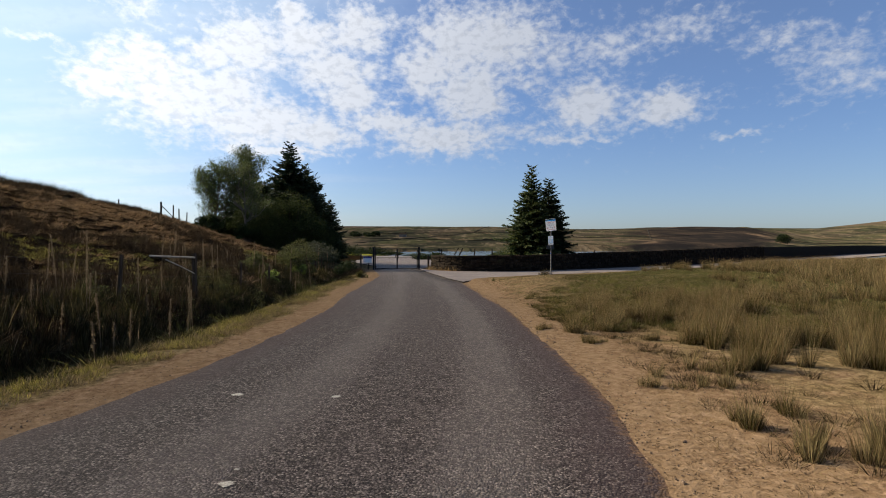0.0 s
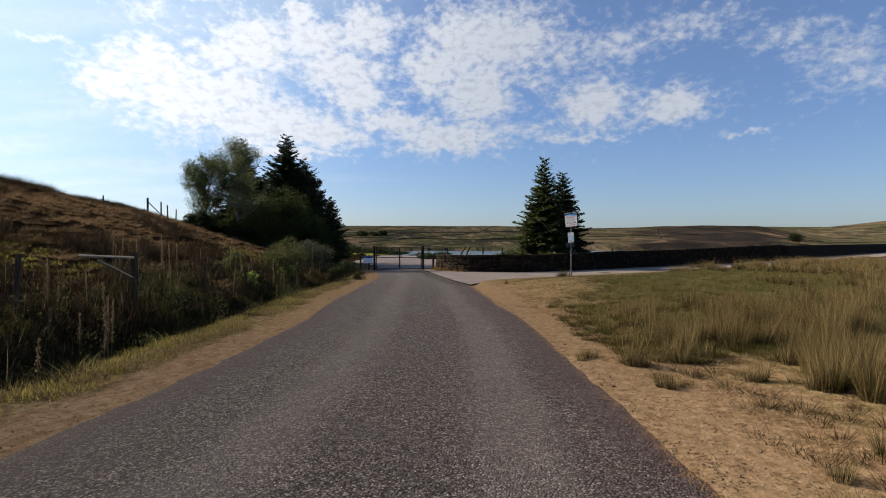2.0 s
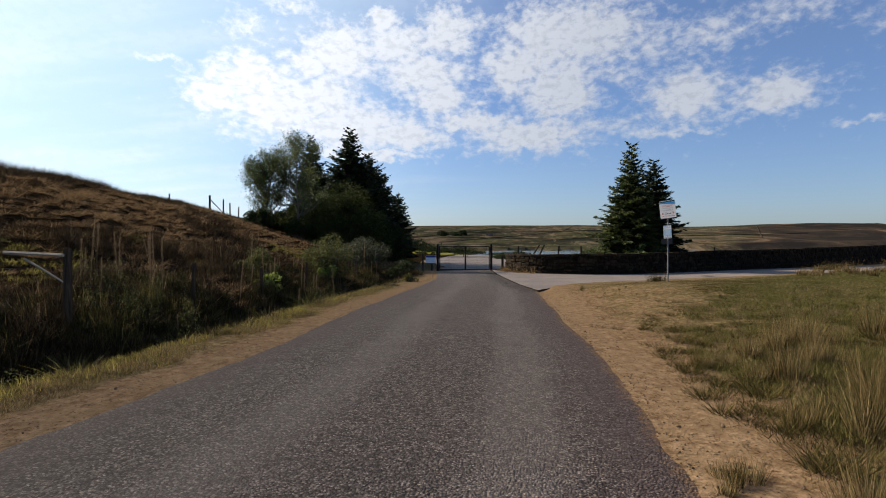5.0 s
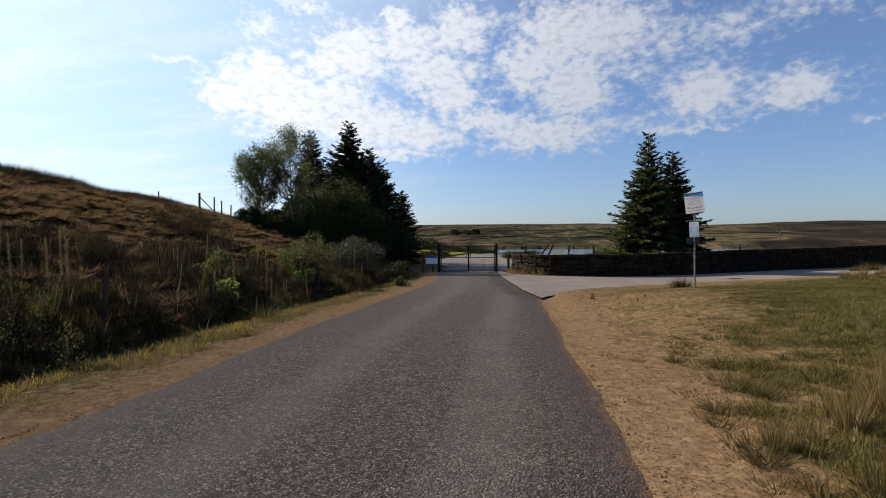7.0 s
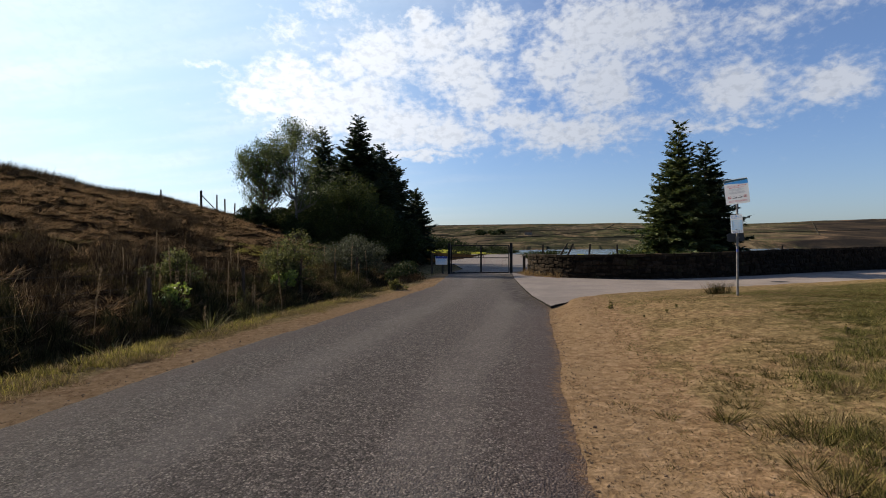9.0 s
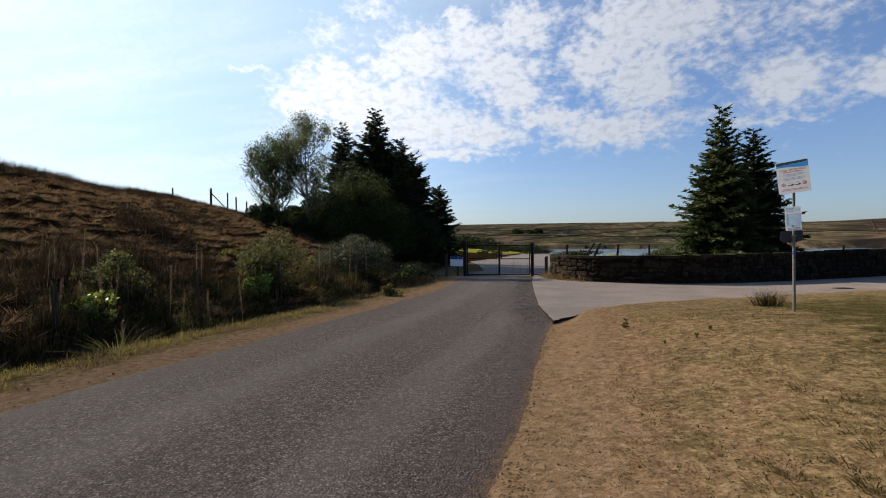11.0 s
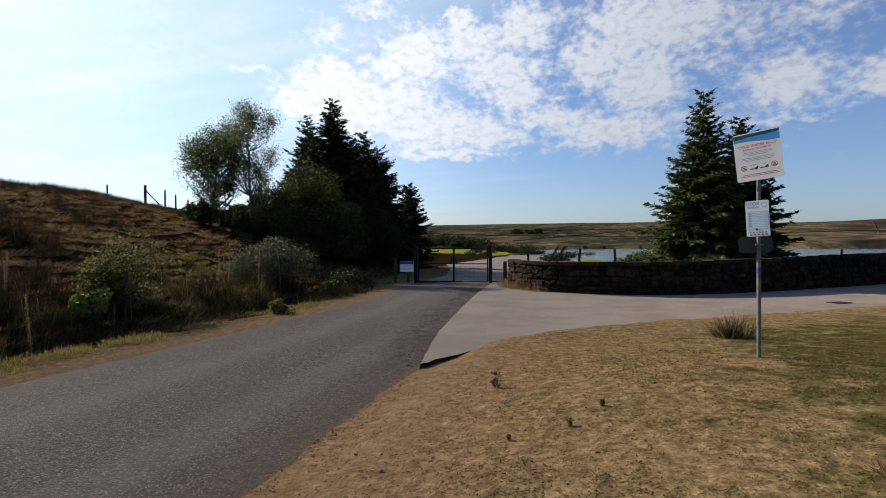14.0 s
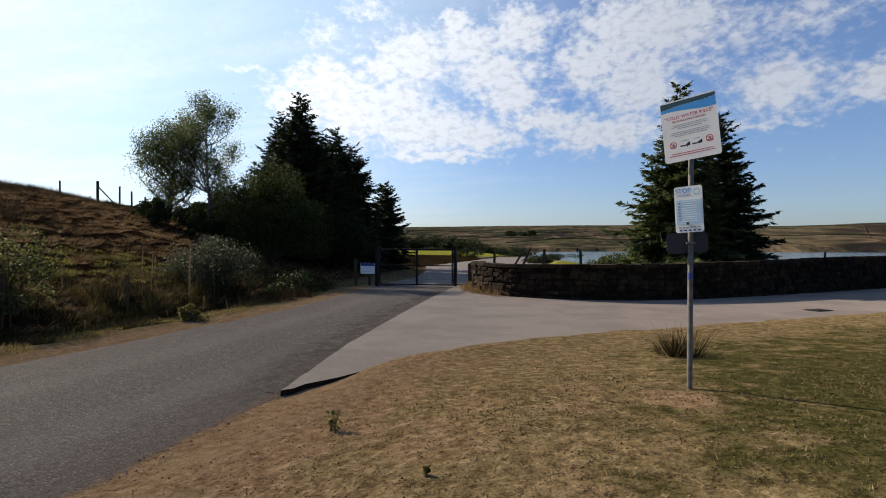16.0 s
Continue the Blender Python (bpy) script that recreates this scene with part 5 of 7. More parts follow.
    c = decal2("round_mark", lambda b: ring(b, 0.022, 0.034), M_SIGN_PALE)
    c.location.x, c.location.z = 0.075, 0.165
    decal2("small_print", lambda b: bars(b, [(0.01, 0.075 - 0.021 * k, 0.13 + 0.02 * math.sin(k * 2.3)) for k in range(10)], h=0.007), M_SIGN_WHITE, -0.001)
    decal2("icon_row", lambda b: bars(b, [(-0.085, 0.06 - 0.03 * k, 0.022) for k in range(6)], h=0.016), M_SIGN_GREY, -0.001)
    decal2("logo_row", lambda b: bars(b, [(-0.085 + 0.034 * k, -0.172, 0.022) for k in range(6)], h=0.014), M_SIGN_GREY)
    decal2("logo_row", lambda b: bars(b, [(-0.08 + 0.042 * k, -0.200, 0.024) for k in range(5)], h=0.014), M_SIGN_NAVY)
    # a board seen from behind, and the clamps
    bm = bmesh.new()
    plate(bm, 0.37, 0.20, 0.006, 0.02)
    b3 = part("rear_board", bm, M_PANEL_BACK, sign, "dark back of a board facing the other way")
    b3.matrix_local = Matrix.Translation((-0.01, 0.125, 1.665 - z0)) @ Matrix.Rotation(radians(-3), 4, "Y")
    for z in (2.6, 2.9, 1.85, 2.12, 1.66):
        t = (z - z0) / (3.0 - z0)
        bm = bmesh.new()
        box(bm, (0.085, 0.03, 0.025), Matrix.Translation(Vector((0.03, 0.16, 0)) * t + Vector((0, -0.028, z - z0))), 0.004)
        part("clamp", bm, M_STEEL, sign)


make_sign()


def make_gate_notice():
    n = thing("gate_notice", (-6.2, 43.44, ground_at(-6.2, 43.44)), "white notice board with a blue heading by the gate", "sign")
    bm = bmesh.new()
    plate(bm, 0.74, 0.52, 0.012)
    b = part("board", bm, M_SIGN_WHITE, n)
    b.location.z = 0.80
    for name, rows, h, mat in (("heading", [(0, 0.185, 0.72)], 0.14, M_SIGN_NAVY), ("print", [(0, 0.05, 0.5), (0, -0.02, 0.56), (-0.03, -0.09, 0.48), (0, -0.16, 0.52)], 0.03, M_SIGN_PALE)):
        bm = bmesh.new()
        bars(bm, rows, 0, h)
        d = part(name, bm, mat, b)
        d.location.y = -0.008


make_gate_notice()

# leaning posts behind the wall
for i, (x, y, h, lx, ly) in enumerate(((-0.15, 43.5, 1.75, 0.02, 0), (0.15, 43.3, 2.15, 0.55, 0.1), (0.75, 42.8, 2.0, 0.45, 0), (2.25, 40.2, 1.75, 0.10, 0), (3.75, 39.9, 1.72, -0.03, 0), (3.2, 41.5, 1.3, 0.6, 0), (13.6, 47.6, 1.7, 0.05, 0))):
    wooden_post("fence_post", x, y, h, 0.085, "leaning weathered fence post behind the stone wall", "posts behind the wall", (lx, ly))

# the old fence at the foot of the bank
FENCE = [(-8.3, 5.6), (-7.95, 9.0), (-7.5, 12.2), (-6.95, 14.8), (-7.0, 18.2), (-7.1, 21.6), (-7.2, 25.0), (-7.4, 28.4), (-7.6, 31.6), (-8.0, 34.6)]
for i, (x, y) in enumerate(FENCE):
    z = ground_at(x, y)
    wooden_post("fence_post", x, y, 1.42 - z if i in (2, 3) else 1.02 + 0.12 * math.sin(i * 2.1), 0.10 if i == 3 else 0.066, "old grey fence post in rushes at the foot of the bank", "posts of the roadside fence", (0.05 * math.sin(i * 3.7), 0.04 * math.cos(i * 5.1)))
for h in (0.45, 0.75, 1.05):
    w = thing("fence_wire", (0, 0, 0), "sagging rusty wire strung along the roadside fence", "wire", "wires of the roadside fence")
    for (x0, y0), (x1, y1) in zip(FENCE, FENCE[1:]):
        a, b = Vector((x0, y0, ground_at(x0, y0) + h)), Vector((x1, y1, ground_at(x1, y1) + h))
        bm = bmesh.new()
        limb(bm, [a.lerp(b, k / 4) - Vector((0, 0, 0.04 * (1 - (k / 2 - 1) ** 2))) for k in range(5)], 0.0022, 0.0022, 4)
        part("strand", bm, M_WIRE, w)
r = thing("fence_rail", (-6.95, 14.75, 1.33), "bleached broken wooden rail fixed to an old fence post", "rail")
bm = bmesh.new()
limb(bm, [Vector((-1.28, 0.08, 0.02)), Vector((-0.6, 0.0, 0.0)), Vector((0.05, -0.08, -0.02))], 0.034, 0.028, 6)
part("bar", bm, M_WOOD_PALE, r)
bm = bmesh.new()
limb(bm, [Vector((-0.80, 0.0, -0.08)), Vector((-0.35, -0.05, -0.27)), Vector((0.04, -0.08, -0.46))], 0.018, 0.014, 6)
part("brace", bm, M_WOOD_PALE, r)

# the fence on the top of the bank
STRAINER = (-23.4, 43.8)
wooden_post("strainer_post", *STRAINER, 1.35, 0.11, "stout strainer post with a slanting strut on the crest", mat=M_WOOD)
zs = ground_at(*STRAINER)
st = thing("post_strut", (*STRAINER, zs), "slanting wooden strut propping the strainer post", "strut")
part("shaft", one(rod, (0.02, 0, 1.05), (1.35, 0.5, -0.15 + ground_at(STRAINER[0] + 1.35, STRAINER[1] + 0.5) - zs), 0.036, 0.032, 7), M_WOOD, st)
for i, (x, y, h) in enumerate(((-22.9, 44.8, 1.25), (-22.75, 45.5, 1.2), (-22.4, 46.1, 1.1), (-27.4, 44.6, 1.1), (-31.5, 45.6, 1.0))):
    wooden_post("fence_post", x, y, h, 0.075, "thin fence post on the crest of the bank", "posts on the crest", (0.03 * math.sin(i * 4), 0))

# drain cover in the side road
dz = base_level(35) + 0.070
d = thing("drain_cover", (10.2, 37.75, dz), "dark iron drain cover set in the side road", "drain")
d.rotation_euler.z = radians(40)
bm = bmesh.new()
box(bm, (0.62, 0.42, 0.012), bevel=0.004)
part("frame", bm, M_GATE, d)
for k in range(7):
    bm = bmesh.new()
    box(bm, (0.05, 0.34, 0.008), Matrix.Translation((-0.24 + 0.08 * k, 0, 0.009)), 0.002)
    part("grate_bar", bm, M_GATE, d)

# pale marks on the asphalt
M_MARK = material("pale_mark", plain((0.20, 0.19, 0.17), 0.5, 60), 0.8)
for i, (x, y, rx, ry) in enumerate(((-2.2, 5.66, 0.06, 0.05), (-1.12, 5.55, 0.055, 0.05), (-1.42, 3.47, 0.05, 0.045), (-1.44, 3.70, 0.02, 0.02))):
    rng = random.Random(i)
    u = (x - road_left(y)) / (road_right(y) - road_left(y))
    z = base_level(y) + 0.004 + 0.045 * (1 - (2 * u - 1) ** 2) + 0.004
    k = 16
    ringv = [(math.cos(6.283 * j / k) * rx * rng.uniform(0.7, 1.25), math.sin(6.283 * j / k) * ry * rng.uniform(0.7, 1.25), 0) for j in range(k)]
    m = thing("paint_mark", (x, y, z), "small faded pale paint mark on the asphalt", "mark", "marks on the road")
    raw("blot", [(0, 0, 0.002)] + ringv, [(0, 1 + j, 1 + (j + 1) % k) for j in range(k)], M_MARK, m)


# ---------------------------------------------------------------- grass, rushes and herbs
def scatter(rng, n, x0, x1, y0, y1):
    return rng.uniform(x0, x1, n), rng.uniform(y0, y1, n)


def tussock(rng, heaps, x, y, z, h, r, d, green=False):
    """One rush tussock: a dense core of old leaves coloured dark for inner shade, live blades round it and pale tips
    above.
    """
    core, live, tips = heaps
    many, w = (1.1, 0.0019) if d < 9 else (0.65, 0.0030) if d < 20 else (0.28, 0.0065)
    n = many * min(1.6, max(0.3, r / 0.13)) * rng.uniform(0.7, 1.15)
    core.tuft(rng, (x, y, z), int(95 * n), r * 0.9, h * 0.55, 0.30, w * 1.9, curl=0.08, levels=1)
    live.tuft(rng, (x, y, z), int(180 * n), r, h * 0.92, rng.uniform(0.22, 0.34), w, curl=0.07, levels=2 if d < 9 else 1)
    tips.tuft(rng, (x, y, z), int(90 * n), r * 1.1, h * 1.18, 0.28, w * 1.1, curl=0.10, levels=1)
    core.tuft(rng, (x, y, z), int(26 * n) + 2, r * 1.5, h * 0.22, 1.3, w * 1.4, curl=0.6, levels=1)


def meadow():
    """Rush tussocks of the rough meadow right of the lane."""
    rng = np.random.default_rng(21)
    core, dry, green, tips = Heap(), Heap(), Heap(), Heap()
    x, y = scatter(rng, 12500, 1.8, 46, -3, 58)
    off, side = x - road_right(np.clip(y, -60, 43)), near_side(x, y)
    edge = 1.3 + 1.2 * vnoise(x, y, 0.5, 41, 2) + 0.5 * step(y, 12, 16) + 4.1 * step(y, 16.5, 21) + 5.0 * step(y, 20, 27)
    keep = (off > edge) & (side > 1.2 + 1.8 * vnoise(x, y, 0.4, 44, 2))
    patch = vnoise(x, y, 0.55, 43, 3)
    keep &= np.hypot(x - 22.2, y - 49.8) > 3.4
    thick = step(off - edge, 0.5, 5.5)
    keep &= (patch > 0.66 - 0.30 * thick) & (vnoise(x, y, 1.15, 58, 2) > 0.49)
    dist = np.hypot(x, y - 5)
    keep &= rng.uniform(0, 1, len(x)) < np.where(dist < 16, 0.9, 0.75)
    x, y, off, edge, thick = x[keep], y[keep], off[keep], edge[keep], thick[keep]
    Z = land(x, y)
    for i in range(len(x)):
        d = math.hypot(x[i] - 1, max(0, y[i] - 8))
        h = rng.uniform(0.26, 0.52) + 0.34 * thick[i] * rng.random() ** 0.7
        live = green if rng.random() < 0.25 + 0.5 * float(step(vnoise(x[i:i + 1], y[i:i + 1], 0.35, 59, 2)[0], 0.4, 0.6)) else dry
        tussock(rng, (core, live, tips), x[i], y[i], Z[i], h, rng.uniform(0.07, 0.19), d)
    for px, py, h in ((2.55, 9.2, .32), (3.3, 10.6, .48), (3.8, 9.45, .40), (2.8, 4.9, .42), (3.5, 4.1, .62), (3.5, 7.05, .45), (4.9, 7.45, .75), (2.85, 4.1, .40), (2.05, 10.7, .22), (2.7, 6.4, .26), (3.9, 12.3, .62), (3.05, 12.2, .35), (3.5, 11.05, .60), (2.45, 10.2, .50), (3.1, 6.2, .30), (2.9, 14.2, .25), (3.3, 5.2, .34), (4.1, 15.4, .55), (4.5, 15.9, .62), (4.3, 14.6, .6), (3.6, 14.9, .42), (3.35, 13.6, .3)):
        for k in range(4):
            gx, gy = px + rng.normal(0, 0.13), py + rng.normal(0, 0.11)
            tussock(rng, (core, green if rng.random() < 0.25 else dry, tips), gx, gy, ground_at(gx, gy), h * (1.05 if k == 0 else rng.uniform(0.35, 0.95)), rng.uniform(0.04, 0.10), 0)
    bx, by = scatter(rng, 620, 2.7, 7.5, 7.0, 14.2)
    keep = (bx - road_right(by) > 1.25 + 0.9 * vnoise(bx, by, 0.6, 34, 2) + 0.35 * np.clip(9 - by, 0, 3)) & (vnoise(bx, by, 1.0, 35, 2) > 0.50)
    for px, py in zip(bx[keep], by[keep]):
        tussock(rng, (core, green if rng.random() < 0.55 else dry, tips), px, py, ground_at(px, py), rng.uniform(0.36, 0.74), rng.uniform(0.06, 0.13), 0)
    tagged(core.mesh("meadow_thatch", M_SHADED_THATCH), "dead thatch coloured dark for the shade at the rush tussock feet", "grass", kind="stuff")
    tagged(dry.mesh("meadow_grass", M_RUSH), "tall straw-coloured rush tussocks of the rough meadow", "grass", kind="stuff")
    tagged(green.mesh("meadow_rushes", M_RUSH_GREEN), "green rush tussocks of the rough meadow", "grass", kind="stuff")
    tagged(tips.mesh("meadow_tips", M_STRAW), "pale dry seeding tips of the meadow rushes", "grass", kind="stuff")
    # low ragged clumps of mixed grass on the dry verge
    low, stale, base = Heap(), Heap(), Heap()
    x, y = scatter(rng, 2400, 2.0, 11.0, 10.5, 28)
    off = x - road_right(y)
    keep = (off > 0.5 + 0.55 * np.clip(y - 17, 0, 6) + 0.4 * rng.uniform(0, 1, len(x))) & (vnoise(x, y, 0.7, 47, 3) > 0.40 + 0.018 * (y - 12) - 0.10 * step(x, 5, 9)) & (near_side(x, y) > 1)
    x, y = x[keep], y[keep]
    nx, ny = [], []
    for px, py, k in ((2.83, 17.2, 7), (2.5, 15.9, 7), (3.45, 17.0, 12), (3.3, 15.9, 16), (3.95, 17.0, 14), (4.6, 19.4, 9), (2.26, 17.7, 5), (2.7, 15.0, 6), (3.3, 15.1, 14), (5.2, 19.2, 10), (3.45, 18.9, 5), (4.2, 16.0, 14), (4.9, 17.4, 16), (5.6, 18.2, 12), (3.1, 10.4, 6), (3.5, 11.1, 8), (2.9, 9.7, 5)):
        k = max(2, int(k * 0.55))
        nx += list(px + rng.normal(0, 0.26, k))
        ny += list(py + rng.normal(0, 0.24, k))
    x, y = np.concatenate([x, nx]), np.concatenate([y, ny])
    Z = land(x, y)
    for i in range(len(x)):
        h = rng.uniform(0.06, 0.22) * (1.15 if y[i] < 18.0 and x[i] > 2.4 else 0.5)
        r = rng.uniform(0.06, 0.2)
        low.tuft(rng, (x[i], y[i], Z[i]), 80, r, h, 0.6, 0.0045, curl=0.35, levels=1)
        base.tuft(rng, (x[i], y[i], Z[i]), 50, r, h * 0.7, 0.9, 0.0050, curl=0.4, levels=1)
        if rng.random() < 0.4:
            stale.tuft(rng, (x[i], y[i], Z[i]), 40, r * 1.3, h * 0.6, 1.2, 0.0040, curl=0.6, levels=1)
    tagged(base.mesh("clump_thatch", M_SHADED_THATCH), "dead thatch coloured dark for the shade inside the verge clumps", "grass", kind="stuff")
    # low cushions of green herbs between the rushes and the dry verge
    mat, wilt = Heap(), Heap()
    x, y = scatter(rng, 3900, 2.2, 9.5, 11.0, 22)
    off = x - road_right(y)
    rim = 0.75 + 0.9 * vnoise(x, y, 0.6, 54, 2) + 0.34 * np.clip(y - 15, 0, 8)
    keep = (off > rim) & (vnoise(x, y, 0.9, 55, 3) + 0.10 * step(off - rim, 0, 2.0) > 0.47)
    x, y = x[keep], y[keep]
    Z = land(x, y)
    for i in range(len(x)):
        R = rng.uniform(0.07, 0.2)
        near = 90 if y[i] < 19 else 60
        dome(mat if rng.random() < 0.72 else wilt, rng, x[i], y[i], Z[i], R, R * rng.uniform(0.3, 0.8), near, 0.05 + 0.06 * rng.random(), 0.0038, 0.45)
    tagged(mat.mesh("herb_cushions", M_HERB_MAT), "low green cushions of herbs and grass on the verge", "grass", kind="stuff")
    tagged(wilt.mesh("wilted_cushions", M_TURF), "low brown cushions of wilted grass on the verge", "grass", kind="stuff")
    # small dark sprigs of clover and moss in the short turf
    sprig = Heap()
    x, y = scatter(rng, 15000, 1.6, 13, 8, 30)
    off, side = x - road_right(y), near_side(x, y)
    keep = (off > 0.55 + 0.9 * vnoise(x, y, 0.8, 50, 2)) & (side > 0.3) & (vnoise(x, y, 0.9, 49, 4) + 0.10 * rng.uniform(-1, 1, len(x)) + 0.06 * step(x, 4, 8) > 0.54)
    x, y = x[keep], y[keep]
    Z = land(x, y)
    at = np.stack([np.repeat(x, 3), np.repeat(y, 3), np.repeat(Z, 3) + 0.02], 1) + rng.normal(0, 1, (3 * len(x), 3)) * (0.06, 0.06, 0.005)
    leaves(sprig, rng, at, 0.016)
    tagged(sprig.mesh("turf_sprigs", M_SPRIG), "small dark green sprigs in the short turf", "grass", kind="stuff")
    # scraps of dark dead leaf and stalk lying on the sand
    x, y = scatter(rng, 20000, 1.5, 9, 2.5, 27)
    off = x - road_right(y)
    keep = (off > 0.12 + 0.3 * rng.uniform(0, 1, len(x)) + 0.7 * step(y, 11, 15) * vnoise(x, y, 0.8, 50, 2)) & (vnoise(x, y, 0.8, 48, 4) + 0.12 * rng.uniform(-1, 1, len(x)) + 0.13 * step(y, 13, 8) > 0.52) & (near_side(x, y) > 0.4)
    x, y = x[keep], y[keep]
    Z = land(x, y)
    for i in range(len(x)):
        stale.tuft(rng, (x[i], y[i], Z[i] + 0.012), 4, 0.06, rng.uniform(0.015, 0.05), 1.7, 0.0035, curl=0.5, levels=1)
    # small dead tufts on the sand beside the lane
    for _ in range(150):
        ty = rng.uniform(2.6, 12)
        tx = float(road_right(ty)) + 0.7 + rng.gamma(2.2, 0.55)
        th = rng.uniform(0.06, 0.24)
        tz = ground_at(tx, ty)
        stale.tuft(rng, (tx, ty, tz), 60, rng.uniform(0.05, 0.14), th, 0.7, 0.0032, curl=0.3, levels=1)
        low.tuft(rng, (tx, ty, tz), 14, 0.08, th, 0.6, 0.003, curl=0.3, levels=1)
    tagged(low.mesh("grass_clumps", M_RUSH_GREEN), "low ragged green grass clumps on the dry verge", "grass", kind="stuff")
    tagged(stale.mesh("dead_scraps", M_STALK), "scraps of brown dead grass lying on the verge", "grass", kind="stuff")


def middling():
    """Ankle-high green grass between the rushes and the mown verge."""
    rng = np.random.default_rng(22)
    heap = Heap()
    x, y = scatter(rng, 7000, 2.3, 26, 8, 34)
    off, side = x - road_right(np.clip(y, -60, 43)), near_side(x, y)
    lim = 0.4 + 0.9 * step(y, 13.5, 18) + 2.6 * step(y, 16.5, 22) + 3.6 * step(y, 21, 27)
    keep = (off > lim + 1.0 * vnoise(x, y, 0.6, 45, 2)) & (side > 1.0) & (vnoise(x, y, 0.8, 46, 3) > 0.45 + 0.40 * (1 - step(y, 13.0, 15.5)) * (1 - step(off, 4.5, 8.0)))
    x, y = x[keep], y[keep]
    Z = land(x, y)
    straw = Heap()
    for i in range(len(x)):
        (heap if rng.random() < 0.5 else straw).tuft(rng, (x[i], y[i], Z[i]), 34, 0.20, rng.uniform(0.06, 0.22), 0.7, 0.0040, curl=0.3, levels=1)
    tagged(heap.mesh("verge_grass", M_TURF_GREEN), "ankle-high green grass along the verge", "grass", kind="stuff")
    tagged(straw.mesh("verge_straw", M_RUSH), "ankle-high yellowing grass along the verge", "grass", kind="stuff")


def turf():
    """Short dry turf of the verges."""
    rng = np.random.default_rng(23)
    dry, green = Heap(), Heap()
    n = 26000
    x, y = scatter(rng, n, 1.0, 13, 8, 36)
    x[: n // 3], y[: n // 3] = scatter(rng, n // 3, 1.0, 9, 13, 27)
    off, side = x - road_right(np.clip(y, -60, 43)), near_side(x, y)
    bare = vnoise(x, y, 0.9, 51, 3)
    keep = (off > 0.35 + 0.8 * bare) & (side > 0.25 + 0.5 * bare) & (bare > 0.36) & (y > 10 + rng.uniform(-2, 2, n))
    tip = np.exp(-((x - 2.2) / 1.5) ** 2 - ((y - 24.3) / 3.6) ** 2)
    keep &= rng.uniform(0, 1, n) > 0.75 * tip
    x, y, bare = x[keep], y[keep], bare[keep]
    Z = land(x, y)
    g = vnoise(x, y, 0.7, 52, 3) + 0.10 * step(x, 5, 9)
    for i in range(len(x)):
        heap = green if g[i] > 0.56 and rng.random() < 0.7 else dry
        heap.tuft(rng, (x[i], y[i], Z[i] + 0.012), 12, 0.10, rng.uniform(0.018, 0.05), 1.0, 0.0055, curl=0.5, levels=1)
    # small tufted cushions that make the turf uneven
    x, y = scatter(rng, 9000, 1.2, 11, 13, 34)
    off, side = x - road_right(np.clip(y, -60, 43)), near_side(x, y)
    bare = vnoise(x, y, 0.9, 51, 3)
    keep = (off > 0.5 + 0.8 * bare) & (side > 0.35 + 0.5 * bare) & (vnoise(x, y, 1.3, 57, 3) > 0.46)
    x, y = x[keep], y[keep]
    Z = land(x, y)
    g = vnoise(x, y, 0.7, 52, 3) + 0.10 * step(x, 5, 9)
    for i in range(len(x)):
        R = rng.uniform(0.03, 0.11)
        dome(green if g[i] > 0.53 else dry, rng, x[i], y[i], Z[i], R, R * rng.uniform(0.18, 0.45), 34, 0.026, 0.0035, 0.35)
    tagged(dry.mesh("short_turf", M_TURF), "short parched straw-coloured turf of the verge", "grass", kind="stuff")
    tagged(green.mesh("green_turf", M_TURF_GREEN), "short green turf patches on the verge", "grass", kind="stuff")
    # dry litter between the rushes, and loose stones by the lane
    straw = Heap()
    x, y = scatter(rng, 11000, 1.6, 6.5, 2.5, 17)
    off = x - road_right(y)
    keep = (off > 0.45) & (vnoise(x, y, 1.0, 53, 3) > 0.40)
    x, y = x[keep], y[keep]
    Z = land(x, y)
    for i in range(len(x)):
        straw.tuft(rng, (x[i], y[i], Z[i] + 0.015), 6, 0.10, rng.uniform(0.03, 0.12), 1.35, 0.003, curl=0.6, levels=1)
    tagged(straw.mesh("dry_litter", M_STRAW), "trampled dry straw on the sandy verge", "grass", kind="stuff")


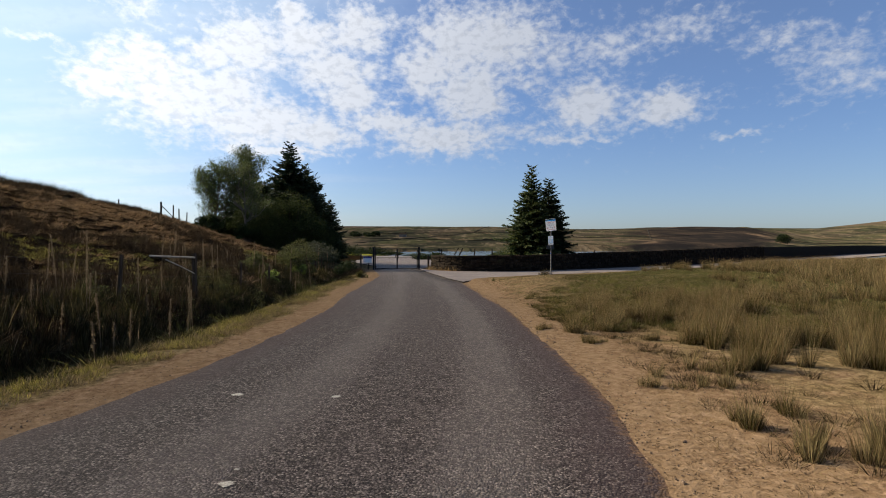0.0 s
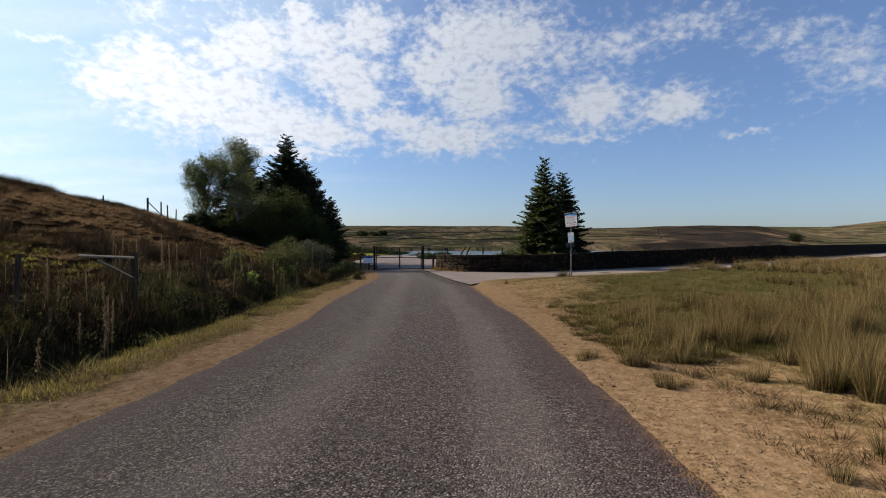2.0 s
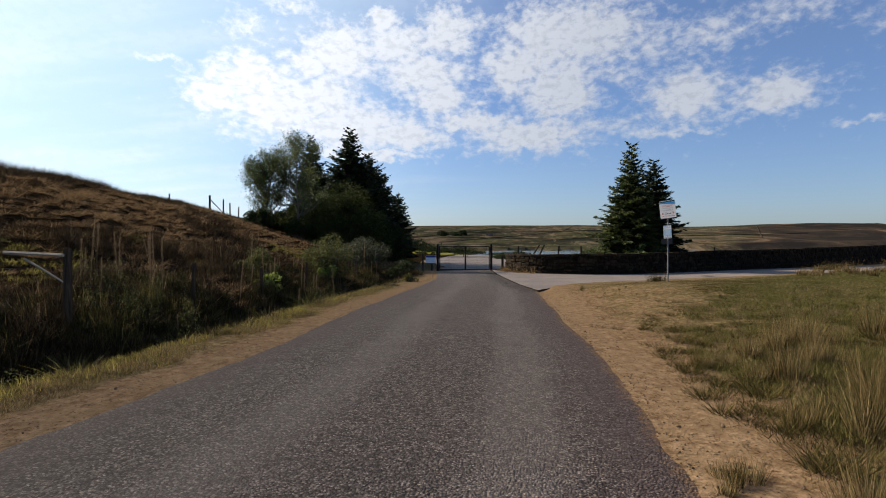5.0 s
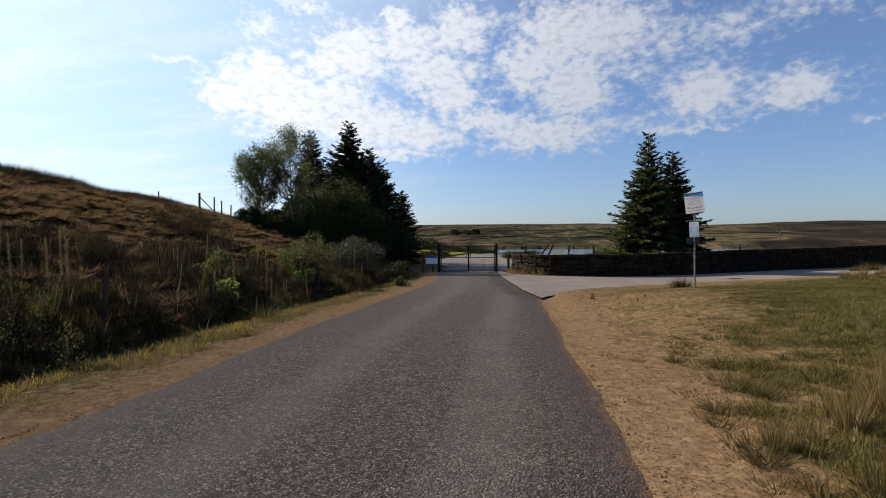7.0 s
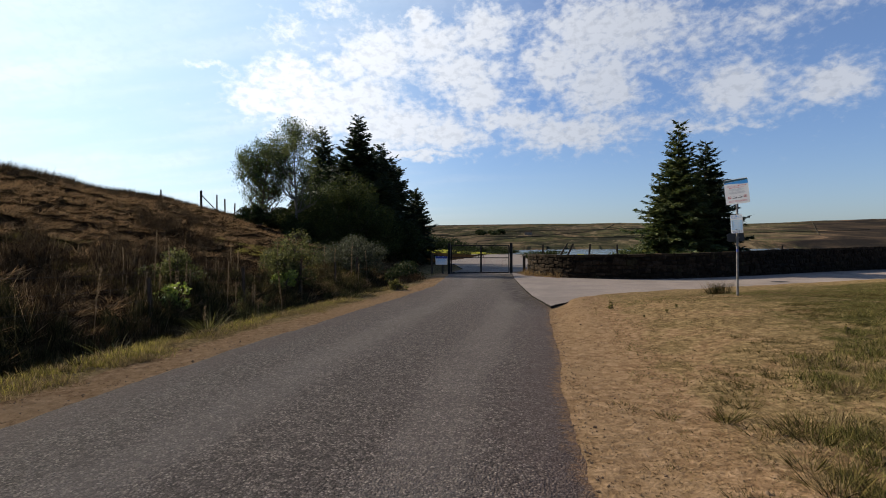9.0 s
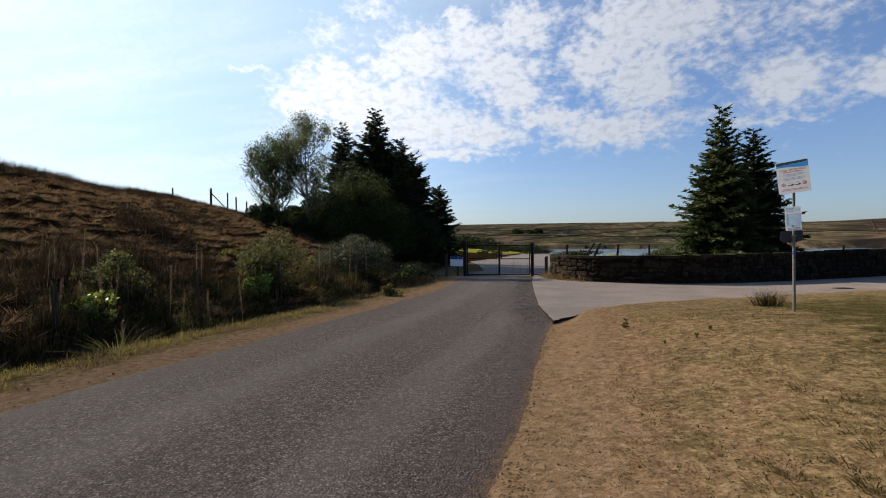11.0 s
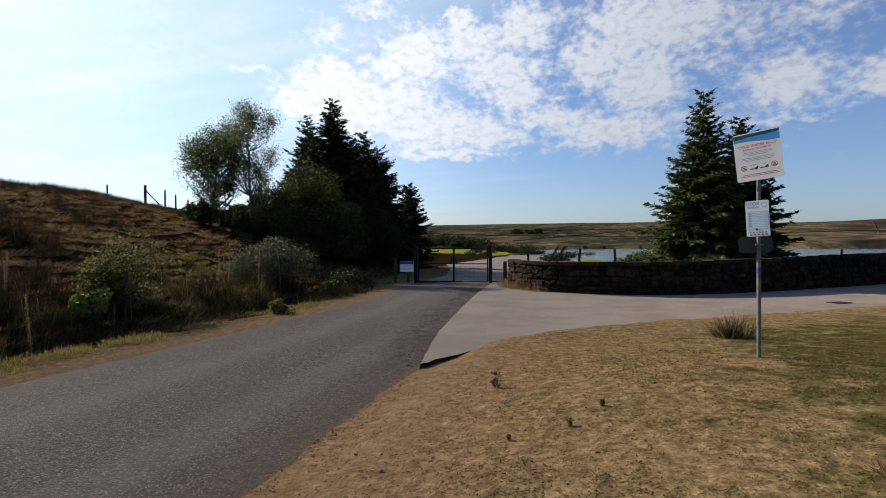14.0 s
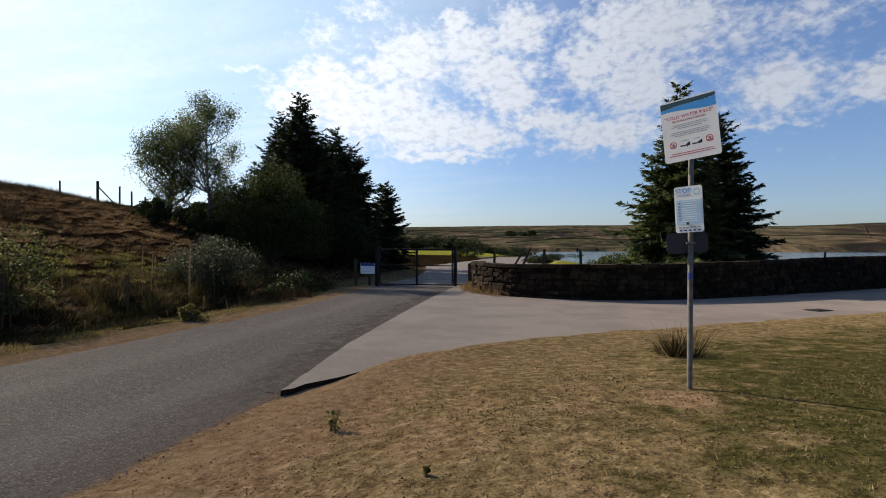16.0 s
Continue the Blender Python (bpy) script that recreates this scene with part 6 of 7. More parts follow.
def left_verge():
    """Between lane and bank: trodden sand, a lumpy mat of grass, then the dark ditch."""
    rng = np.random.default_rng(24)
    green, dark, olive, brown = Heap(), Heap(), Heap(), Heap()
    n = 6400
    y = rng.uniform(3.0, 40, n)
    off = 0.55 + rng.gamma(2.7, 0.32, n)
    inner = 0.34 + 0.70 * vnoise(y, y * 0, 0.55, 62, 3) + 0.40 * step(y, 24, 33)
    keep = (off < 2.6) & (off > inner) & (vnoise(off, y, 1.7, 61, 2) > 0.49 - 0.1 * step(off, 0.8, 1.5))
    y, off, inner = y[keep], off[keep], inner[keep]
    x = road_left(y) - off
    Z = land(x, y)
    for i in range(len(x)):
        fresh = float(step(off[i] - inner[i], 0.05, 0.6))
        heap = green if rng.random() < 0.08 + 0.40 * fresh else brown
        R = rng.uniform(0.07, 0.24)
        dome(heap, rng, x[i], y[i], Z[i], R, R * rng.uniform(0.25, 0.70) * (0.6 + 0.6 * fresh), 62 if y[i] < 26 else 34, 0.045 + 0.05 * fresh * rng.random(), 0.0042, 0.45)
    # stray tufts out on the sand
    for _ in range(260):
        ty = rng.uniform(4, 40)
        tx = float(road_left(ty)) - rng.uniform(0.15, 0.8)
        brown.tuft(rng, (tx, ty, ground_at(tx, ty)), 14, 0.07, rng.uniform(0.02, 0.06), 1.2, 0.004, curl=0.6, levels=1)
    tagged(brown.mesh("verge_mat", M_TURF), "brown matted dead grass at the edge of the lane", "grass", kind="stuff")
    tagged(green.mesh("verge_grass", M_VERGE), "lumpy yellow-green grass between lane and ditch", "grass", kind="stuff")
    # the ditch: rank clumps of rushes that stand close and leave dark hollows between them
    stalk, lit = Heap(), Heap()
    n = 2300
    y = rng.uniform(1, 41, n)
    off = 1.7 + 3.3 * rng.uniform(0, 1, n)
    edge = 1.80 + 0.75 * vnoise(y, y * 0, 0.45, 64, 3)
    keep = (vnoise(off, y, 0.7, 63, 3) > 0.36) & (off > edge)
    y, off, edge = y[keep], off[keep], edge[keep]
    kind = vnoise(off, y, 0.55, 66, 2)
    Z = land(road_left(y) - off, y)
    for i in range(len(y)):
        front = float(step(off[i] - edge[i], 0.0, 1.1))
        h = (0.24 + 0.46 * rng.random() ** 1.4) * (0.45 + 0.55 * front)
        q = kind[i] + rng.normal(0, 0.07)
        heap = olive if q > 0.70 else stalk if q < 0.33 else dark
        x = float(road_left(y[i])) - off[i]
        R = rng.uniform(0.14, 0.34)
        dome(heap, rng, x, y[i], Z[i], R, h * 0.72, 90 if y[i] < 24 else 60, 0.13 + 0.16 * h, 0.0070, 0.60)
        if rng.random() < 0.22:
            lit.tuft(rng, (x, y[i], Z[i]), 7, R, h * rng.uniform(1.1, 1.4), 0.25, 0.0032, curl=0.08, levels=2)
    for _ in range(60):
        cy, co = rng.uniform(5, 38), rng.uniform(1.4, 1.95)
        cx = float(road_left(cy)) - co
        dark.tuft(rng, (cx, cy, ground_at(cx, cy)), 150, 0.16, rng.uniform(0.18, 0.42), 0.8, 0.005, curl=0.35, levels=2)
    tagged(dark.mesh("ditch_rushes", M_DITCH), "green-brown rush clumps with the ditch shade in their dark colour", "grass", kind="stuff")
    tagged(olive.mesh("ditch_grass", M_RUSH_GREEN), "olive green clumps of rank grass in the ditch", "grass", kind="stuff")
    tagged(stalk.mesh("ditch_stalks", M_STALK), "brown dead stalks standing in the ditch", "undergrowth", kind="stuff")
    tagged(lit.mesh("ditch_blades", M_RUSH), "pale long grass blades rising out of the ditch", "grass", kind="stuff")
    # leafy undergrowth
    herb = Heap()
    n = 420
    y = rng.uniform(11, 42, n)
    x = road_left(y) - rng.uniform(2.0, 5.8, n)
    keep = vnoise(x, y, 0.5, 67, 2) > 0.64
    x, y = x[keep], y[keep]
    Z = land(x, y)
    for i in range(len(x)):
        k = int(rng.integers(60, 170))
        r, h = rng.uniform(0.15, 0.42), rng.uniform(0.4, 1.15)
        f = rng.uniform(0.1, 1.0, k)
        c = np.stack([x[i] + rng.normal(0, r * 0.6, k) * (1.2 - 0.7 * f), y[i] + rng.normal(0, r * 0.6, k) * (1.2 - 0.7 * f), Z[i] + h * f], 1)
        leaves(herb, rng, c, 0.026)
    tagged(herb.mesh("leafy_weeds", M_LEAF_WILLOW), "olive green leafy weeds standing in the ditch", "undergrowth", kind="stuff")


def mossy(x, y):
    """Sunlit mossy lawns among the scrub at the foot of the bank."""
    return np.exp(-((x + 11.0) / 2.0) ** 2 - ((y - 16.5) / 3.0) ** 2) + np.exp(-((x + 11.5) / 2.2) ** 2 - ((y - 34.5) / 4.0) ** 2)


def bank_grass():
    rng = np.random.default_rng(25)
    brown, thatch, moss = Heap(), Heap(), Heap()
    # tussocks shoulder to shoulder, each a drooping mop of bleached grass over a skirt darkened as shade
    gx, gy = np.meshgrid(np.arange(-23.0, -6.0, 0.50), np.arange(0, 60, 0.54))
    x, y = gx.ravel() + rng.uniform(-0.26, 0.26, gx.size), gy.ravel() + rng.uniform(-0.26, 0.26, gx.size)
    foot = np.interp(y, (-60, 10, 30, 44, 60), (6.0, 6.0, 6.4, 8.0, 12.0))
    keep = (-x > foot + 0.6) & (vnoise(x, y, 0.8, 73, 2) > 0.16)
    x, y = x[keep], y[keep]
    Z = land(x, y)
    lawn = mossy(x, y)
    for i in range(len(x)):
        if lawn[i] > 0.35 and rng.random() < 0.85:
            R = rng.uniform(0.18, 0.38)
            dome(moss, rng, x[i], y[i], Z[i] - 0.02, R, R * 0.42, 130, 0.09, 0.006, 0.4)
            continue
        r, h = rng.uniform(0.14, 0.25), rng.uniform(0.22, 0.42)
        k = 150 if y[i] < 34 else 115
        brown.tuft(rng, (x[i], y[i], Z[i] - 0.03), k, r, h, 0.95, 0.0100, curl=0.55, levels=1)
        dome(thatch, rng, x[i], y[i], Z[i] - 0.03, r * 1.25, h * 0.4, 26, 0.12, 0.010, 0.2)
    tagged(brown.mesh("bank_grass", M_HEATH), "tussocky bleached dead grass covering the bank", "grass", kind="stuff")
    tagged(thatch.mesh("bank_thatch", M_BRACKEN), "thatch coloured dark for the shade between the bank tussocks", "grass", kind="stuff")
    tagged(moss.mesh("bank_moss", M_VERGE), "yellow-green mossy lawn among the scrub of the bank", "grass", kind="stuff")
    # the fringe on the crest
    n = 3600
    y = rng.uniform(2, 58, n)
    x = -22.0 - 3.4 * rng.uniform(0, 1, n)
    Z = land(x, y)
    fringe = Heap()
    for i in range(n):
        fringe.tuft(rng, (x[i], y[i], Z[i]), 26, 0.20, rng.uniform(0.45, 0.85) * float(np.interp(y[i], (24, 42), (1.0, 0.5))), 0.35, 0.008, curl=0.15, levels=1)
    tagged(fringe.mesh("crest_fringe", M_BRACKEN), "dark brown rush fringe along the crest of the bank", "grass", kind="stuff")
    # green grass between the shrubs at the foot of the bank
    lush = Heap()
    n = 2600
    y = rng.uniform(18, 43, n)
    x = -6.2 - 6.5 * rng.uniform(0, 1, n)
    keep = vnoise(x, y, 0.35, 72, 3) > 0.50
    x, y = x[keep], y[keep]
    Z = land(x, y)
    for i in range(len(x)):
        lush.tuft(rng, (x[i], y[i], Z[i]), 34, rng.uniform(0.1, 0.25), rng.uniform(0.15, 0.4), 0.8, 0.009, curl=0.4, levels=1)
    tagged(lush.mesh("bank_foot_grass", M_RUSH_GREEN), "olive green grass between the shrubs at the bank foot", "grass", kind="stuff")
    # dead bracken and scrub on the lower slope: soft dark mounds in uneven drifts, thin stalks above them
    scrub, russet, tall = Heap(), Heap(), Heap()
    n = 2300
    y = rng.uniform(1, 38, n)
    x = -5.8 - 14.0 * rng.uniform(0, 1, n) ** 1.1
    drift = vnoise(x, y, 0.30, 71, 3)
    reach = np.interp(y, (2, 12, 20, 27, 31, 36), (19.5, 18.0, 15.0, 11.5, 9.0, 6.8))
    keep = (drift > 0.36 + 0.30 * step(-x, reach - 3, reach + 1)) & (mossy(x, y) < 0.4)
    x, y, drift = x[keep], y[keep], drift[keep]
    Z = land(x, y)
    for i in range(len(x)):
        R = rng.uniform(0.22, 0.55)
        H = ((0.25 + 0.75 * rng.random() ** 1.5) * float(step(drift[i], 0.30, 0.62)) + 0.15) * float(np.interp(-x[i], (5.8, 8.0, 10.5, 13.0, 16.0), (0.45, 0.60, 1.0, 0.8, 0.45)))
        heap = russet if rng.random() < 0.38 else scrub
        dome(heap, rng, x[i], y[i], Z[i] - 0.05, R, H, int(150 + 260 * R), 0.14 + 0.12 * H, 0.0065, 0.5)
        if rng.random() < 0.30:
            tall.tuft(rng, (x[i], y[i], Z[i]), 6, 0.3, H + rng.uniform(0.2, 0.5), 0.22, 0.0045, curl=0.08, levels=1)
    tagged(scrub.mesh("dead_bracken", M_BRACKEN), "dark brown dead bracken in drifts on the lower bank", "undergrowth", kind="stuff")
    tagged(russet.mesh("dead_stalks", M_STALK), "russet dead stalks crowding the lower bank", "undergrowth", kind="stuff")
    tagged(tall.mesh("seeding_grass", M_STEM), "tall pale seeding grass on the lower bank", "grass", kind="stuff")


def dead_stem(name, x, y, h, seed, label, group):
    """A dry dock or foxglove spike: a stem with a knobbly seed head."""
    rng = np.random.default_rng(seed)
    z = ground_at(x, y)
    t = thing(name, (x, y, z), label, "weed", group)
    bm = bmesh.new()
    lx, ly = rng.normal(0, 0.05, 2) * h
    limb(bm, [Vector((0, 0, -0.05)), Vector((lx * 0.4, ly * 0.4, h * 0.5)), Vector((lx, ly, h))], 0.011, 0.005, 5)
    part("stem", bm, M_STEM, t)
    heap = Heap()
    k = int(190 * h)
    f = 0.35 + 0.65 * rng.uniform(0, 1, k) ** 0.8
    c = np.stack([lx * f + rng.normal(0, 0.020, k) * (1.25 - 0.8 * f), ly * f + rng.normal(0, 0.020, k) * (1.25 - 0.8 * f), h * f], 1)
    leaves(heap, rng, c, 0.020)
    tagged(heap.mesh("seed_head", M_STEM, t), kind="stuff")
    return t


meadow()
middling()
turf()
left_verge()
bank_grass()
rnd = random.Random(31)
nests = [(rnd.uniform(6, 36), rnd.uniform(2.4, 5.4)) for _ in range(22)]
for i in range(84):
    cy, co = rnd.choice(nests)
    y = cy + rnd.gauss(0, 0.55) if i % 4 else rnd.uniform(6, 36)
    x = float(road_left(y)) - max(1.7, co + rnd.gauss(0, 0.45))
    dead_stem("dead_dock", x, y, 0.55 + 1.1 * rnd.random() ** 1.6, 300 + i, "dry brown seeding weed spike standing in the ditch", "dead weed spikes")

# shrubs at the foot of the bank
bush("bramble_bush", -9.0, 36.2, (2.3, 1.7, 1.95), 13, "sprawling bramble bush with pale glossy leaves near the gate", M_LEAF_GREY, 15000, 0.062, lobes=36)
bush("willow_bush", -8.0, 28.9, (1.5, 1.25, 1.95), 14, "green willow bush at the foot of the bank", M_LEAF_WILLOW, 7500, 0.065, lobes=22)
bush("bramble_bush", -6.9, 38.6, (1.3, 1.2, 1.1), 15, "low dark bramble beside the gate", M_LEAF_DARK, 4200, 0.085, lobes=18)
bush("willow_bush", -8.6, 24.0, (0.9, 0.8, 1.1), 16, "small green bush in the ditch", M_LEAF_WILLOW, 2600, 0.06, lobes=16)
bush("fern_clump", -7.6, 27.7, (0.55, 0.5, 0.75), 17, "bright yellow-green fern clump lit by the sun", M_LEAF_BRIGHT, 700, 0.10, lobes=8, category="fern")
bush("fern_clump", -7.3, 22.5, (0.5, 0.45, 0.8), 18, "bright green fern clump in the ditch", M_LEAF_BRIGHT, 500, 0.09, lobes=8, category="fern")
bush("weed_clump", -4.75, 30.8, (0.38, 0.34, 0.42), 19, "small leafy green weed on the verge edge", M_TURF_GREEN, 700, 0.07, lobes=9, category="weed")


def rush_clump(x, y, h, seed, label):
    rng = np.random.default_rng(seed)
    z = ground_at(x, y)
    t = thing("rush_clump", (x, y, z), label, "rushes")
    heap = Heap()
    for k in range(4):
        heap.tuft(rng, (rng.normal(0, 0.08), rng.normal(0, 0.08), 0), 140, 0.15, h * rng.uniform(0.65, 1.08), rng.uniform(0.4, 0.7), 0.0035, curl=rng.uniform(0.05, 0.2), levels=2)
    tagged(heap.mesh("foliage", M_DITCH, t), kind="stuff")
    heap = Heap()
    heap.tuft(rng, (0, 0, 0), 40, 0.26, h * 1.02, 0.7, 0.004, curl=0.1, levels=2)
    tagged(heap.mesh("dry_grass", M_STRAW, t), kind="stuff")


rush_clump(5.55, 28.9, 0.58, 41, "dark clump of rushes growing on the verge beside the sign")
def sedge(x, y, h, seed):
    """An arching clump of broad leaves."""
    rng = np.random.default_rng(seed)
    t = thing("sedge_clump", (x, y, ground_at(x, y)), "pale green clump of arching leaves in the ditch", "plant", "arching clumps in the ditch")
    heap = Heap()
    heap.tuft(rng, (0, 0, 0), 110, 0.16, h, 0.95, 0.009, curl=0.45, levels=3)
    tagged(heap.mesh("foliage", M_TURF_GREEN, t), kind="stuff")


for i, (x, y, h) in enumerate(((-5.75, 19.4, 0.75), (-5.6, 21.5, 0.8), (-5.9, 24.6, 0.65), (-5.3, 13.2, 0.6), (-5.2, 10.4, 0.55), (-6.0, 16.4, 0.7), (-5.5, 8.4, 0.6))):
    sedge(x, y, h, 500 + i)
for i, (x, y, h) in enumerate(((22.6, 50.4, 0.95), (21.4, 49.2, 0.75), (23.2, 50.9, 0.85), (22.1, 49.9, 0.9), (20.9, 48.6, 0.6), (23.9, 51.6, 0.7))):
    rush_clump(x, y, h, 42 + i, "dark rush clump at the edge of the side road")


def weed(x, y, h, seed):
    """A small thistle-like weed: a stem with whorls of leaves."""
    rng = np.random.default_rng(seed)
    t = thing("verge_weed", (x, y, ground_at(x, y)), "small dark leafy weed on the dry verge", "weed", "weeds on the verge")
    bm = bmesh.new()
    for k in range(4):
        a = rng.uniform(0, 6.28)
        d = Vector((math.cos(a) * 0.35, math.sin(a) * 0.35, 1)) * h
        limb(bm, [Vector((0, 0, -0.02)), d * 0.5, d * rng.uniform(0.75, 1.0)], 0.006, 0.003, 5)
    part("stalks", bm, M_STEM, t)
    heap = Heap()
    k = 60
    f = rng.uniform(0.1, 1, k)
    c = np.stack([rng.normal(0, 0.35 * h * 0.5, k), rng.normal(0, 0.35 * h * 0.5, k), f * h], 1)
    leaves(heap, rng, c, 0.16 * h + 0.012)
    heap.mesh("foliage", M_TURF_GREEN, t)


for i, (x, y, h) in enumerate(((2.36, 24.7, 0.17), (3.3, 23.25, 0.07), (2.85, 22.95, 0.05), (3.55, 23.7, 0.06), (5.2, 20.7, 0.10))):
    weed(x, y, h, 60 + i)


def pebbles():
    """Loose stones on the verges."""
    rng = np.random.default_rng(77)
    V, F = [], []
    tmpl = bmesh.new()
    bmesh.ops.create_icosphere(tmpl, subdivisions=1, radius=1)
    tv = np.array([v.co[:] for v in tmpl.verts])
    tf = [[v.index for v in f.verts] for f in tmpl.faces]
    tmpl.free()
    n = 2300
    right = rng.uniform(0, 1, n) < 0.72
    rimmed = rng.uniform(0, 1, n) < 0.45
    y = np.where(right, rng.uniform(2.5, 26, n), rng.uniform(4.5, 38, n))
    x = np.where(right, np.where(rimmed, road_right(y) + rng.normal(0.02, 0.10, n), road_right(y) + rng.gamma(1.5, 0.7, n)), road_left(y) - np.abs(rng.normal(0.1, 0.35, n)))
    Z = np.where(rimmed & right, np.maximum(land(x, y), base_level(y) + 0.006), land(x, y))
    m = 420
    fs = rng.uniform(0, 1, m) ** 1.3
    sx, sy = np.interp(fs, np.linspace(0, 1, len(SEAM)), [q[0] for q in SEAM]), np.interp(fs, np.linspace(0, 1, len(SEAM)), [q[1] for q in SEAM])
    x, y = np.concatenate([x, sx - np.abs(rng.normal(0, 0.16, m))]), np.concatenate([y, sy])
    u = (x[n:] - road_left(y[n:])) / (road_right(y[n:]) - road_left(y[n:]))
    Z = np.concatenate([Z, base_level(y[n:]) + 0.006 + 0.045 * (1 - (2 * u - 1) ** 2)])
    n += m
    for i in range(n):
        s = rng.uniform(0.004, 0.011) * (1.8 if rng.random() < 0.03 else 1)
        p = tv * s * rng.uniform(0.6, 1.2, 3) * (1 + rng.normal(0, 0.12, (len(tv), 1))) + (x[i], y[i], Z[i] + s * 0.3)
        F += [[j + len(V) for j in f] for f in tf]
        V += p.tolist()
    tagged(raw("loose_stones", V, F, M_PEBBLE), "small loose stones on the sandy verges", "stones", kind="stuff")


pebbles()


def wall_foot():
    """Fallen crumbs of stone and earth with dry weeds round the end of the wall."""
    rng = np.random.default_rng(88)
    weeds, V, F = Heap(), [], []
    tmpl = bmesh.new()
    bmesh.ops.create_icosphere(tmpl, subdivisions=1, radius=1)
    tv, tf = np.array([v.co[:] for v in tmpl.verts]), [[v.index for v in f.verts] for f in tmpl.faces]
    tmpl.free()
    for i in range(420):
        at, d = wall_at(4.6 * rng.random() ** 1.3)
        out = 0.02 + abs(rng.normal(0, 0.20))
        x, y = at[0] + d[1] * out, at[1] - d[0] * out
        z = base_level(y) + 0.068
        if i % 6 == 0:
            weeds.tuft(rng, (x, y, z), 16, 0.10, rng.uniform(0.10, 0.55), 0.45, 0.005, curl=0.2, levels=2)
        sz = rng.uniform(0.012, 0.05) * (1 - 0.5 * min(1, out / 0.5))
        p = tv * sz * rng.uniform(0.5, 1.3, 3) * (1 + rng.normal(0, 0.15, (len(tv), 1))) + (x, y, z + sz * 0.3)
        F += [[j + len(V) for j in f] for f in tf]
        V += p.tolist()
    tagged(raw("stone_crumbs", V, F, M_EARTH), "crumbs of earth and stone at the wall foot", "stones", kind="stuff")
    tagged(weeds.mesh("dry_weeds", M_STRAW), "dry straw-coloured weeds along the foot of the wall", "grass", kind="stuff")


wall_foot()


# ---------------------------------------------------------------- far things
def far_trees(name, spots, seed, label, mat, leaf=0.5, per=1400):
    rng = np.random.default_rng(seed)
    heap = Heap()
    for x, y, r, h in spots:
        z = ground_at(x, y)
        for k in range(9):
            c = np.array([x + rng.normal(0, r * 0.5), y + rng.normal(0, r * 0.4), z + h * rng.uniform(0.12, 0.72)])
            d = rng.normal(size=(per // 9, 3))
            d /= np.linalg.norm(d, axis=1)[:, None]
            pts = c + d * (np.array([r * 0.5, r * 0.5, h * 0.28]) * rng.uniform(0.4, 1.1, (len(d), 1)))
            pts = pts[pts[:, 2] > z - 0.5]
            leaves(heap, rng, pts, leaf)
    tagged(heap.mesh(name, mat), label, "trees", kind="stuff")


rnd = random.Random(5)
far_trees("far_hedge", [(-92 + 3.0 * i + rnd.uniform(-1, 1), 238 + rnd.uniform(-5, 5), rnd.uniform(4, 5.5), rnd.uniform(6, 7.5)) for i in range(22)], 1, "dark row of trees behind the far field", M_LEAF_DARK, 0.5)
far_trees("far_wood", [(-150 + 7 * i + rnd.uniform(-3, 3), 900 + rnd.uniform(-20, 20), rnd.uniform(6, 9), rnd.uniform(7, 12)) for i in range(6)], 2, "small dark wood on the far moorside", M_LEAF_DARK, 1.4)
far_trees("far_tree", [(400, 622, 9, 13)], 4, "single dark round tree on the far shore", M_LEAF_DARK, 1.1)
far_trees("far_shrubs", [(x, y, r, h) for x, y, r, h in ((-18.5, 110, 2.2, 1.6), (-2.2, 84, 2.2, 1.3), (-6, 118, 3, 1.4), (-12, 122, 3, 1.2))], 3, "low dark gorse bushes by the reservoir bank", M_LEAF_DARK, 0.16, 2600)


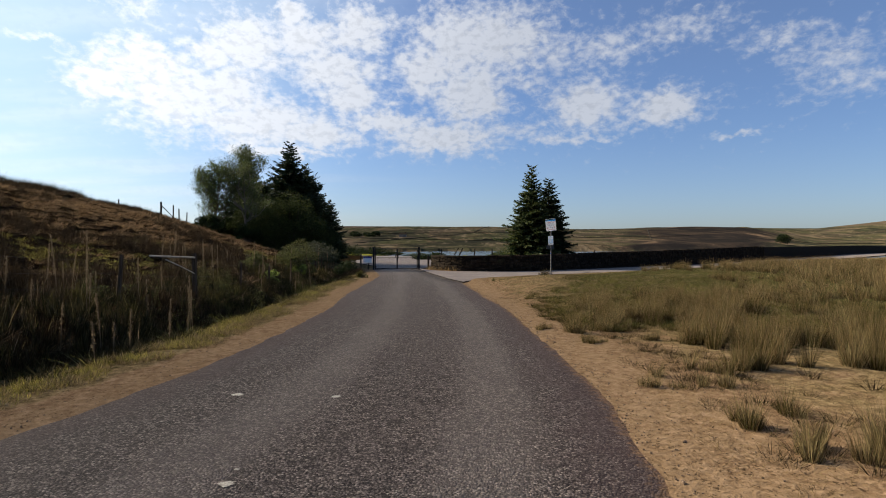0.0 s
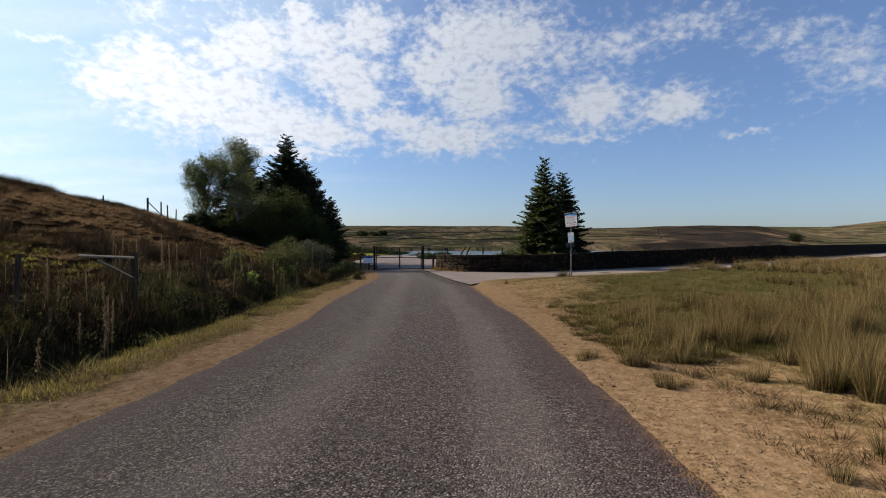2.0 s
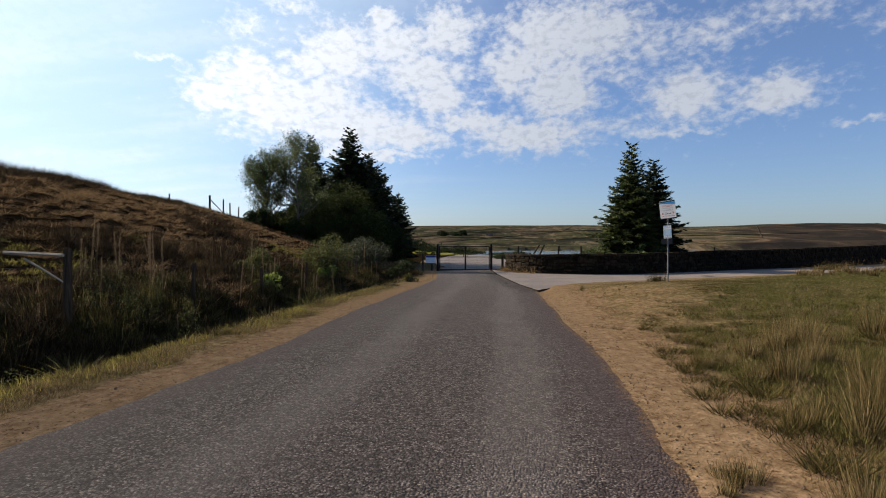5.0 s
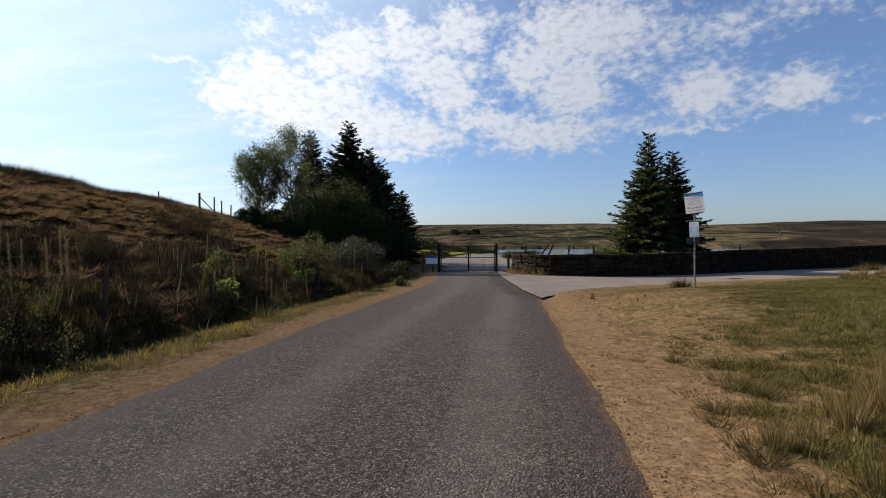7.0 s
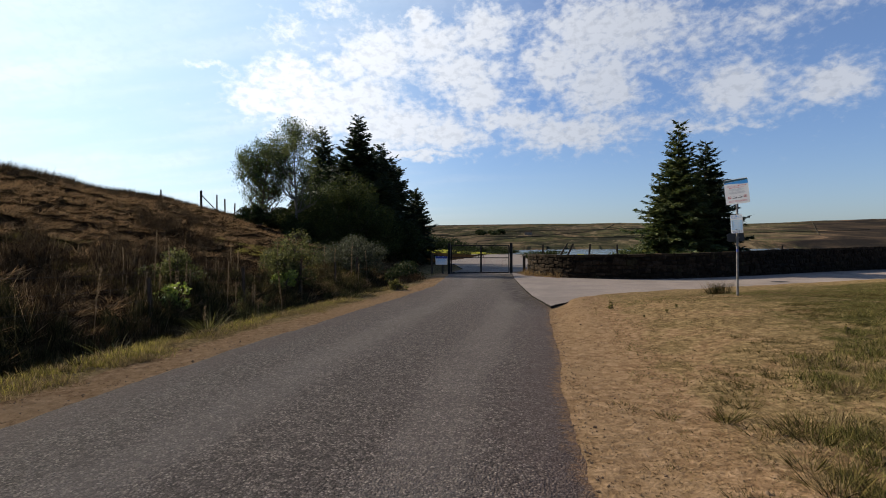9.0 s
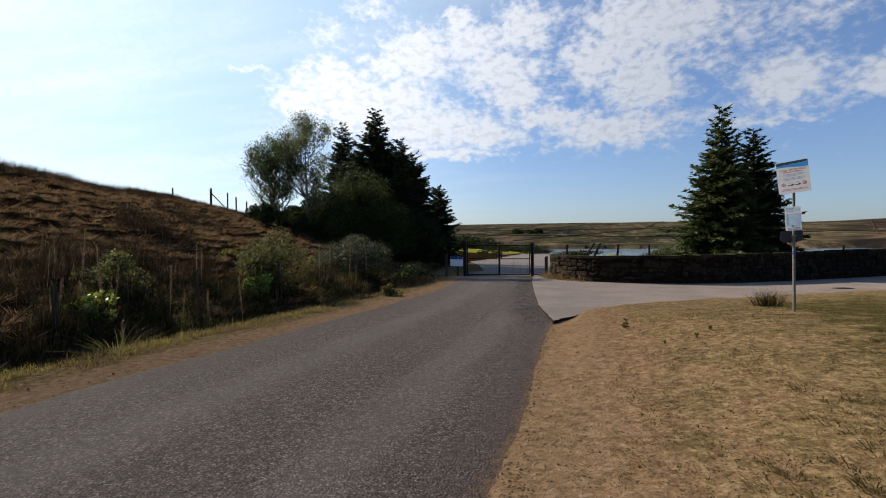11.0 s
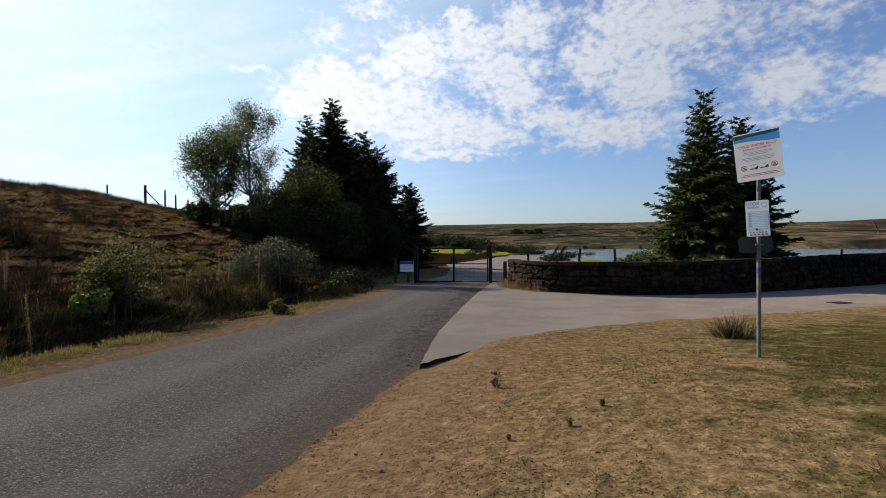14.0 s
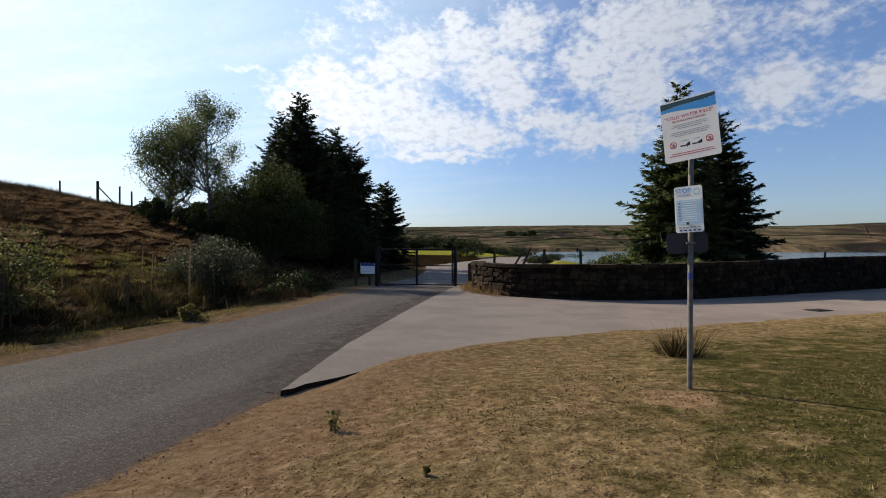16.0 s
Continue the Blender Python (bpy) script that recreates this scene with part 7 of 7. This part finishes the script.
def field_walls():
    """Dry stone field walls that climb the far moor."""
    V, F = [], []
    lines = (((-240, 640), (-60, 1250)), ((-330, 900), (120, 760)), ((-120, 700), (60, 1050), (130, 1500)), ((60, 800), (420, 900)), ((300, 760), (520, 1350)), ((500, 800), (900, 980)), ((-420, 1100), (-100, 1000), (260, 1120)), ((760, 760), (1100, 1300)))
    for line in lines:
        pts = dense(list(line), 14)
        for (x0, y0), (x1, y1) in zip(pts, pts[1:]):
            z0, z1 = float(land([x0], [y0])[0]), float(land([x1], [y1])[0])
            k = len(V)
            d = Vector((x1 - x0, y1 - y0)).normalized() * 0.4
            for x, y, z in ((x0, y0, z0), (x1, y1, z1)):
                V += [(x - d.y, y + d.x, z - 0.6), (x + d.y, y - d.x, z - 0.6), (x + d.y, y - d.x, z + 0.9), (x - d.y, y + d.x, z + 0.9)]
            F += [(k + 1, k + 5, k + 6, k + 2), (k + 2, k + 6, k + 7, k + 3), (k, k + 3, k + 7, k + 4)]
    tagged(raw("field_walls", V, F, M_FARWALL), "thin dark field walls crossing the distant moor", "walls", kind="stuff")


field_walls()


def farmhouse(x, y, seed):
    z = ground_at(x, y)
    h = thing("farmhouse", (x, y, z), "tiny pale stone farmhouse on the distant moor", "house")
    bm = bmesh.new()
    box(bm, (12, 7, 4.4), Matrix.Translation((0, 0, 2.2)))
    part("walls", bm, M_FARM, h)
    bm = bmesh.new()
    v = [bm.verts.new(p) for p in ((-6.3, -3.9, 4.4), (6.3, -3.9, 4.4), (6.3, 3.9, 4.4), (-6.3, 3.9, 4.4), (-6.3, 0, 7), (6.3, 0, 7))]
    for f in ((0, 1, 5, 4), (2, 3, 4, 5), (0, 4, 3), (1, 2, 5)):
        bm.faces.new([v[i] for i in f])
    part("roof", bm, M_STONE, h)
    bm = bmesh.new()
    box(bm, (0.9, 0.9, 1.8), Matrix.Translation((4.5, 0, 7.2)))
    part("chimney", bm, M_STONE, h)
    for wx in (-3, 3):
        bm = bmesh.new()
        box(bm, (1.0, 0.1, 1.2), Matrix.Translation((wx, -3.55, 2.6)))
        part("window", bm, M_SIGN_INK, h)


farmhouse(-68, 890, 1)


make_wall()
